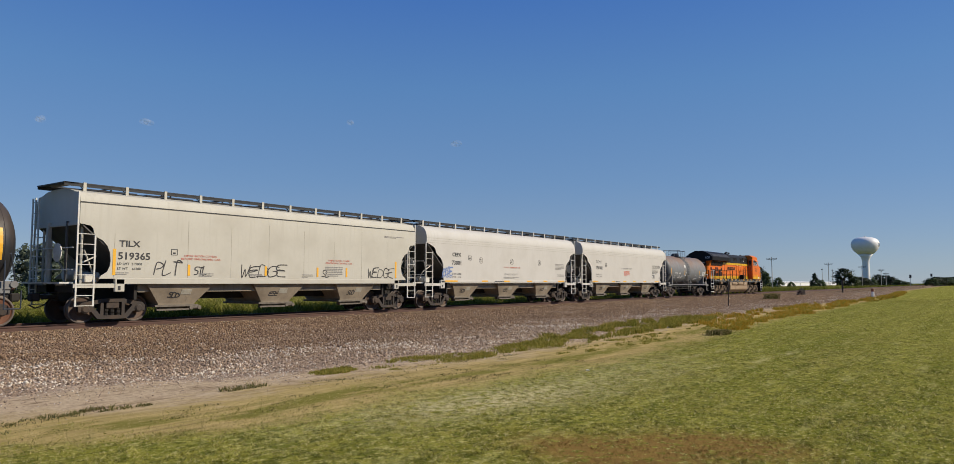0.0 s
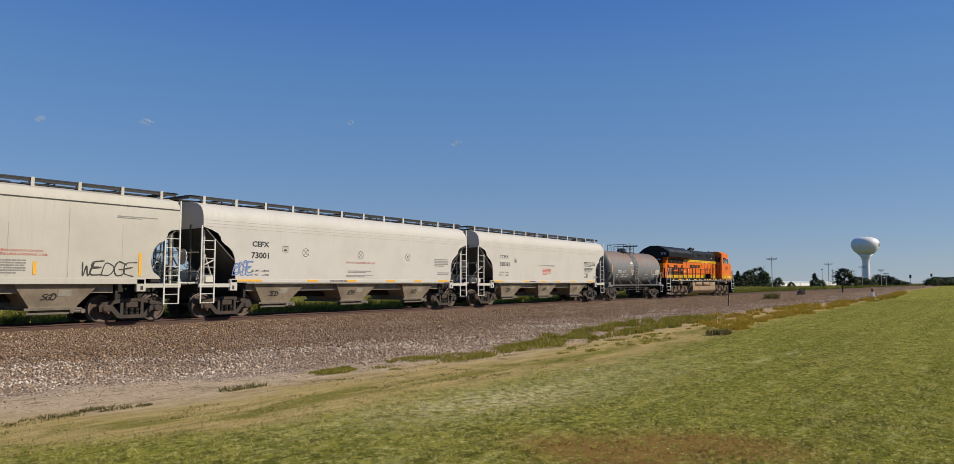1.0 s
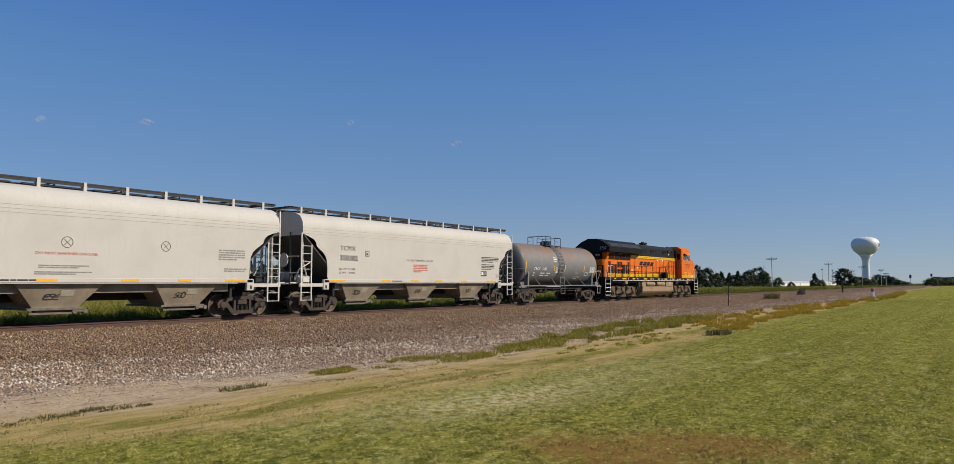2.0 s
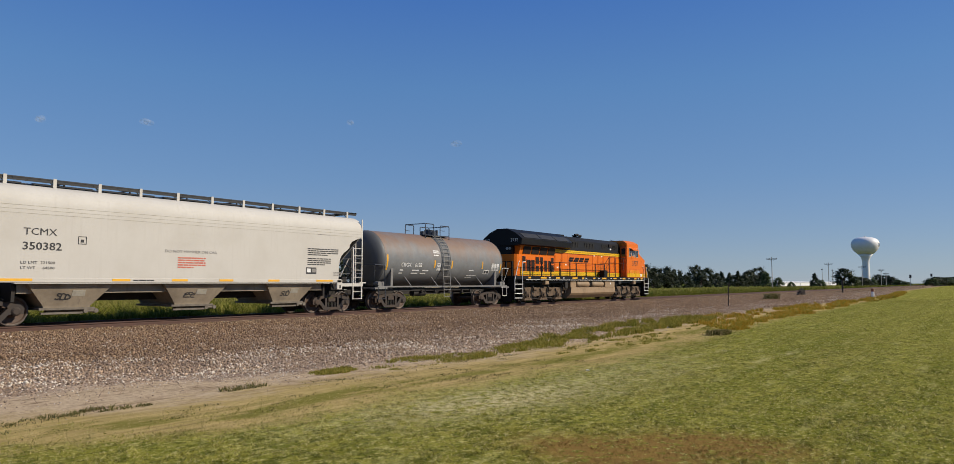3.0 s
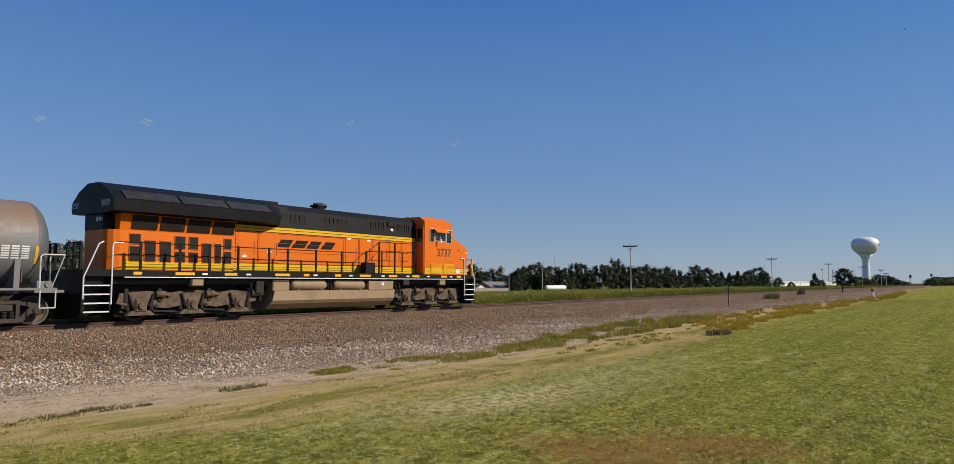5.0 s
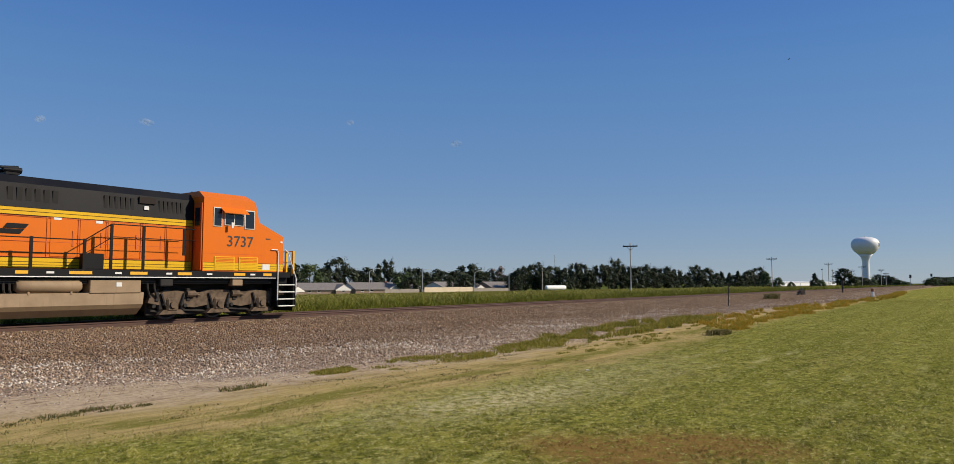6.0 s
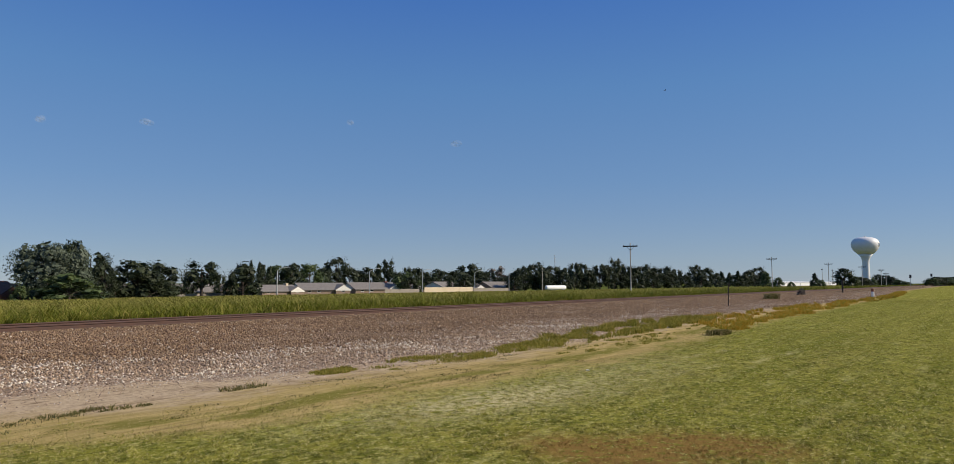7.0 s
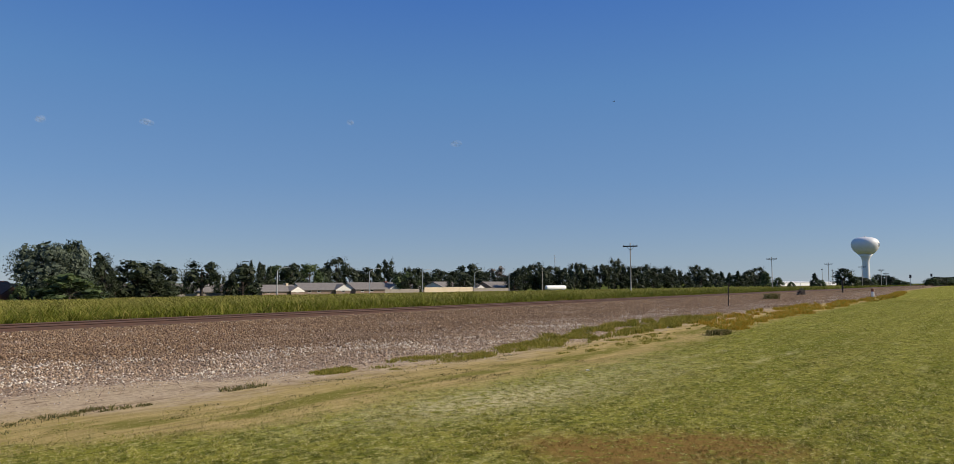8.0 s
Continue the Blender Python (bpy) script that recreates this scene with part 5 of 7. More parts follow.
            add_prism(bk, [(x0 + a + s0, z0), (x0 + b + s0, z0), (x0 + b + s1, z1), (x0 + a + s1, z1)], -0.942, -0.93)
            part("emblem_bar", bk, LOCO_BLACK, lo)
    # cab and nose
    cb = bmesh.new()
    secs = []
    prof = [(6.30, 1.76), (9.98, 1.76), (9.98, 3.20), (8.78, 3.72), (8.60, 4.42), (8.52, 4.52), (6.30, 4.52)]
    add_prism(cb, prof, -1.50, 1.50)
    part("cab", cb, ORANGE, lo)
    rf = bmesh.new()
    add_loft(rf, [[(6.28, -1.50, 4.52), (8.54, -1.50, 4.52), (8.54, 1.50, 4.52), (6.28, 1.50, 4.52)], [(6.34, -1.12, 4.76), (8.35, -1.12, 4.76), (8.35, 1.12, 4.76), (6.34, 1.12, 4.76)]])
    part("cab_roof", rf, ORANGE, lo)
    for x, y, h in ((6.8, 0.1, 0.12), (7.2, -0.5, 0.09), (7.6, 0.3, 0.13), (8.0, -0.3, 0.1), (8.2, 0.5, 0.16)):
        an = box(x - 0.12, x + 0.12, y - 0.1, y + 0.1, 4.76, 4.76 + h * 0.5, 0.01)
        add_rod(an, (x, y, 4.76), (x, y, 4.76 + h), 0.02, 6)
        part("antenna", an, LOCO_BLACK, lo)
    # The nook's shade is put into this door's deeper orange.
    part("cab_door", box(6.24, 6.296, -1.46, -0.96, 1.80, 4.30, 0.01), ORANGE_DARK, lo, "orange door in the back of the cab, darkened for shade")
    part("door_window", box(6.225, 6.25, -1.38, -1.06, 3.45, 4.12, 0.01), WINDOW, lo)
    for x0, x1, z0, z1 in ((6.74, 7.04, 3.48, 4.14), (7.22, 8.02, 3.55, 3.95), (8.12, 8.50, 3.45, 4.12)):
        wf = box(x0 - 0.04, x1 + 0.04, -1.525, -1.49, z0 - 0.04, z1 + 0.04, 0.01)
        w = part("cab_window", wf, RAIL_GREY, lo, "grey-framed cab side window")
        part("pane", box(x0, x1, -1.535, -1.515, z0, z1), WINDOW, w)
    part("window_post", box(7.58, 7.62, -1.54, -1.52, 3.55, 3.95), RAIL_GREY, lo)
    aw = bmesh.new()
    p = [(7.0, -1.50, 4.16), (8.1, -1.50, 4.16), (8.1, -1.78, 3.96), (7.0, -1.78, 3.96)]
    add_loft(aw, [p, [(a, b, c2 + 0.03) for a, b, c2 in p]])
    part("awning", aw, ORANGE, lo, "orange sunshade over the cab window")
    part("mirror", box(7.35, 7.45, -1.72, -1.66, 3.40, 3.62, 0.01), STEP_WHITE, lo)
    side_words("3737", 7.30, 2.72, 0.43, lo, INK, y=-1.512, bold=0.003, squeeze=1.02, name="number")
    bars(lo, 9.1, 3.08, 0.35, 1, 0.09, INK, -1.503, 71)
    part("yellow_band", box(6.32, 9.97, -1.51, -1.495, 1.80, 2.08), YELLOW, lo)
    for z in (1.88, 1.97, 2.08):
        part("pinstripe", box(6.32, 9.97, -1.514, -1.50, z, z + 0.014), LOCO_BLACK, lo)
    for x0 in (6.78, 7.85):
        pn = box(x0, x0 + 0.88, -1.53, -1.49, 1.80, 2.32, 0.01)
        v = part("vent_panel", pn, YELLOW, lo, "yellow louvred panel below the cab")
        for j in range(8):
            part("louvre", box(x0 + 0.06, x0 + 0.82, -1.54, -1.525, 1.88 + j * 0.055, 1.91 + j * 0.055), YELLOW if j < 4 else ORANGE, v)
    part("label_plate", box(8.95, 9.3, -1.52, -1.49, 1.84, 2.06), STEP_WHITE, lo)
    part("label_plate", box(9.82, 9.93, -1.51, -1.49, 2.95, 3.02), STEP_WHITE, lo)
    part("seam", box(6.32, 9.0, -1.506, -1.49, 2.42, 2.432), ORANGE_DARK, lo)
    hl = bmesh.new()
    add_lathe(hl, [(0.02, 9.98), (0.12, 9.98), (0.12, 10.04), (0.10, 10.05)], "x", 14, (0, -0.18, 2.9))
    add_lathe(hl, [(0.02, 9.98), (0.12, 9.98), (0.12, 10.04), (0.10, 10.05)], "x", 14, (0, 0.18, 2.9))
    part("headlight", hl, STEP_WHITE, lo)
    nf = bmesh.new()
    p = [(8.95, -0.75, 3.66), (9.35, -0.75, 3.49), (9.35, 0.75, 3.49), (8.95, 0.75, 3.66)]
    add_loft(nf, [p, [(a, b, c2 + 0.2) for a, b, c2 in p]])
    part("nose_hatch", nf, LOCO_BLACK, lo)
    # steps, pilots and end railings
    for d, xo in ((-1, -10.65), (1, 10.62)):
        st = bmesh.new()
        for sg in (-1, 1):
            xa, xb = (xo, xo + 0.9) if d < 0 else (xo - 0.9, xo)
            add_box(st, xa - 0.02, xa + 0.02, sg * 1.05, sg * 1.52, 0.36, 1.56)
            add_box(st, xb - 0.02, xb + 0.02, sg * 1.05, sg * 1.52, 0.36, 1.56)
            add_box(st, xa, xb, sg * 1.05, sg * 1.09, 0.36, 1.56)
        add_box(st, min(xo, xo - d * 0.1), max(xo, xo - d * 0.1), -1.5, 1.5, 0.30, 1.6)
        part("step_well", st, LOCO_BLACK, lo)
        for sg in (-1, 1):
            for z in (0.38, 0.66, 0.95, 1.24):
                xa, xb = (xo + 0.04, xo + 0.86) if d < 0 else (xo - 0.86, xo - 0.04)
                part("step", box(xa, xb, sg * 1.10, sg * 1.56, z - 0.02, z + 0.02), STEP_WHITE, lo)
            for k, x in enumerate((xo + 0.02, xo - d * 0.92)):
                rl = bmesh.new()
                lean = d * (0.25 if k == 0 else -0.0)
                if k == 0:
                    add_pipe(rl, [(x, sg * 1.54, 0.8), (x, sg * 1.54, 1.5), (x - lean * 1.8, sg * 1.54, 2.6), (x - lean * 2.4, sg * 1.54, 2.68)], 0.024, 6)
                else:
                    add_pipe(rl, [(x, sg * 1.54, 0.62), (x, sg * 1.54, 2.55), (x + d * -0.05, sg * 1.54, 2.66), (x - d * 0.35, sg * 1.54, 2.66)], 0.024, 6)
                part("grab_rail", rl, STEP_WHITE, lo)
        for sg in (-1, 1):
            er = bmesh.new()
            for y in (0.45, 0.9, 1.35):
                add_box(er, xo - 0.04, xo + 0.04, sg * y - 0.05, sg * y + 0.05, 1.7, 2.66)
            for z in (2.2, 2.64):
                add_rod(er, (xo, sg * 0.45, z), (xo, sg * 1.35, z), 0.02, 6)
            part("end_railing", er, YELLOW if d > 0 else LOCO_BLACK, lo)
        coupler(lo, xo, d)
        pl = bmesh.new()
        add_loft(pl, [[(xo, -1.35, 0.95), (xo + d * 0.03, 1.35, 0.95), (xo + d * 0.03, 1.35, 0.16), (xo, -1.35, 0.16)], [(xo + d * 0.28, -0.3, 0.95), (xo + d * 0.30, 0.3, 0.95), (xo + d * 0.30, 0.3, 0.16), (xo + d * 0.28, -0.3, 0.16)]])
        part("plough", pl, LOCO_BLACK, lo)
    # side railing: each stanchion, two rails
    xs = [-8.75, -7.3, -6.1, -4.87, -3.42, -2.48, -0.96, 0.54, 2.1]
    for sg in (-1, 1):
        for x in xs:
            part("stanchion", box(x - 0.045, x + 0.045, sg * 1.47, sg * 1.51, 1.74, 2.74), LOCO_BLACK, lo)
        for x in (2.95, 4.05, 5.55):
            part("stanchion", box(x - 0.045, x + 0.045, sg * 1.47, sg * 1.51, 1.74 if x < 5 else 2.3, 3.28), LOCO_BLACK, lo)
        r1 = bmesh.new()
        add_pipe(r1, [(-9.6, sg * 1.49, 2.70), (2.1, sg * 1.49, 2.70), (2.95, sg * 1.49, 3.27), (6.0, sg * 1.49, 3.27)], 0.018, 6)
        part("hand_rail", r1, LOCO_BLACK, lo)
        r2 = bmesh.new()
        add_pipe(r2, [(-9.6, sg * 1.49, 2.25), (2.1, sg * 1.49, 2.25), (3.0, sg * 1.49, 2.85), (6.0, sg * 1.49, 2.85)], 0.014, 6)
        part("hand_rail", r2, LOCO_BLACK, lo)
    part("battery_box", box(2.15, 2.75, -1.45, -1.05, 1.76, 2.28, 0.02), LOCO_BLACK, lo)
    # fuel tank, air reservoirs and gear below the deck
    ft = bmesh.new()
    sec = [(-1.38, 1.0), (-1.40, 0.60), (-1.30, 0.46), (-1.05, 0.24), (1.05, 0.24), (1.30, 0.46), (1.40, 0.60), (1.38, 1.0)]
    add_loft(ft, [[(x0 + k * (1.0 - b), a, b) for a, b in sec] for x0, k in ((-3.02, -0.3), (-2.9, -0.3), (4.12, -0.1), (4.18, -0.1))])
    part("fuel_tank", ft, TAN, lo, "dusty tan fuel tank")
    for x0, x1 in ((-2.14, -0.22), (0.22, 2.15)):
        ar = bmesh.new()
        add_lathe(ar, [(0.02, x0), (0.15, x0 + 0.02), (0.22, x0 + 0.12), (0.22, x1 - 0.12), (0.15, x1 - 0.02), (0.02, x1)], "x", 18, (0, -1.24, 1.22))
        for x in (x0 + 0.35, x1 - 0.35):
            add_box(ar, x - 0.03, x + 0.03, -1.40, -1.05, 0.96, 1.05)
        part("air_reservoir", ar, TAN, lo, "tan air reservoir", smooth=40)
    part("tool_box", box(2.35, 4.05, -1.42, -0.9, 0.98, 1.42, 0.02), TAN, lo)
    part("label_plate", box(3.2, 3.38, -1.43, -1.41, 1.2, 1.34), STEP_WHITE, lo)
    part("tool_box", box(-3.1, -2.25, -1.36, -0.9, 0.98, 1.45, 0.03), TAN, lo)
    pp = bmesh.new()
    add_rod(pp, (-9.2, -1.30, 1.42), (9.4, -1.30, 1.42), 0.03, 6)
    add_rod(pp, (-3.6, -1.2, 1.2), (-3.6, -1.2, 0.6), 0.05, 6)
    for x in (-4.1, -3.75, -0.08, 0.08, 4.35, 4.6):
        add_pipe(pp, [(x, -1.25, 1.5), (x, -1.3, 1.1), (x + 0.15, -1.2, 0.8)], 0.035, 6)
    add_box(pp, -3.95, -3.55, -1.4, -1.1, 0.9, 1.4, 0.03)
    part("piping", pp, UNDER, lo)
    for x, m in ((-6.55, TAN), (7.85, TAN), (4.95, UNDER)):
        part("junction_box", box(x - 0.24, x + 0.24, -1.48, -1.2, 1.20, 1.46, 0.03), m, lo)
    # six-wheel trucks
    wm = wheelset_mesh(0.533, 28, UNDER)
    for xs3 in ((-8.52, -6.56, -4.54), (5.36, 7.25, 9.2)):
        cx = xs3[1]
        bl = box(-1.5, 1.5, -0.75, 0.75, 0.62, 0.9, 0.03)
        add_box(bl, -2.6, 2.6, -0.62, 0.62, 0.30, 0.80, 0.05)
        add_box(bl, -2.5, -1.45, -1.0, 1.0, 0.55, 0.85)
        add_box(bl, 1.45, 2.5, -1.0, 1.0, 0.55, 0.85)
        add_box(bl, -1.3, 1.3, -1.0, 1.0, 0.5, 0.95)
        tkk = part("truck", bl, UNDER, lo)
        tkk.matrix_basis = pose(cx, 0, 0)
        for sg in (-1, 1):
            sf = bmesh.new()
            y0, y1 = (sg * 0.98, sg * 1.16)
            add_prism(sf, [(-2.80, 0.62), (-2.70, 0.96), (-1.7, 1.04), (-1.3, 0.98), (-0.7, 0.98), (-0.3, 1.06), (0.3, 1.06), (0.7, 0.98), (1.3, 0.98), (1.7, 1.04), (2.70, 0.96), (2.80, 0.62), (2.3, 0.52), (1.6, 0.50), (1.0, 0.42), (0.4, 0.52), (-0.4, 0.52), (-1.0, 0.42), (-1.6, 0.50), (-2.3, 0.52)], y0, y1)
            part("side_frame", sf, TAN_IRON, tkk, "dust-covered cast side frame")
            for x0, x1 in ((-2.75, -2.15), (-1.55, -0.40), (0.40, 1.55), (2.15, 2.75)):
                rg = bmesh.new()
                # Dark plate added to block the view between the wheels; rigging follows.
                add_box(rg, x0, x1, min(sg * 0.80, sg * 0.94), max(sg * 0.80, sg * 0.94), 0.16, 0.72, 0.03)
                add_rod(rg, (x0 + 0.1, sg * 1.02, 0.34), (x1 - 0.1, sg * 1.02, 0.28), 0.045, 6)
                add_rod(rg, (x0 + 0.15, sg * 0.9, 0.5), (x0 + 0.15, sg * 1.22, 0.5), 0.07, 8)
                add_box(rg, x0 + 0.2, x0 + 0.34, min(sg * 0.9, sg * 1.2), max(sg * 0.9, sg * 1.2), 0.66, 1.12, 0.02)
                part("brake_rigging", rg, UNDER, tkk)
            for xw in xs3:
                x = xw - cx
                jb = box(x - 0.23, x + 0.23, min(sg * 0.96, sg * 1.24), max(sg * 0.96, sg * 1.24), 0.30, 0.78, 0.06)
                add_lathe(jb, [(0.01, sg * 1.30), (0.12, sg * 1.30), (0.14, sg * 1.24)], "y", 12, (x, 0, 0.533))
                add_prism(jb, [(x - 0.52, 0.20), (x + 0.52, 0.20), (x + 0.34, 0.36), (x - 0.34, 0.36)], sg * 0.98, sg * 1.2)
                part("journal_box", jb, TAN_IRON, tkk)
                cl = bmesh.new()
                for s2 in (-1, 1):
                    add_rod(cl, (x + s2 * 0.43, sg * 1.08, 0.38), (x + s2 * 0.43, sg * 1.08, 0.72), 0.095, 10)
                    add_rod(cl, (x + s2 * 0.45, sg * 1.2, 0.95), (x + s2 * 0.30, sg * 1.24, 0.5), 0.04, 6)
                part("spring", cl, UNDER, tkk)
                cy = bmesh.new()
                add_rod(cy, (x + 0.5, sg * 1.22, 0.92), (x + 0.85, sg * 1.22, 0.92), 0.12, 10)
                add_rod(cy, (x + 0.85, sg * 1.22, 0.92), (x + 1.05, sg * 1.22, 0.86), 0.04, 8)
                part("brake_cylinder", cy, TAN_IRON, tkk)
        for xw in xs3:
            w = new("wheelset", wm)
            w.parent = tkk
            w.location = (xw - cx, 0, 0.533)
            ROLLING.append((w, xw - cx, 0.533, 0.533))
    return lo


loco = locomotive(85.4)
TRAIN.append((loco, 85.4))


# ---- beyond the field: trees, houses, poles, water tower ----
BARK = worn("bark", (0.075, 0.055, 0.042), (0.03, 0.024, 0.02), 0.8, 0.95, 0, 3, False)


def leaf_mat(name, c0, c1, pale=1.5, bias=1.0):
    k = Mat(name, 0.6, 0.0, 0.3)
    c = k.mix(k.math("POWER", k.rand(), bias), c0, c1)
    c = k.mix(k.noise(k.pos(), 3.0, 3, 0.6, 0.40, 0.75), c, tuple(v * pale for v in c1))
    k.color(c)
    tr = k.n("ShaderNodeBsdfTranslucent", Color=c)
    mx = k.n("ShaderNodeMixShader")
    mx.inputs[0].default_value = 0.15
    k.t.links.new(k.b.outputs[0], mx.inputs[1])
    k.t.links.new(tr.outputs[0], mx.inputs[2])
    k.t.links.new(mx.outputs[0], k.t.nodes["Material Output"].inputs["Surface"])
    return k.m


LEAF = leaf_mat("dark_leaves", (0.014, 0.021, 0.009), (0.042, 0.053, 0.022), 1.4, 1.2)
LEAF_WARM = leaf_mat("green_leaves", (0.030, 0.052, 0.016), (0.085, 0.112, 0.036), 1.3, 1.0)
LEAF_SILVER = leaf_mat("silver_leaves", (0.024, 0.038, 0.022), (0.120, 0.142, 0.095), 1.25, 1.3)
LEAF_BARE = leaf_mat("thin_brown_twigs", (0.09, 0.075, 0.06), (0.14, 0.115, 0.095))


def tree_pair(kind, seed, leaf, blobs=14, leaves=3000, low=0.16, size=1.0):
    """A tree one metre high and one wide: trunk with limbs, and a crown of many small leaves in uneven clumps."""
    rnd = np.random.default_rng(seed)
    tb = bmesh.new()
    add_rod(tb, (0, 0, 0), (0.01, 0.0, low + 0.2), 0.035, 8, 0.024)
    add_rod(tb, (0.01, 0, low + 0.2), (0.0, 0.02, 0.85), 0.024, 6, 0.006)
    pts, facing, sizes = [], [], []
    per = leaves // blobs
    for i in range(blobs):
        f = (i + 0.5) / blobs
        z = low + 0.12 + (0.80 - low) * f
        if kind == "round":
            reach = 0.38 * math.sin(math.pi * (0.20 + 0.66 * f)) + 0.03
        elif kind == "cone":
            reach = 0.40 * (1.0 - f) + 0.02
        elif kind == "open":
            reach = 0.42 * math.sin(math.pi * (0.12 + 0.70 * f))
        else:
            reach = 0.42 * (1 - f ** 2 * 0.75)
        a = i * 2.4 + rnd.uniform(-0.7, 0.7)
        c = np.array([reach * math.cos(a), reach * math.sin(a), z + rnd.uniform(-0.04, 0.05)]) * [0.85, 0.85, 1]
        r = rnd.uniform(0.15, 0.23) * (0.55 + 0.35 * (1 - f) if kind == "cone" else 1.0)
        if kind != "cone":
            add_rod(tb, (0, 0, max(low, z * 0.55)), tuple(c * 0.95), 0.012, 5, 0.004)
        # each clump is a few smaller sprays, so that the outline is ragged
        for j in range(8):
            d = rnd.normal(0, 1, 3)
            d /= np.linalg.norm(d)
            cc = c + d * r * rnd.uniform(0.3, 0.95) * [1.1, 1.1, 0.8]
            q = rnd.normal(0, 1, (per // 8, 3))
            q /= np.linalg.norm(q, axis=1)[:, None]
            rr_ = r * rnd.uniform(0.45, 0.75)
            pts.append(cc + q * rr_ * rnd.uniform(0.55, 1.0, (len(q), 1)) * [1.1, 1.1, 0.75])
            facing.append(q)
            sizes.append(rnd.uniform(0.010, 0.021, len(q)) * size)
        q = rnd.normal(0, 1, (34, 3))
        q /= np.linalg.norm(q, axis=1)[:, None]
        pts.append(c * [0.85, 0.85, 1] + q * r * rnd.uniform(0.1, 0.8, (34, 1)))
        facing.append(q)
        sizes.append(rnd.uniform(0.045, 0.085, 34))
    pts, facing, sizes = np.concatenate(pts), np.concatenate(facing), np.concatenate(sizes)
    n = len(pts)
    face = facing + rnd.normal(0, 0.45, (n, 3)) + [0, 0, 0.25]
    u = np.cross(face, rnd.normal(0, 1, (n, 3)))
    u /= np.linalg.norm(u, axis=1)[:, None] + 1e-6
    w = np.cross(face, u)
    w /= np.linalg.norm(w, axis=1)[:, None] + 1e-6
    q = np.stack([pts + u * sizes[:, None], pts + w * sizes[:, None] * 0.65, pts - u * sizes[:, None], pts - w * sizes[:, None] * 0.65], 1)
    q[:, :, 2] = np.maximum(q[:, :, 2], 0.004)
    i = np.arange(n)[:, None] * 4
    t = np.concatenate([i + [0, 1, 2], i + [0, 2, 3]], 1).reshape(-1, 3)
    crown = mesh_np("crown", q.reshape(-1, 3), t, leaf)
    me = bpy.data.meshes.new("trunk")
    tb.to_mesh(me)
    tb.free()
    me.materials.append(BARK)
    return me, crown


TREES = {
    "round": [tree_pair("round", 3 + i, LEAF, 16, 3800, 0.02) for i in range(4)],
    "warm": [tree_pair("round", 21 + i, LEAF_WARM, 16, 3800, 0.02) for i in range(2)],
    "open": [tree_pair("open", 31 + i, LEAF, 12, 2200, 0.28) for i in range(3)],
    "cone": [tree_pair("cone", 41 + i, LEAF, 16, 2400, 0.03) for i in range(2)],
    "full": [tree_pair("low", 81 + i, LEAF, 18, 3600, 0.0) for i in range(3)],
    "silver": [tree_pair("round", 51 + i, LEAF_SILVER, 22, 6500, 0.02, 1.0) for i in range(2)],
    "bush": [tree_pair("low", 61 + i, LEAF_WARM, 16, 4200, 0.0, 0.85) for i in range(2)],
    "bare": [tree_pair("open", 71, LEAF_BARE, 10, 1100, 0.25)],
}
NOTE = {"full": "dense dark green tree branched to the ground", "round": "dark green broadleaf tree with a rounded crown", "warm": "leafy green tree beside the houses", "open": "open-crowned dark tree with a visible trunk",
        "cone": "dark pointed evergreen tree", "silver": "large silvery-leaved tree behind the field", "bush": "dense low green bush at the field's edge", "bare": "thin-leaved greyish brown tree"}


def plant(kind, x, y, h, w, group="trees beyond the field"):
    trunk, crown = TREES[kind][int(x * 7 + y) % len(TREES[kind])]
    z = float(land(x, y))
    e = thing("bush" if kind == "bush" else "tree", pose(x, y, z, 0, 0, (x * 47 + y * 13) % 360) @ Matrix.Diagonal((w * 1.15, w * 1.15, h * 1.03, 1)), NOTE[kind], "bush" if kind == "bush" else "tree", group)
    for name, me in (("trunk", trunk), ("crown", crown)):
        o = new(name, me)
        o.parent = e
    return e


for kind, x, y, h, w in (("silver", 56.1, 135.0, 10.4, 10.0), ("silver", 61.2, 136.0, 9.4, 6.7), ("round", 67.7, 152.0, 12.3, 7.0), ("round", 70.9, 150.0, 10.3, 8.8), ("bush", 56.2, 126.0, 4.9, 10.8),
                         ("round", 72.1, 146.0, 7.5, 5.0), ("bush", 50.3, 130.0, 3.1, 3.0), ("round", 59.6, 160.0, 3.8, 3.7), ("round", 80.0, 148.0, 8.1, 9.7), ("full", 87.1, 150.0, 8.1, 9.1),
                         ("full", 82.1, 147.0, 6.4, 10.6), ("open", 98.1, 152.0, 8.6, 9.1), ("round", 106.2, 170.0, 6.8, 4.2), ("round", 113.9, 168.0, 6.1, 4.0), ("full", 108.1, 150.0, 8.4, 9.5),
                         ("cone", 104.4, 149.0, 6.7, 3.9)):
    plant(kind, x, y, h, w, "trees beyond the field")
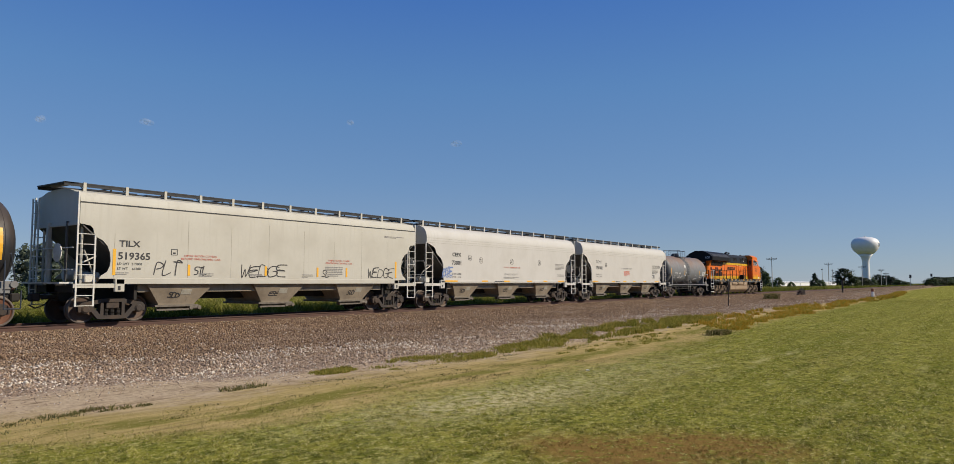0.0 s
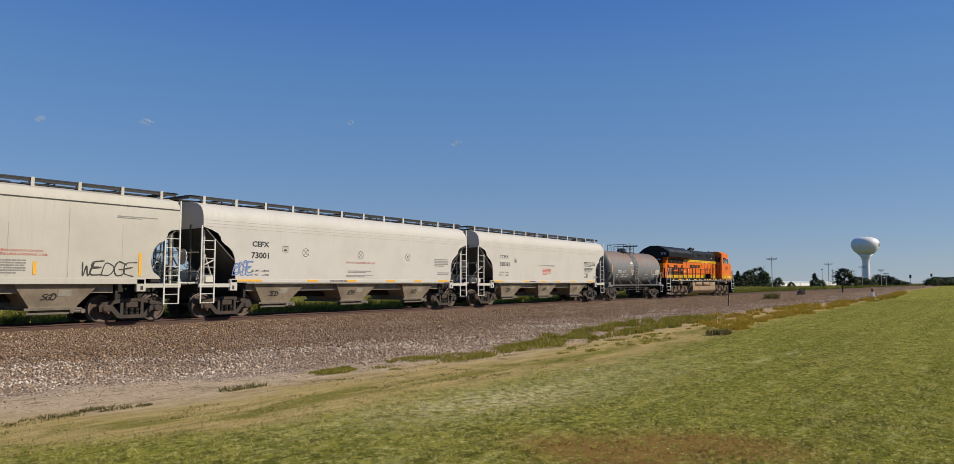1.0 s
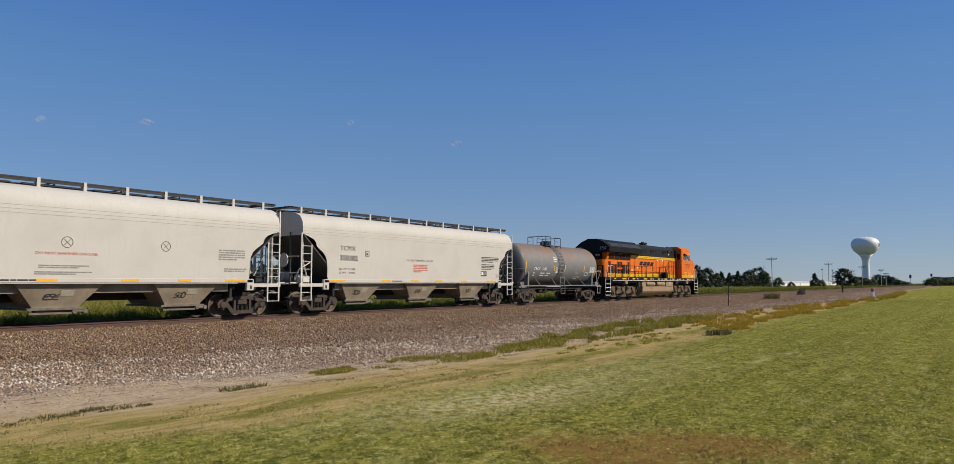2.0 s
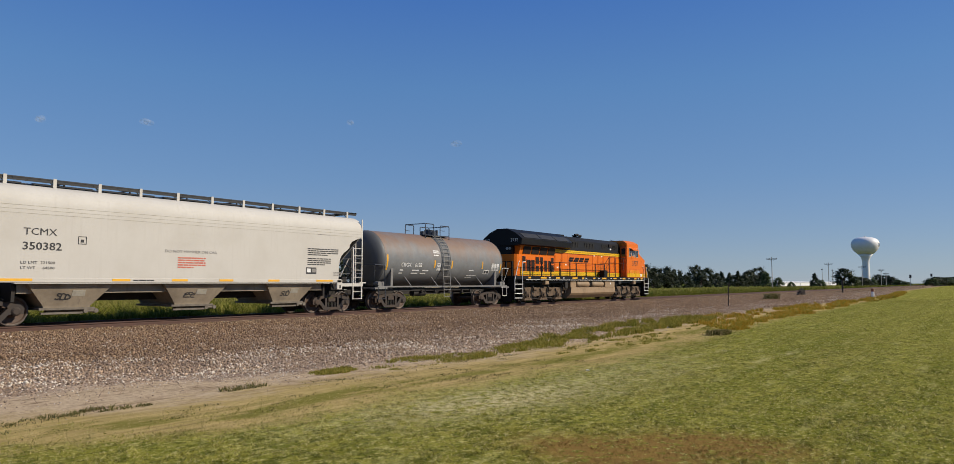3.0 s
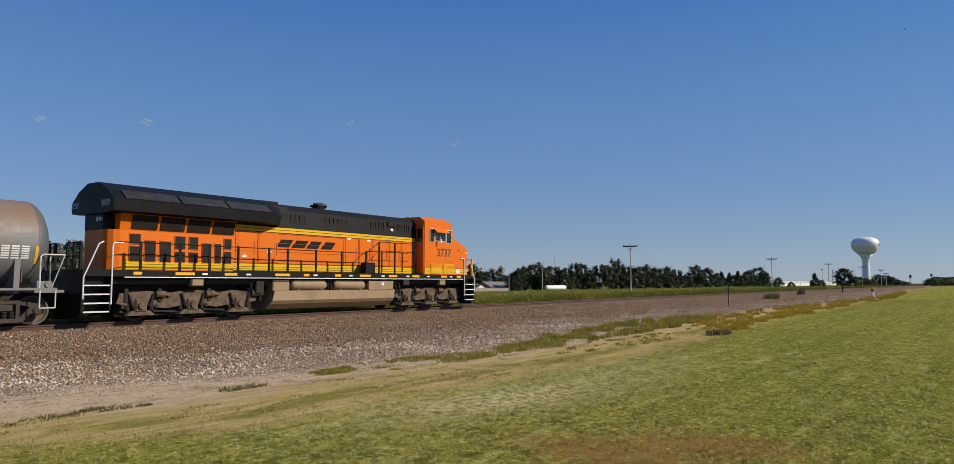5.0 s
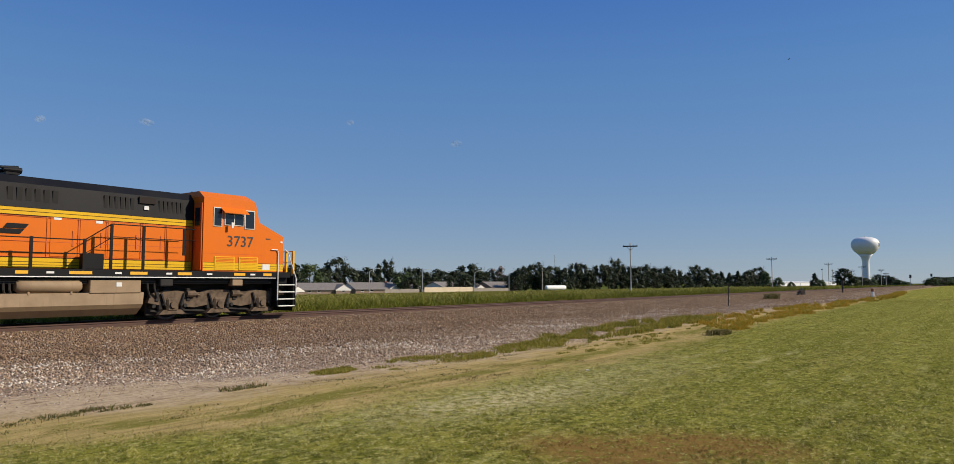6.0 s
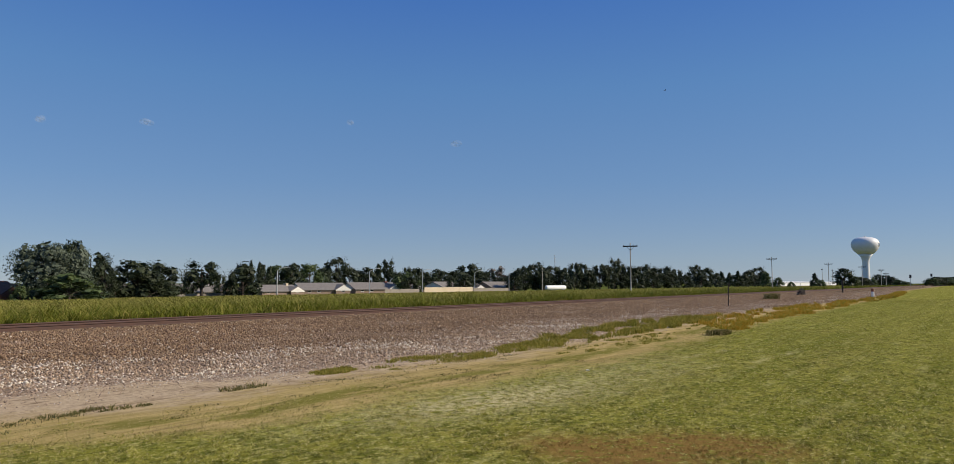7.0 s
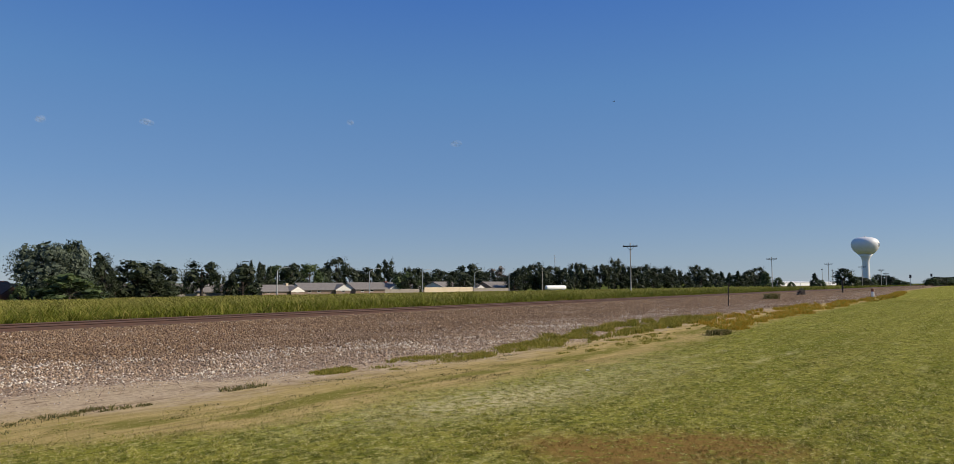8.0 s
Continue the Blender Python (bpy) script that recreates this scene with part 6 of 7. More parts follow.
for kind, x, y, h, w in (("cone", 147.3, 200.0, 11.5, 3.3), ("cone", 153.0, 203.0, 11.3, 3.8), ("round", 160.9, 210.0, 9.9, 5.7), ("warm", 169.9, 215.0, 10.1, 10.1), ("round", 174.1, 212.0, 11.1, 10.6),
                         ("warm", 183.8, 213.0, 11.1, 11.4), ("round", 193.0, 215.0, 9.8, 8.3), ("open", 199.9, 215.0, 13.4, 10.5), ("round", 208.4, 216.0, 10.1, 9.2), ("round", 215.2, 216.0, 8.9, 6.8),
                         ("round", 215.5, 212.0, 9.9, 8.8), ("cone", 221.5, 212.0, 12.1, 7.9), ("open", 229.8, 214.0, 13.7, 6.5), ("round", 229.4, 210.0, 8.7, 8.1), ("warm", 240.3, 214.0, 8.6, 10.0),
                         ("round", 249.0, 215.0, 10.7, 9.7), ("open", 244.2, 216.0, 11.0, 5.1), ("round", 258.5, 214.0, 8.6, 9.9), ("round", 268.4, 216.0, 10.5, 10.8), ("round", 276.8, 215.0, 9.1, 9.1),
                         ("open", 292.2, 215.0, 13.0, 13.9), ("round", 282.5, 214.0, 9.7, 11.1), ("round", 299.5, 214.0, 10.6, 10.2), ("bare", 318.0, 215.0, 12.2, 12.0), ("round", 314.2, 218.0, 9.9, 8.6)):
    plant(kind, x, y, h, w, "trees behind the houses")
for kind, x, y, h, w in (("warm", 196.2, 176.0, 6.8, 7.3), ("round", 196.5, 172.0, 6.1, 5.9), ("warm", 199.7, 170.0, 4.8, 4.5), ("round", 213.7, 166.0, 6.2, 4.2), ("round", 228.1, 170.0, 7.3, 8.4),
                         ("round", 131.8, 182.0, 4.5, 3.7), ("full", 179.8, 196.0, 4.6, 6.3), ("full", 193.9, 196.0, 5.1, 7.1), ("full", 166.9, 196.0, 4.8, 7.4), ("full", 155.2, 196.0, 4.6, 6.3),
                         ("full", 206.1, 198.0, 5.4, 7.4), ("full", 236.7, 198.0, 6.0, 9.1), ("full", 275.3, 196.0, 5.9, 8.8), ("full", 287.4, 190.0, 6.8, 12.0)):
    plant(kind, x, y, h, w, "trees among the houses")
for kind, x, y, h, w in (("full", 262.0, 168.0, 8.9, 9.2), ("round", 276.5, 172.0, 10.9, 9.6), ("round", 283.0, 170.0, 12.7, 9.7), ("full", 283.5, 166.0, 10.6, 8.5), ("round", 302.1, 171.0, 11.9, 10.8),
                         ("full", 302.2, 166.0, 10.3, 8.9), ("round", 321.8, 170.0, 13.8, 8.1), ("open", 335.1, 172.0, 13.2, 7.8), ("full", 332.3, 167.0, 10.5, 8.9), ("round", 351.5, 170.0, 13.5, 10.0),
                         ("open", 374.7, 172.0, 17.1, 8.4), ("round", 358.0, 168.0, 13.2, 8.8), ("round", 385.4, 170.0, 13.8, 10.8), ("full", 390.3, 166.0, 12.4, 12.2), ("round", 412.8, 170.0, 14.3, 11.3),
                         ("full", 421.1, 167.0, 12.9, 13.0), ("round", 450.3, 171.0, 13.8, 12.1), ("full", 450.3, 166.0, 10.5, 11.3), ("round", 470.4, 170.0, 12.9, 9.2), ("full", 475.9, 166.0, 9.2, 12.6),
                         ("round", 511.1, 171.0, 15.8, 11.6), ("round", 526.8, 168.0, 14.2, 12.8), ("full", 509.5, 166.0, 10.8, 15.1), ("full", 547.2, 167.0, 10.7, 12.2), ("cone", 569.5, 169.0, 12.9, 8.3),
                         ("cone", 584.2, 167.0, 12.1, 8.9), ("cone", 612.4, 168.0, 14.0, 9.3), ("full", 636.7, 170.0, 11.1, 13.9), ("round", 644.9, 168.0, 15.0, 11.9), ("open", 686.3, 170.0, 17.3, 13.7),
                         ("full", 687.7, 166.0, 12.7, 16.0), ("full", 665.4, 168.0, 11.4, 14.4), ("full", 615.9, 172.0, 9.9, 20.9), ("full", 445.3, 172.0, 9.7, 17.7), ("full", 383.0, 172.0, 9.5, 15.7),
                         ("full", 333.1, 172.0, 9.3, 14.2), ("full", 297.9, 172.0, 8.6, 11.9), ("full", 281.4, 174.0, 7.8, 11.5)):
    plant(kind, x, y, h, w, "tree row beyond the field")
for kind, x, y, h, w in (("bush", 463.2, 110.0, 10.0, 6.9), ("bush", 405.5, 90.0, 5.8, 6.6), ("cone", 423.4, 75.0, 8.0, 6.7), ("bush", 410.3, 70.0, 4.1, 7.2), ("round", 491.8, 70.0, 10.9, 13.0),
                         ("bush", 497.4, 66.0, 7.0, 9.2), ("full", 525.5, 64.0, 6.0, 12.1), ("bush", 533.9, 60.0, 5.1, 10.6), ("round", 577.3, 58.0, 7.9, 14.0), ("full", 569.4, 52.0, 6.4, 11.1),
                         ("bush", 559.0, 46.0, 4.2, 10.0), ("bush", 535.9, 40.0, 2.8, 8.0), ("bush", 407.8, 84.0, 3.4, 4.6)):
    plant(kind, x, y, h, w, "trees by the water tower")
rr = random.Random(4)
for i in range(16):
    xx = 380 + i * 16 + rr.uniform(-5, 5)
    plant(rr.choice(["bush", "round"]), xx, 17.5 - (xx - 380) * 0.05 + rr.uniform(-1, 1), rr.uniform(2.2, 4.6), rr.uniform(7, 12), "distant hedge past the lawn")

# ---- houses ----
ROOF_GREY = worn("grey_shingles", (0.205, 0.182, 0.162), (0.10, 0.09, 0.085), 0.7, 0.9, 0, 1.2, False)
ROOF_RED = worn("red_brown_roof", (0.155, 0.068, 0.045), (0.09, 0.045, 0.035), 0.7, 0.9, 0, 1.2, False)
BRICK = worn("tan_brick", (0.27, 0.195, 0.145), (0.12, 0.08, 0.058), 0.7, 0.9, 0, 2, False)
BRICK_RED = worn("red_brick", (0.27, 0.105, 0.07), (0.15, 0.07, 0.05), 0.7, 0.9, 0, 2, False)
SIDING = worn("white_siding", (0.72, 0.69, 0.63), (0.5, 0.46, 0.4), 0.5, 0.7, 0, 1, False)
FENCE_WOOD = worn("weathered_fence", (0.30, 0.26, 0.215), (0.17, 0.14, 0.115), 0.7, 0.9, 0, 0.8)
WALL_STONE = worn("pale_stone_wall", (0.60, 0.49, 0.34), (0.42, 0.33, 0.22), 0.6, 0.85, 0, 0.5)


def house(x, y, length, depth, ridge, turn, label, wall, roof, gable, chimney=None):
    z = float(land(x, y))
    h = thing("house", pose(x, y, z, 0, 0, turn), label, "house", "houses beyond the field")
    ridge = ridge * 0.78
    eave = ridge * 0.44
    L, D = length / 2, depth / 2
    wl = bmesh.new()
    add_loft(wl, [[(-L, -D, 0), (L, -D, 0), (L, D, 0), (-L, D, 0)], [(-L, -D, eave), (L, -D, eave), (L, D, eave), (-L, D, eave)]])
    part("wall", wl, wall, h)
    for d in (-1, 1):
        gb = bmesh.new()
        va = [bm_v for bm_v in ((d * (L - 0.02), -D, eave), (d * (L - 0.02), D, eave), (d * (L - 0.02), 0, ridge - 0.12))]
        vb = [(d * (L - 0.15), b, c) for a, b, c in va]
        add_loft(gb, [va, vb])
        part("gable", gb, gable, h)
    o = 0.45
    for sd in (-1, 1):
        rf = bmesh.new()
        a = [(-L - o, sd * (D + o), eave - 0.22), (L + o, sd * (D + o), eave - 0.22), (L + o, 0, ridge), (-L - o, 0, ridge)]
        add_loft(rf, [a, [(p, q, r + 0.16) for p, q, r in a]])
        part("roof_slope", rf, roof, h)
    fx = L - 2.6
    fg = bmesh.new()
    add_prism(fg, [(fx - 3.2, eave - 0.1), (fx + 3.2, eave - 0.1), (fx, ridge * 0.9)], -D - 1.2, 0)
    part("front_gable", fg, roof, h)
    fg2 = bmesh.new()
    add_prism(fg2, [(fx - 2.7, 0.0), (fx + 2.7, 0.0), (fx + 2.7, eave - 0.1), (fx, ridge * 0.84), (fx - 2.7, eave - 0.1)], -D - 1.05, -D + 0.1)
    part("front_bay", fg2, wall, h)
    fg3 = bmesh.new()
    add_prism(fg3, [(fx - 2.9, eave - 0.35), (fx + 2.9, eave - 0.35), (fx + 2.9, eave - 0.1), (fx, ridge * 0.84), (fx - 2.9, eave - 0.1)], -D - 1.28, -D - 1.06)
    part("front_gable_face", fg3, gable, h)
    for wx in (-L * 0.7, -L * 0.3, fx):
        yy = -D - 1.06 if abs(wx - fx) < 1.5 else -D
        w = part("window", box(wx - 0.62, wx + 0.62, yy - 0.06, yy + 0.05, 0.85, min(2.05, eave - 0.15)), SIDING, h)
        part("pane", box(wx - 0.52, wx + 0.52, yy - 0.075, yy, 0.95, min(1.95, eave - 0.25)), WINDOW, w)
    if chimney:
        ch = box(L * 0.62, L * 0.62 + 0.9, -0.8, 0.4, 0, ridge + 0.55, 0.03)
        add_box(ch, L * 0.62 - 0.08, L * 0.62 + 0.98, -0.88, 0.48, ridge + 0.40, ridge + 0.55)
        part("chimney", ch, chimney, h)
    return h


GREY_HOUSE = "low brick house with a grey shingle roof"
for x, y, l, d, r, turn, label, wall, gable, ch in (
        (100, 176, 13, 9, 4.6, 8, GREY_HOUSE, BRICK, BRICK, None), (116, 178, 14, 9, 4.6, -5, GREY_HOUSE, BRICK, BRICK, None), (143, 183, 16, 9, 4.2, 4, "low house with a grey roof and pale chimney", BRICK, SIDING, WALL_STONE),
        (164, 185, 17, 11, 5.0, -16, "low house with a grey roof and white gable end", BRICK, SIDING, None), (188, 184, 19, 11, 5.2, -14, "low house with a grey roof and red brick chimney", BRICK, SIDING, BRICK_RED),
        (212, 189, 12, 10, 4.6, -20, "low house with a white gable end", BRICK, SIDING, None), (236, 188, 15, 11, 5.6, 6, "low house with a grey roof and pale chimney", BRICK, SIDING, WALL_STONE), (256, 190, 12, 9, 4.5, -12, GREY_HOUSE, BRICK, SIDING, None),
        (276, 188, 18, 11, 5.7, -6, GREY_HOUSE, BRICK, BRICK, None), (85, 176, 12, 9, 5.0, -10, GREY_HOUSE, BRICK, BRICK, None)):
    house(x, y, l, d, r, turn, label, wall, ROOF_GREY, gable, ch)
house(47, 143, 14, 10, 5.2, 18, "house with a red-brown roof behind the grove", BRICK_RED, ROOF_RED, BRICK_RED)


def fence(name, x0, x1, y, h, label, mat, step):
    fz = thing(name, pose(x0, y, 0), label, "fence", kind="structure")
    n = int((x1 - x0) / step)
    for i in range(n):
        xa = i * step
        z = float(land(x0 + xa, y))
        part("panel", box(xa + 0.02, xa + step - 0.02, -0.04, 0.04, z, z + h + 0.05 * math.sin(i * 2.1)), mat, fz)
        part("post", box(xa - 0.06, xa + 0.06, -0.09, -0.03, z, z + h + 0.08), mat, fz)


fence("fence_1", 72, 112, 154, 1.35, "weathered pale wooden fence behind the field", FENCE_WOOD, 2.4)
fence("fence_2", 165, 184, 155, 1.9, "weathered grey wooden fence behind the field", FENCE_WOOD, 2.4)
fence("fence_3", 184.5, 214, 155, 2.4, "pale stone boundary wall behind the field", WALL_STONE, 4.0)
fence("fence_4", 214.5, 240, 156, 1.9, "grey wooden fence behind the field", FENCE_WOOD, 2.4)

# ---- poles and lamps ----
POLE_WOOD = worn("pole_wood", (0.44, 0.40, 0.35), (0.26, 0.22, 0.19), 0.7, 0.9, 0, 1.5)
DARK_WOOD = worn("dark_wood", (0.055, 0.043, 0.036), (0.10, 0.08, 0.065), 0.6, 0.9, 0, 2)
GALV = worn("galvanised_steel", (0.50, 0.50, 0.49), (0.35, 0.34, 0.33), 0.5, 0.45, 0.5, 2, False)


def utility_pole(x, y, h, arm, turn=12):
    z = float(land(x, y))
    p = thing("utility_pole", pose(x, y, z, 0, 0, turn), "weathered wooden utility pole with one dark crossarm", "utility pole", "line of utility poles")
    po = bmesh.new()
    add_rod(po, (0, 0, 0), (0, 0, h), 0.20, 10, 0.13)
    part("pole", po, POLE_WOOD, p)
    ab = box(-0.08, 0.08, -arm / 2, arm / 2, h - 1.15, h - 0.78)
    part("crossarm", ab, DARK_WOOD, p)
    br = bmesh.new()
    for sg in (-1, 1):
        add_rod(br, (0.1, sg * 0.1, h - 2.0), (0.1, sg * arm * 0.28, h - 1.0), 0.045, 5)
    part("arm_brace", br, DARK_WOOD, p)
    for yy in (-arm * 0.46, -arm * 0.2, arm * 0.2, arm * 0.46):
        ins = bmesh.new()
        add_rod(ins, (0, yy, h - 0.8), (0, yy, h - 0.55), 0.06, 6)
        part("insulator", ins, DARK_WOOD, p)


for x, y, h, arm in ((185, 80, 14.1, 4.1), (327, 75, 14.2, 4.3), (468, 75, 15.0, 4.6), (508, 62, 13.6, 4.4), (494, 50, 11.1, 3.6), (458, 44, 8.3, 2.7), (566, 95, 13.9, 1.2), (610, 95, 13.7, 1.2)):
    utility_pole(x, y, h, arm)


def street_lamp(x, y, h):
    z = float(land(x, y))
    p = thing("street_lamp", pose(x, y, z, 0, 0, -20), "tall grey steel street lamp with a curved arm", "street lamp", "street lamps along the far road")
    po = bmesh.new()
    add_rod(po, (0, 0, 0), (0, 0, h * 0.9), 0.18, 8, 0.12)
    part("pole", po, GALV, p)
    ar = bmesh.new()
    add_pipe(ar, [(0, 0, h * 0.88), (0.6, 0, h * 0.93), (1.7, 0, h * 0.985), (3.0, 0, h)], 0.06, 6)
    part("arm", ar, GALV, p)
    part("lamp_head", box(2.9, 3.6, -0.14, 0.14, h - 0.04, h + 0.10, 0.03), GALV, p)


for x, h in ((88, 8.4), (125, 8.3), (161, 8.5), (187, 8.7), (218, 8.7), (242, 8.8)):
    street_lamp(x, 158, h)
utility_pole(269, 158, 10.5, 0.8)
mast = thing("radio_mast", pose(330, 186, float(land(330, 186))), "thin grey radio mast behind the trees", "mast")
mb = bmesh.new()
add_rod(mb, (0, 0, 0), (0, 0, 19), 0.25, 6, 0.12)
part("mast_pole", mb, GALV, mast)
ma = bmesh.new()
for z in (15.5, 17.0, 18.5):
    add_rod(ma, (-0.9, 0, z), (0.9, 0, z), 0.1, 5)
part("aerial", ma, GALV, mast)

# ---- white storage tank and long white building ----
WHITE = worn("white_coat", (0.78, 0.77, 0.75), (0.55, 0.53, 0.5), 0.35, 0.5, 0, 0.4)
st = thing("storage_tank", pose(281, 158, float(land(281, 158))), "long white cylindrical storage tank on saddles", "tank")
tb = bmesh.new()
add_lathe(tb, [(0.05, -9.0), (0.7, -8.8), (1.05, -8.2), (1.05, 8.2), (0.7, 8.8), (0.05, 9.0)], "x", 20, (0, 0, 1.75))
part("tank_shell", tb, WHITE, st, smooth=40)
for x in (-5.5, 5.5):
    part("saddle", box(x - 0.3, x + 0.3, -0.8, 0.8, 0, 1.2), GALV, st)
wb = thing("warehouse", pose(810, 151, float(land(810, 151)), 0, 0, -4), "long low white metal warehouse", "building")
part("wall", box(-112, 112, -4, 4, 0, 4.3), WHITE, wb)
rf = bmesh.new()
add_loft(rf, [[(x, -4.6, 4.3), (x, 0, 5.2), (x, 4.6, 4.3), (x, 4.6, 4.1), (x, -4.6, 4.1)] for x in (-112.5, 112.5)])
part("roof", rf, WHITE, wb)
for x in (-80, -40, 0, 40, 80):
    part("door", box(x - 2, x + 2, -4.1, -3.9, 0, 3.4), GALV, wb)

# ---- water tower ----
tw = thing("water_tower", pose(681, 80, -2.6), "white pedestal water tower with a flattened round tank", "water tower")
sk = bmesh.new()
add_lathe(sk, [(4.6, 0.0), (3.9, 2.0), (3.2, 6.0), (2.9, 10.0), (2.7, 20.5), (2.8, 23.0), (3.7, 26.0), (5.65, 28.45)], "z", 40)
part("pedestal", sk, WHITE, tw, smooth=True)
bw = bmesh.new()
prof = [(5.6, 28.4), (8.0, 30.6), (9.9, 33.0), (10.9, 35.6), (10.9, 37.9), (10.0, 40.2), (8.2, 41.8), (5.6, 42.8), (2.6, 43.25), (0.3, 43.35)]
add_lathe(bw, prof, "z", 48)
part("tank_bowl", bw, WHITE, tw, smooth=True)
part("roof_vent", add_rod(bmesh.new(), (0, 0, 43.2), (0, 0, 44.0), 0.8, 12), WHITE, tw)
LOGO = worn("faded_blue_lettering", (0.22, 0.28, 0.38), (0.4, 0.45, 0.5), 0.5, 0.6, 0, 1, False)
for i in range(4):
    a = radians(-104 + i * 9.5)
    r = 10.98
    m = Matrix.Translation((r * math.cos(a), r * math.sin(a), 36.4)) @ Matrix.Rotation(a, 4, "Z")
    b2 = box(-0.08, 0.05, -0.62, 0.62, -1.2, 1.2)
    b2.transform(m)
    part("emblem_bar", b2, LOGO, tw)

# ---- posts on the bank, litter, signals ----
for x, y, h, w, mat, label in ((47.9, 13.8, 1.50, 0.07, DARK_WOOD, "thin dark wooden post on the gravel bank"), (127, 18.4, 2.0, 0.22, DARK_WOOD, "weathered dark wooden post beside the track")):
    z = float(land(x, y))
    p = box(-w / 2, w / 2, -w / 2, w / 2, 0, h, 0.012)
    tagged(obj("post", p, mat), label, "post").matrix_basis = pose(x, y, z - 0.01, 1.0, 1.5, 20)
mk = thing("marker_post", pose(91.7, 10.2, 0), "white marker post with an orange band", "marker post")
part("post", add_rod(bmesh.new(), (0, 0, 0), (0, 0, 0.62), 0.16, 12), WHITE, mk)
part("cap", add_rod(bmesh.new(), (0, 0, 0.62), (0, 0, 0.95), 0.16, 12), BRICK_RED, mk)
SIGNAL_RED = worn("signal_dark", (0.03, 0.025, 0.025), (0.08, 0.06, 0.05), 0.5, 0.6, 0, 2)
for x, y, h in ((395, 27.8, 5.2), (430, 21.0, 6.0), (520, 21.5, 5.0)):
    sg_ = thing("signal_mast", pose(x, y, float(land(x, y))), "distant dark railway signal mast", "signal")
    part("mast", add_rod(bmesh.new(), (0, 0, 0), (0, 0, h), 0.09, 8), GALV, sg_)
    part("signal_head", box(-0.2, 0.25, -0.45, 0.45, h - 1.3, h + 0.2, 0.05), SIGNAL_RED, sg_)
bxx = thing("scrub", pose(96.0, 18.6, float(land(96.0, 18.6))), "small dark brown shrub on the gravel bank", "shrub")
o = new("stem", TREES["bush"][0][0])
o.parent = bxx
o2 = new("foliage", bpy.data.meshes.new_from_object(new("tmp", TREES["bush"][0][1])))
bpy.data.objects.remove(bpy.data.objects["tmp"])
o2.data.materials.clear()
o2.data.materials.append(LEAF_BARE)
o2.parent = bxx
for q in (o, o2):
    q.scale = (1.3, 1.3, 0.85)
lt = bmesh.new()
add_loft(lt, [[(-0.06, -0.03, 0.012), (0.05, -0.04, 0.0), (0.06, 0.03, 0.02), (-0.04, 0.04, 0.0)], [(-0.05, -0.03, 0.04), (0.05, -0.03, 0.03), (0.05, 0.03, 0.055), (-0.03, 0.03, 0.03)]])
tagged(obj("paper_scrap", lt, WHITE), "crumpled scrap of white paper on the grass", "litter").matrix_basis = pose(11.85, 6.0, 0.02, -35, 0, -50) @ Matrix.Diagonal((0.6, 0.6, 0.6, 1))
bd = bmesh.new()
add_loft(bd, [[(-0.05, 0, -0.02), (0, 0.012, 0), (-0.05, 0, 0.02), (-0.1, -0.012, 0)], [(0.1, 0, -0.02), (0.15, 0.01, 0), (0.1, 0, 0.02), (0.05, -0.01, 0)]])
CLOUD = Mat("thin_cloud", 1.0, 0.0, 0.0).color((0.8, 0.8, 0.8))
clear = CLOUD.n("ShaderNodeBsdfTransparent")
blend = CLOUD.n("ShaderNodeMixShader")
blend.inputs[0].default_value = 0.05
CLOUD.t.links.new(clear.outputs[0], blend.inputs[1])
CLOUD.t.links.new(CLOUD.b.outputs[0], blend.inputs[2])
CLOUD.t.links.new(blend.outputs[0], CLOUD.t.nodes["Material Output"].inputs["Surface"])
for x, y, z, size in ((1310, 2400, 573, 20), (1962, 1503, 497, 20), (1738, 1805, 573, 14), (1093, 2700, 585, 24)):
    puff = bmesh.new()
    pr = random.Random(int(x))
    for i in range(3):
        q = Vector((pr.gauss(0, 0.4), pr.gauss(0, 0.4), pr.gauss(0, 0.15))) * size
        bmesh.ops.create_icosphere(puff, subdivisions=3, radius=size * pr.uniform(0.5, 0.9), matrix=Matrix.Translation(q) @ Matrix.Diagonal((1.0, 1.0, 0.62, 1)))
    cl = obj("cloud", puff, CLOUD.m, smooth=True)
    tagged(cl, "faint small wisp of white cloud", "cloud", "clouds", kind="stuff").location = (x, y, z)
BIRD = thing("bird", pose(0, 0, 0), "small dark bird gliding across the sky", "bird")
part("body", bd, SIGNAL_RED, BIRD)
for sg in (-1, 1):
    wb2 = bmesh.new()
    add_loft(wb2, [[(-0.03, 0, 0), (0.06, 0, 0), (0.06, 0, 0.012), (-0.03, 0, 0.012)], [(-0.06, sg * 0.24, 0.06), (0.0, sg * 0.24, 0.06), (0.0, sg * 0.24, 0.066), (-0.06, sg * 0.24, 0.066)]])
    part("wing", wb2, SIGNAL_RED, BIRD)


# ---- loose cover: stones, lawn blades, weeds, tall field grass ----
RNG = np.random.default_rng(7)


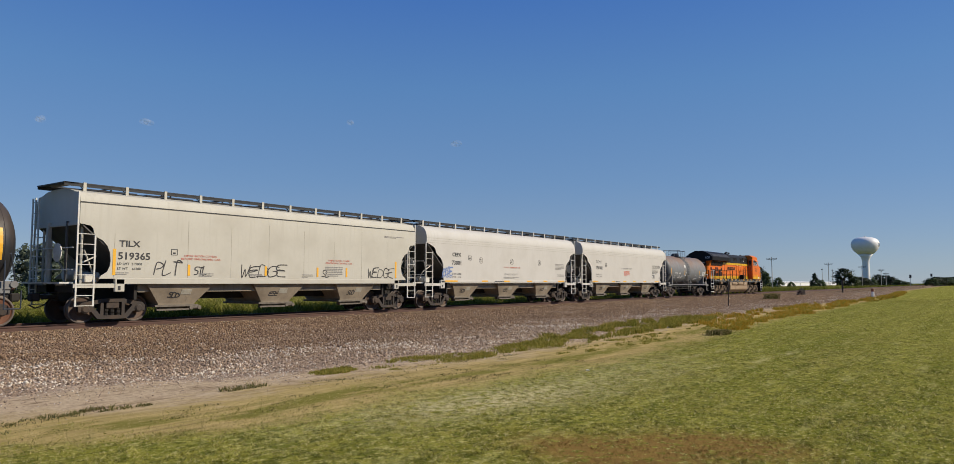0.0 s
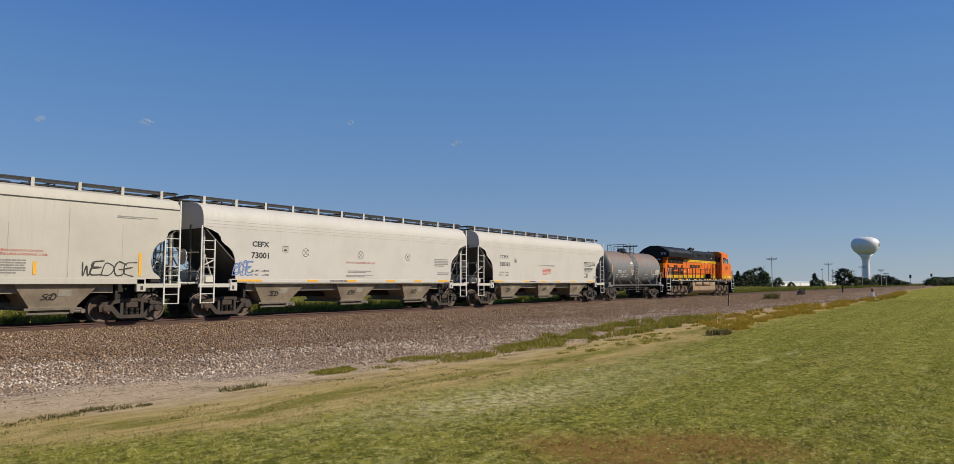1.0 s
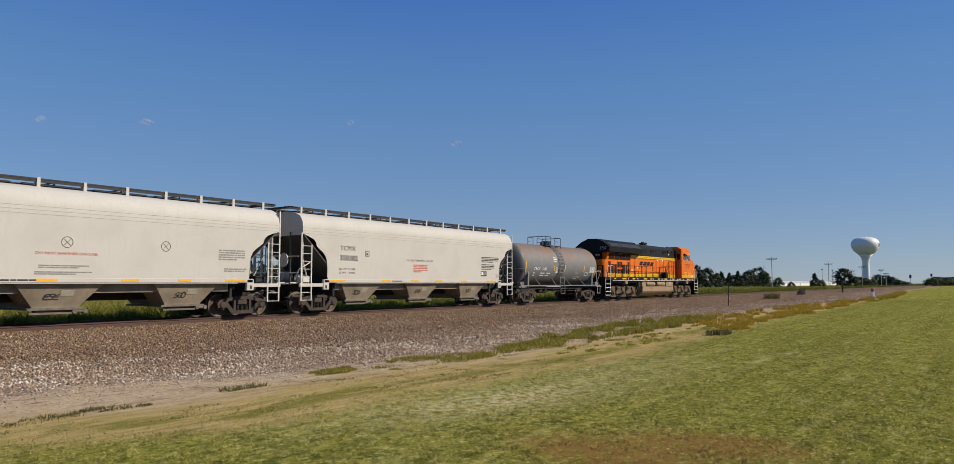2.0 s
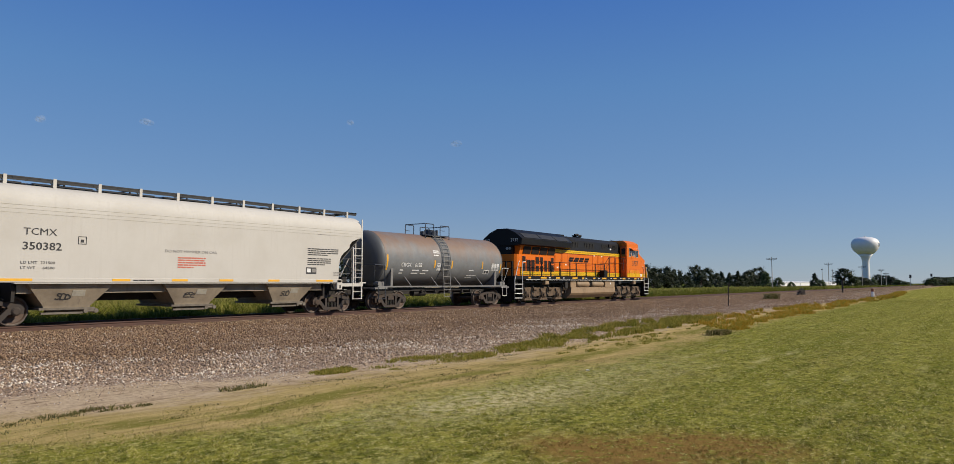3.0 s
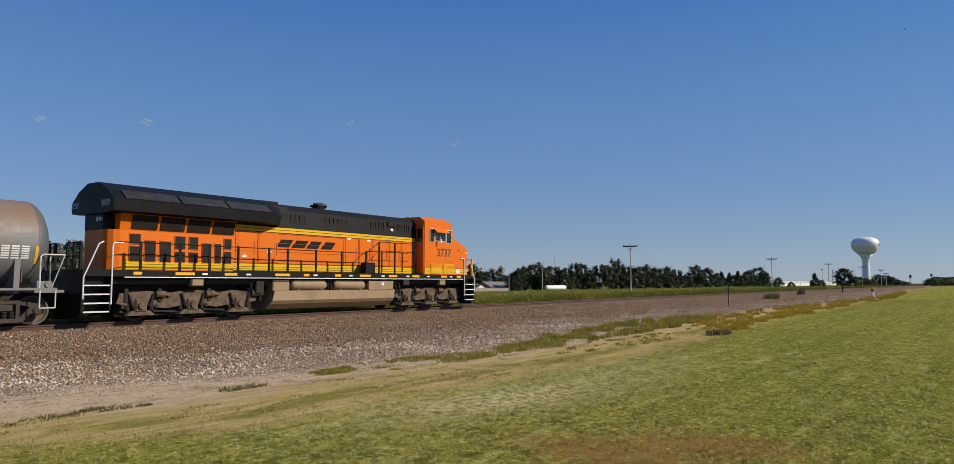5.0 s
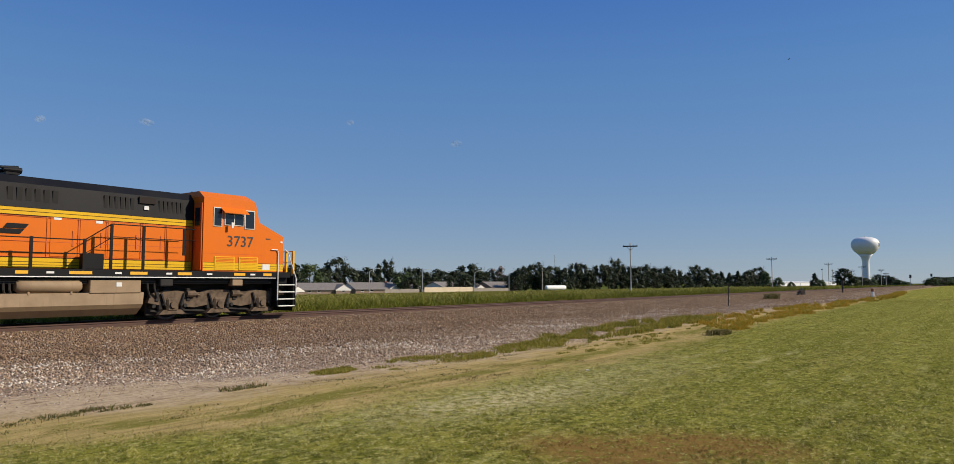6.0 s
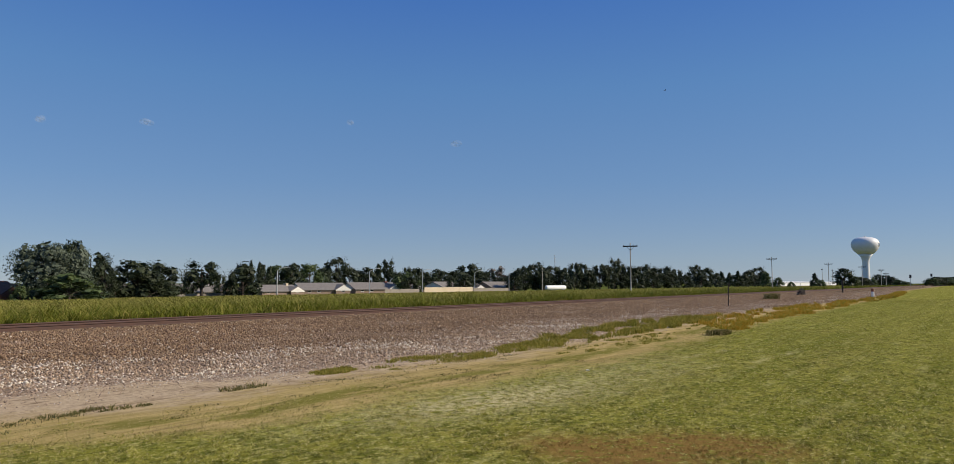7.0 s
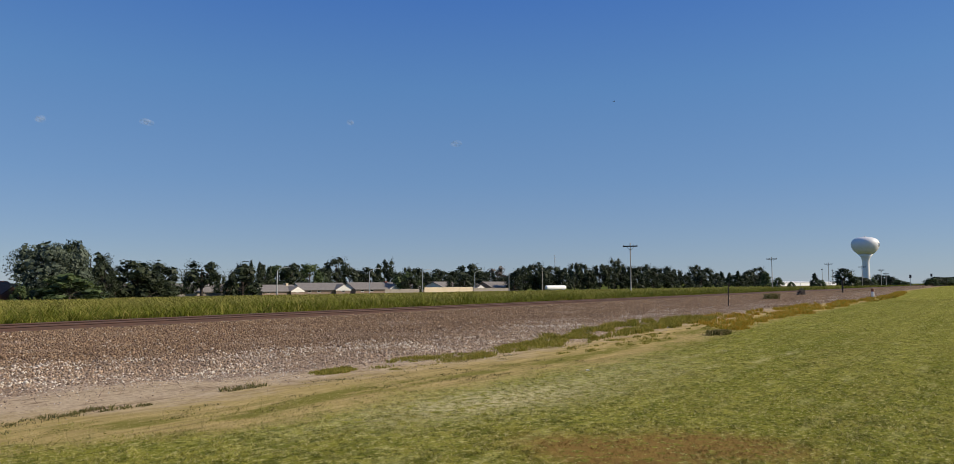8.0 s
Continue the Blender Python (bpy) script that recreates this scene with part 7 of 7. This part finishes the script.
def blade_mesh(name, x, y, z, h, w, lean, mat, bend=True):
    """Grass blades: a tapered strip with a bent tip, three triangles each (one, if not bent)."""
    n = len(x)
    a = RNG.uniform(0, 2 * np.pi, n)
    ca, sa = np.cos(a) * w / 2, np.sin(a) * w / 2
    b = RNG.uniform(0, 2 * np.pi, n)
    lx, ly = np.cos(b) * lean * h, np.sin(b) * lean * h
    base = np.stack([x, y, z], -1)
    if not bend:
        v = np.stack([base + np.stack([ca, sa, 0 * ca], -1), base - np.stack([ca, sa, 0 * ca], -1), base + np.stack([lx, ly, h], -1)], 1)
        return mesh_np(name, v.reshape(-1, 3), np.arange(n * 3).reshape(n, 3), mat)
    mid = base + np.stack([lx * 0.35, ly * 0.35, h * 0.62], -1)
    tip = base + np.stack([lx * 1.2, ly * 1.2, h], -1)
    o = np.stack([ca, sa, 0 * ca], -1)
    v = np.stack([base + o, base - o, mid + o * 0.8, mid - o * 0.8, tip], 1)
    i = np.arange(n)[:, None] * 5
    t = np.concatenate([i + [0, 1, 3], i + [0, 3, 2], i + [2, 3, 4]], 1).reshape(-1, 3)
    return mesh_np(name, v.reshape(-1, 3), t, mat)


def grass_mat(name, c0, c1, c2, share, patch=0.35, light=0.25, lawn=False):
    """Leaves in two greens and a straw colour, patch by patch and blade by blade."""
    k = Mat(name, 0.7, 0.0, 0.08)
    r = k.rand()
    p = k.pos(local=False)
    c = k.mix(r, c0, c1)
    big = k.noise(p, patch, 4, 0.6, 0.35, 0.65)
    c = k.mix(k.math("MULTIPLY", big, 0.6), c, c1)
    pick = k.math("FRACT", k.math("MULTIPLY", r, 37.7))
    c = k.mix(k.span(pick, 1 - share - 0.05, 1 - share + 0.05), c, c2)
    if lawn:
        c = lawn_tone(k, p, c)
    k.color(c)
    tr = k.n("ShaderNodeBsdfTranslucent", Color=c)
    mx = k.n("ShaderNodeMixShader")
    mx.inputs[0].default_value = light
    k.t.links.new(k.b.outputs[0], mx.inputs[1])
    k.t.links.new(tr.outputs[0], mx.inputs[2])
    k.t.links.new(mx.outputs[0], k.t.nodes["Material Output"].inputs["Surface"])
    return k.m


def in_view(x, y, margin=0.2):
    """Keeps places that lie in the wedge the lens sees."""
    a = np.arctan2(y, x) - HEADING
    return np.abs(a) < radians(34.3) + margin


def stones():
    k = Mat("ballast_stone", 0.9, 0.0, 0.08)
    r = k.rand()
    p = k.pos(local=False)
    c = k.mix(r, (0.140, 0.085, 0.050), (0.58, 0.415, 0.265))
    pk = k.math("FRACT", k.math("MULTIPLY", r, 53.3))
    c = k.mix(k.span(pk, 0.62, 0.66), c, (0.17, 0.125, 0.10))
    near_toe = k.math("MULTIPLY", k.attr("toe"), k.span(k.n("ShaderNodeSeparateXYZ", Vector=p).outputs[0], 18, 50, 1.0, 0.3))
    drift = k.math("MULTIPLY", k.noise(p, 0.42, 3, 0.55, 0.46, 0.62), k.span(near_toe, 0.0, 0.28))
    white = k.math("ADD", k.math("ADD", k.math("MULTIPLY", near_toe, 0.06), 0.026), k.math("MULTIPLY", drift, 0.30))
    c = k.mix(k.math("GREATER_THAN", k.math("FRACT", k.math("MULTIPLY", r, 91.7)), k.math("SUBTRACT", 1.0, white)), c, (0.80, 0.73, 0.61))
    c = k.mix(k.math("MULTIPLY", near_toe, 0.42), c, (0.45, 0.345, 0.26))
    c = k.mix(k.math("MULTIPLY", k.span(near_toe, 0.7, 0.0), 0.45), c, (0.170, 0.100, 0.054))
    c = k.mix(k.noise(p, 0.35, 4, 0.6, 0.55, 0.75), c, (0.33, 0.245, 0.18))
    k.color(c)
    k.bump(k.noise(p, 90, 3), 0.3, 0.01)
    n = 370000
    u = RNG.uniform(0, 1, n)
    x = -3 + 125 * u ** 2.1
    y = RNG.uniform(8.8, 27.6, n)
    toe = np.interp(x, *GRAVEL_TOE)
    keep = in_view(x, y) & (y > toe + np.where(RNG.uniform(0, 1, n) < 0.13, RNG.normal(-0.9, 0.8, n), RNG.normal(0.10, 0.70, n))) & ~((np.abs(y - TRACK_Y) < 1.32) & (RNG.uniform(0, 1, n) < 0.4))
    x, y, toe = x[keep], y[keep], toe[keep]
    n = len(x)
    s = RNG.uniform(0.012, 0.027, n) * (1 + 0.014 * np.hypot(x, y)) * np.where(RNG.uniform(0, 1, n) < 0.04, 1.4, 1.0) * np.clip(0.55 + (y - toe) / 2.5, 0.55, 1.0)
    z = land(x, y) + s * 0.38
    octa = np.array([[1, 0, 0], [-1, 0, 0], [0, 1, 0], [0, -1, 0], [0, 0, 1], [0, 0, -1]], float)
    v = octa[None] * RNG.uniform(0.55, 1.25, (n, 6, 1)) + RNG.normal(0, 0.28, (n, 6, 3))
    v[:, :, 2] *= 0.85
    v = v * s[:, None, None] + np.stack([x, y, z], -1)[:, None]
    f = np.array([[0, 2, 4], [2, 1, 4], [1, 3, 4], [3, 0, 4], [2, 0, 5], [1, 2, 5], [3, 1, 5], [0, 3, 5]])
    t = (np.arange(n)[:, None, None] * 6 + f[None]).reshape(-1, 3)
    nearness = np.repeat(np.clip(1 - (y - toe) / 5.5, 0, 1), 6)
    me = mesh_np("ballast_stones", v.reshape(-1, 3), t, k.m, {"toe": nearness})
    tagged(new("ballast_stones", me), "brown and white crushed ballast stones on the bank", "gravel", kind="stuff")


def lawn_blades():
    mat = grass_mat("lawn_blade", (0.190, 0.188, 0.022), (0.455, 0.405, 0.078), (0.68, 0.57, 0.29), 0.18, 0.5, 0.25, True)
    n = 760000
    d = 5.6 * (85 / 5.6) ** (RNG.uniform(0, 1, n) ** 1.15)
    a = HEADING + RNG.uniform(-0.78, 0.74, n)
    x, y = d * np.cos(a), d * np.sin(a)
    lim = np.interp(x, *LAWN_EDGE) + RNG.normal(0, 0.35, n)
    dry, brown = pale_patch(x, y), brown_patch(x, y)
    verge = (y > lim + 0.7) & (y < lim + 1.35) & (x < 9) & (np.sin(x * 2.3 + 1.0) + np.sin(x * 5.1) + RNG.normal(0, 0.6, n) > 0.2)
    keep = ((y < lim) | verge) & (RNG.uniform(0, 1, n) > 0.4 * dry) & (RNG.uniform(0, 1, n) > 0.5 * brown)
    x, y, d = x[keep], y[keep], d[keep]
    n = len(x)
    thin = np.sin(x * 11.3 + 2 * np.sin(y * 7.7)) * np.sin(y * 12.1 + 2 * np.sin(x * 6.3)) + 0.6 * np.sin(x * 27 + y * 9) * np.sin(y * 31 - x * 5)
    sparse = RNG.uniform(-1.2, 0.9, n) < thin
    x, y, d = x[sparse], y[sparse], d[sparse]
    n = len(x)
    lump = 0.75 + 0.5 * (np.sin(x * 5.1 + np.sin(y * 3.3)) * np.sin(y * 4.7 + np.sin(x * 2.9)) > 0)
    h = RNG.uniform(0.010, 0.028, n) * lump * (0.9 + d * 0.012)
    me = blade_mesh("lawn_grass", x, y, land(x, y) - 0.002, h, RNG.uniform(0.005, 0.010, n) * (0.6 + d * 0.09), RNG.uniform(0.6, 2.0, n), mat, False)
    for key, fn in (("pale", pale_patch), ("brown", brown_patch)):
        at_ = me.attributes.new(key, "FLOAT", "POINT")
        at_.data.foreach_set("value", np.repeat(fn(x, y), 3).astype(np.float32))
    tagged(new("lawn_grass", me), "short mown green lawn grass with straw tips", "grass", kind="stuff")
    # clipped straw on the dry strip and in the bare patches
    mat = grass_mat("straw_blade", (0.50, 0.375, 0.16), (0.60, 0.46, 0.22), (0.22, 0.20, 0.06), 0.10, 0.8, 0.2)
    n = 90000
    d = 6 + 20 * RNG.uniform(0, 1, n) ** 1.3
    a = HEADING + RNG.uniform(-0.68, 0.68, n)
    x, y = d * np.cos(a), d * np.sin(a)
    e = np.interp(x, *LAWN_EDGE)
    dry = pale_patch(x, y)
    keep = ((y > e - 0.4) & (y < e + RNG.uniform(0.4, 2.2, n)) & (y < np.interp(x, *GRAVEL_TOE) - 0.3)) | (RNG.uniform(0, 1, n) < 0.5 * dry)
    x, y, d = x[keep], y[keep], d[keep]
    n = len(x)
    me = blade_mesh("straw", x, y, land(x, y), RNG.uniform(0.008, 0.026, n), RNG.uniform(0.004, 0.008, n) * (0.6 + d * 0.06), RNG.uniform(0.5, 2.0, n), mat, False)
    tagged(new("dry_grass", me), "dry straw-coloured clipped grass beside the sand", "grass", kind="stuff")


def tuft_field(name, label, spots, mat, seed):
    """Weeds: (x, y, reach, count, height) clumps in one mesh."""
    xs, ys, hs = [], [], []
    for x, y, reach, count, h in spots:
        m = int(count * 2.0)
        xs.append(x + RNG.normal(0, reach, m))
        ys.append(y + RNG.normal(0, reach * 0.45, m))
        hs.append(h * RNG.uniform(0.45, 1.15, m))
    x, y, h = np.concatenate(xs), np.concatenate(ys), np.concatenate(hs)
    me = blade_mesh(name, x, y, land(x, y), h, 0.004 + 0.0006 * np.hypot(x, y) + 0.012 * h, RNG.uniform(0.2, 1.1, len(x)), mat)
    tagged(new(name, me), label, "weeds", kind="stuff")


def weeds():
    green = grass_mat("weed_green", (0.130, 0.145, 0.024), (0.290, 0.265, 0.045), (0.42, 0.32, 0.08), 0.28, 0.6, 0.35)
    dark = grass_mat("weed_dark", (0.075, 0.080, 0.024), (0.15, 0.14, 0.045), (0.34, 0.26, 0.12), 0.3, 0.7, 0.3)
    rust = grass_mat("weed_rust", (0.36, 0.265, 0.03), (0.45, 0.25, 0.035), (0.24, 0.24, 0.035), 0.35, 0.16, 0.35)
    # ragged dark tufts on the sand
    sp = []
    for i in range(26):
        f = i / 25
        sp.append((3.4 + 1.6 * f + random.uniform(-0.12, 0.12), 9.2 + 0.14 * math.sin(i * 1.7) + 0.1 * f, random.uniform(0.03, 0.09), 4 + 55 * random.random() ** 3 * (0.4 + f), random.uniform(0.015, 0.06)))
    for i in range(10):
        sp.append((6.5 + 0.08 * i, 9.4 + 0.12 * math.sin(i * 2.0), 0.06, random.uniform(4, 22), random.uniform(0.03, 0.08)))
    for i in range(80):
        sp.append((random.uniform(3, 14), 0, 0.08, 12, 0.05))
        x = sp[-1][0]
        sp[-1] = (x, np.interp(x, *LAWN_EDGE) + random.uniform(0.3, 2.4), 0.14, random.uniform(5, 18), random.uniform(0.012, 0.035))
    for i in range(10):
        sp.append((22.6 + 0.06 * i, 7.05 - 0.035 * i + 0.1 * math.sin(i), 0.14, 60, 0.17))
    for i in range(12):
        sp.append((72 + random.uniform(-1, 1), 16.7 + random.uniform(-0.3, 0.3), 0.4, 40, 0.55))
    tuft_field("sand_tufts", "small ragged dark weeds on the sand", sp, dark, 1)
    # green strip along the toe of the bank: low clumps with bare soil between
    sp = []
    while len(sp) < 420:
        x = 10.0 + 22.5 * random.random() ** 1.15
        lo = np.interp(x, [10, 12, 14.2, 17.1, 19.3, 25.6, 33], [9.0, 8.95, 9.1, 8.9, 9.1, 9.1, 10.0])
        hi = np.interp(x, [10, 11.2, 12.5, 14.5, 21.7, 28, 33], [9.5, 10.3, 10.0, 10.0, 11.3, 11.6, 10.9])
        y = random.uniform(lo, hi)
        if math.sin(x * 1.9 + y) + math.sin(y * 4.1 - x * 0.8) + random.gauss(0, 0.5) < -0.35:
            continue
        sp.append((x, y, random.uniform(0.05, 0.22), random.uniform(10, 60), np.interp(x, [10, 16, 22, 30], [0.05, 0.085, 0.15, 0.18]) * random.choice((0.3, 0.5, 0.8, 1.0, 1.3))))
    for i in range(22):
        sp.append((9.1 + random.uniform(-0.35, 0.35), 9.75 + random.uniform(-0.2, 0.2), 0.09, 50, random.uniform(0.04, 0.09)))
    for i in range(60):
        x = random.uniform(14, 27)
        sp.append((x, random.uniform(7.5, 8.9), random.uniform(0.05, 0.16), random.uniform(5, 26), random.uniform(0.03, 0.08)))
    tuft_field("ditch_weeds", "green weeds along the foot of the gravel bank", sp, green, 2)
    # yellow and rust-coloured weeds further along
    sp = []
    for i in range(620):
        f = random.random()
        x = 25.5 + 115 * f ** 1.5
        lo = np.interp(x, [25.5, 29.5, 33, 56, 90, 142], [6.9, 8.2, 7.4, 7.8, 7.7, 10.6])
        hi = np.interp(x, [25.5, 29.5, 34, 38, 54, 74, 96, 142], [7.5, 10.5, 11.3, 10.8, 10.4, 9.8, 9.2, 12.0])
        y = random.uniform(lo, hi)
        if math.sin(x * 0.7 + 1.3 * y) + math.sin(y * 2.9 - x * 0.4) + random.gauss(0, 0.5) < -0.6:
            continue
        sp.append((x, y, random.uniform(0.12, 0.4), random.uniform(10, 40), random.uniform(0.05, np.interp(x, [26, 50], [0.15, 0.30]))))
    for i in range(60):
        x = random.uniform(26, 44)
        sp.append((x, np.interp(x, *LAWN_EDGE) + random.uniform(0.1, 0.7), 0.2, 20, 0.14))
    tuft_field("rusty_weeds", "yellow and rust-coloured weeds beside the lawn", sp, rust, 3)


def field_grass():
    near = grass_mat("tall_grass", (0.045, 0.064, 0.009), (0.205, 0.212, 0.028), (0.36, 0.30, 0.08), 0.13, 0.6, 0.22)
    far = grass_mat("field_top", (0.165, 0.168, 0.030), (0.255, 0.240, 0.052), (0.37, 0.31, 0.10), 0.22, 0.05, 0.3)
    n = 120000
    x = 4 + 150 * RNG.uniform(0, 1, n) ** 1.5
    y = 28.5 + 10 * RNG.uniform(0, 1, n) ** 1.5 + 0.4 * np.sin(x * 0.7)
    lump = 0.8 + 0.25 * np.sin(x * 0.9 + np.sin(x * 0.31) * 2) * np.sin(y * 1.1 + x * 0.4) + 0.22 * np.sin(x * 3.1 + 2 * np.sin(x * 0.7)) * np.sin(y * 2.3 - x)
    h = RNG.uniform(0.55, 1.2, n) * lump * np.clip((y - 27.6) / 2.2, 0.65, 1.1)
    me = blade_mesh("tall_grass", x, y, land(x, y), h, RNG.uniform(0.02, 0.05, n) + 0.0003 * x, RNG.uniform(0.15, 0.75, n), near)
    tagged(new("tall_grass", me), "tall green field grass behind the track", "grass", kind="stuff")
    n = 130000
    u = RNG.uniform(0, 1, n)
    y = 36 + 116 * u ** 1.2
    a = HEADING + RNG.uniform(-0.70, 0.72, n)
    r = y / np.maximum(np.sin(a), 0.03)
    x = r * np.cos(a)
    keep = x < 1200
    x, y, r = x[keep], y[keep], r[keep]
    n = len(x)
    me = blade_mesh("field_grass", x, y, land(x, y), RNG.uniform(0.6, 1.0, n), 0.05 + 0.0016 * r, RNG.uniform(0.3, 1.2, n), far)
    tagged(new("field_grass", me), "yellow-green grass of the wide field", "grass", kind="stuff")
    n = 40000
    x = 150 + 700 * RNG.uniform(0, 1, n) ** 1.3
    y = 29.5 + 10 * RNG.uniform(0, 1, n)
    me = blade_mesh("track_side_grass", x, y, land(x, y), RNG.uniform(0.6, 1.1, n), 0.04 + 0.0009 * x, RNG.uniform(0.2, 0.8, n), near)
    tagged(new("track_side_grass", me), "tall grass in the distance beside the track", "grass", kind="stuff")


stones()
lawn_blades()
weeds()
field_grass()


# ---- what moves: the train runs off along the track, its wheels roll ----
def train_s(t):
    """How far the train has gone after t seconds."""
    return 12.852 * t - 0.0129 * t * t


def motions():
    for car, c in TRAIN:
        walk(car, [(i * 0.5, pose(c - train_s(i * 0.5), TRACK_Y, RAIL_Z)) for i in range(17)])
    walk(BIRD, [(0.0, pose(115.9, -38.4, 51.4, 0, 0, 125)), (5.8, pose(80.6, 13.7, 26.1, 0, 0, 125)), (6.5, pose(75.2, 21.4, 23.9, 0, 0, 125)),
                (7.0, pose(71.6, 26.7, 22.2, 0, 0, 125)), (7.4, pose(70.4, 28.4, 21.7, 0, 0, 125)), (8.0, pose(68.5, 31.2, 21.0, 0, 0, 125))])
    for wheel, x, z, r in ROLLING:
        walk(wheel, [(i / 30, pose(x, 0, z) @ Matrix.Rotation(-train_s(i / 30) / r, 4, "Y")) for i in range(241)])


motions()
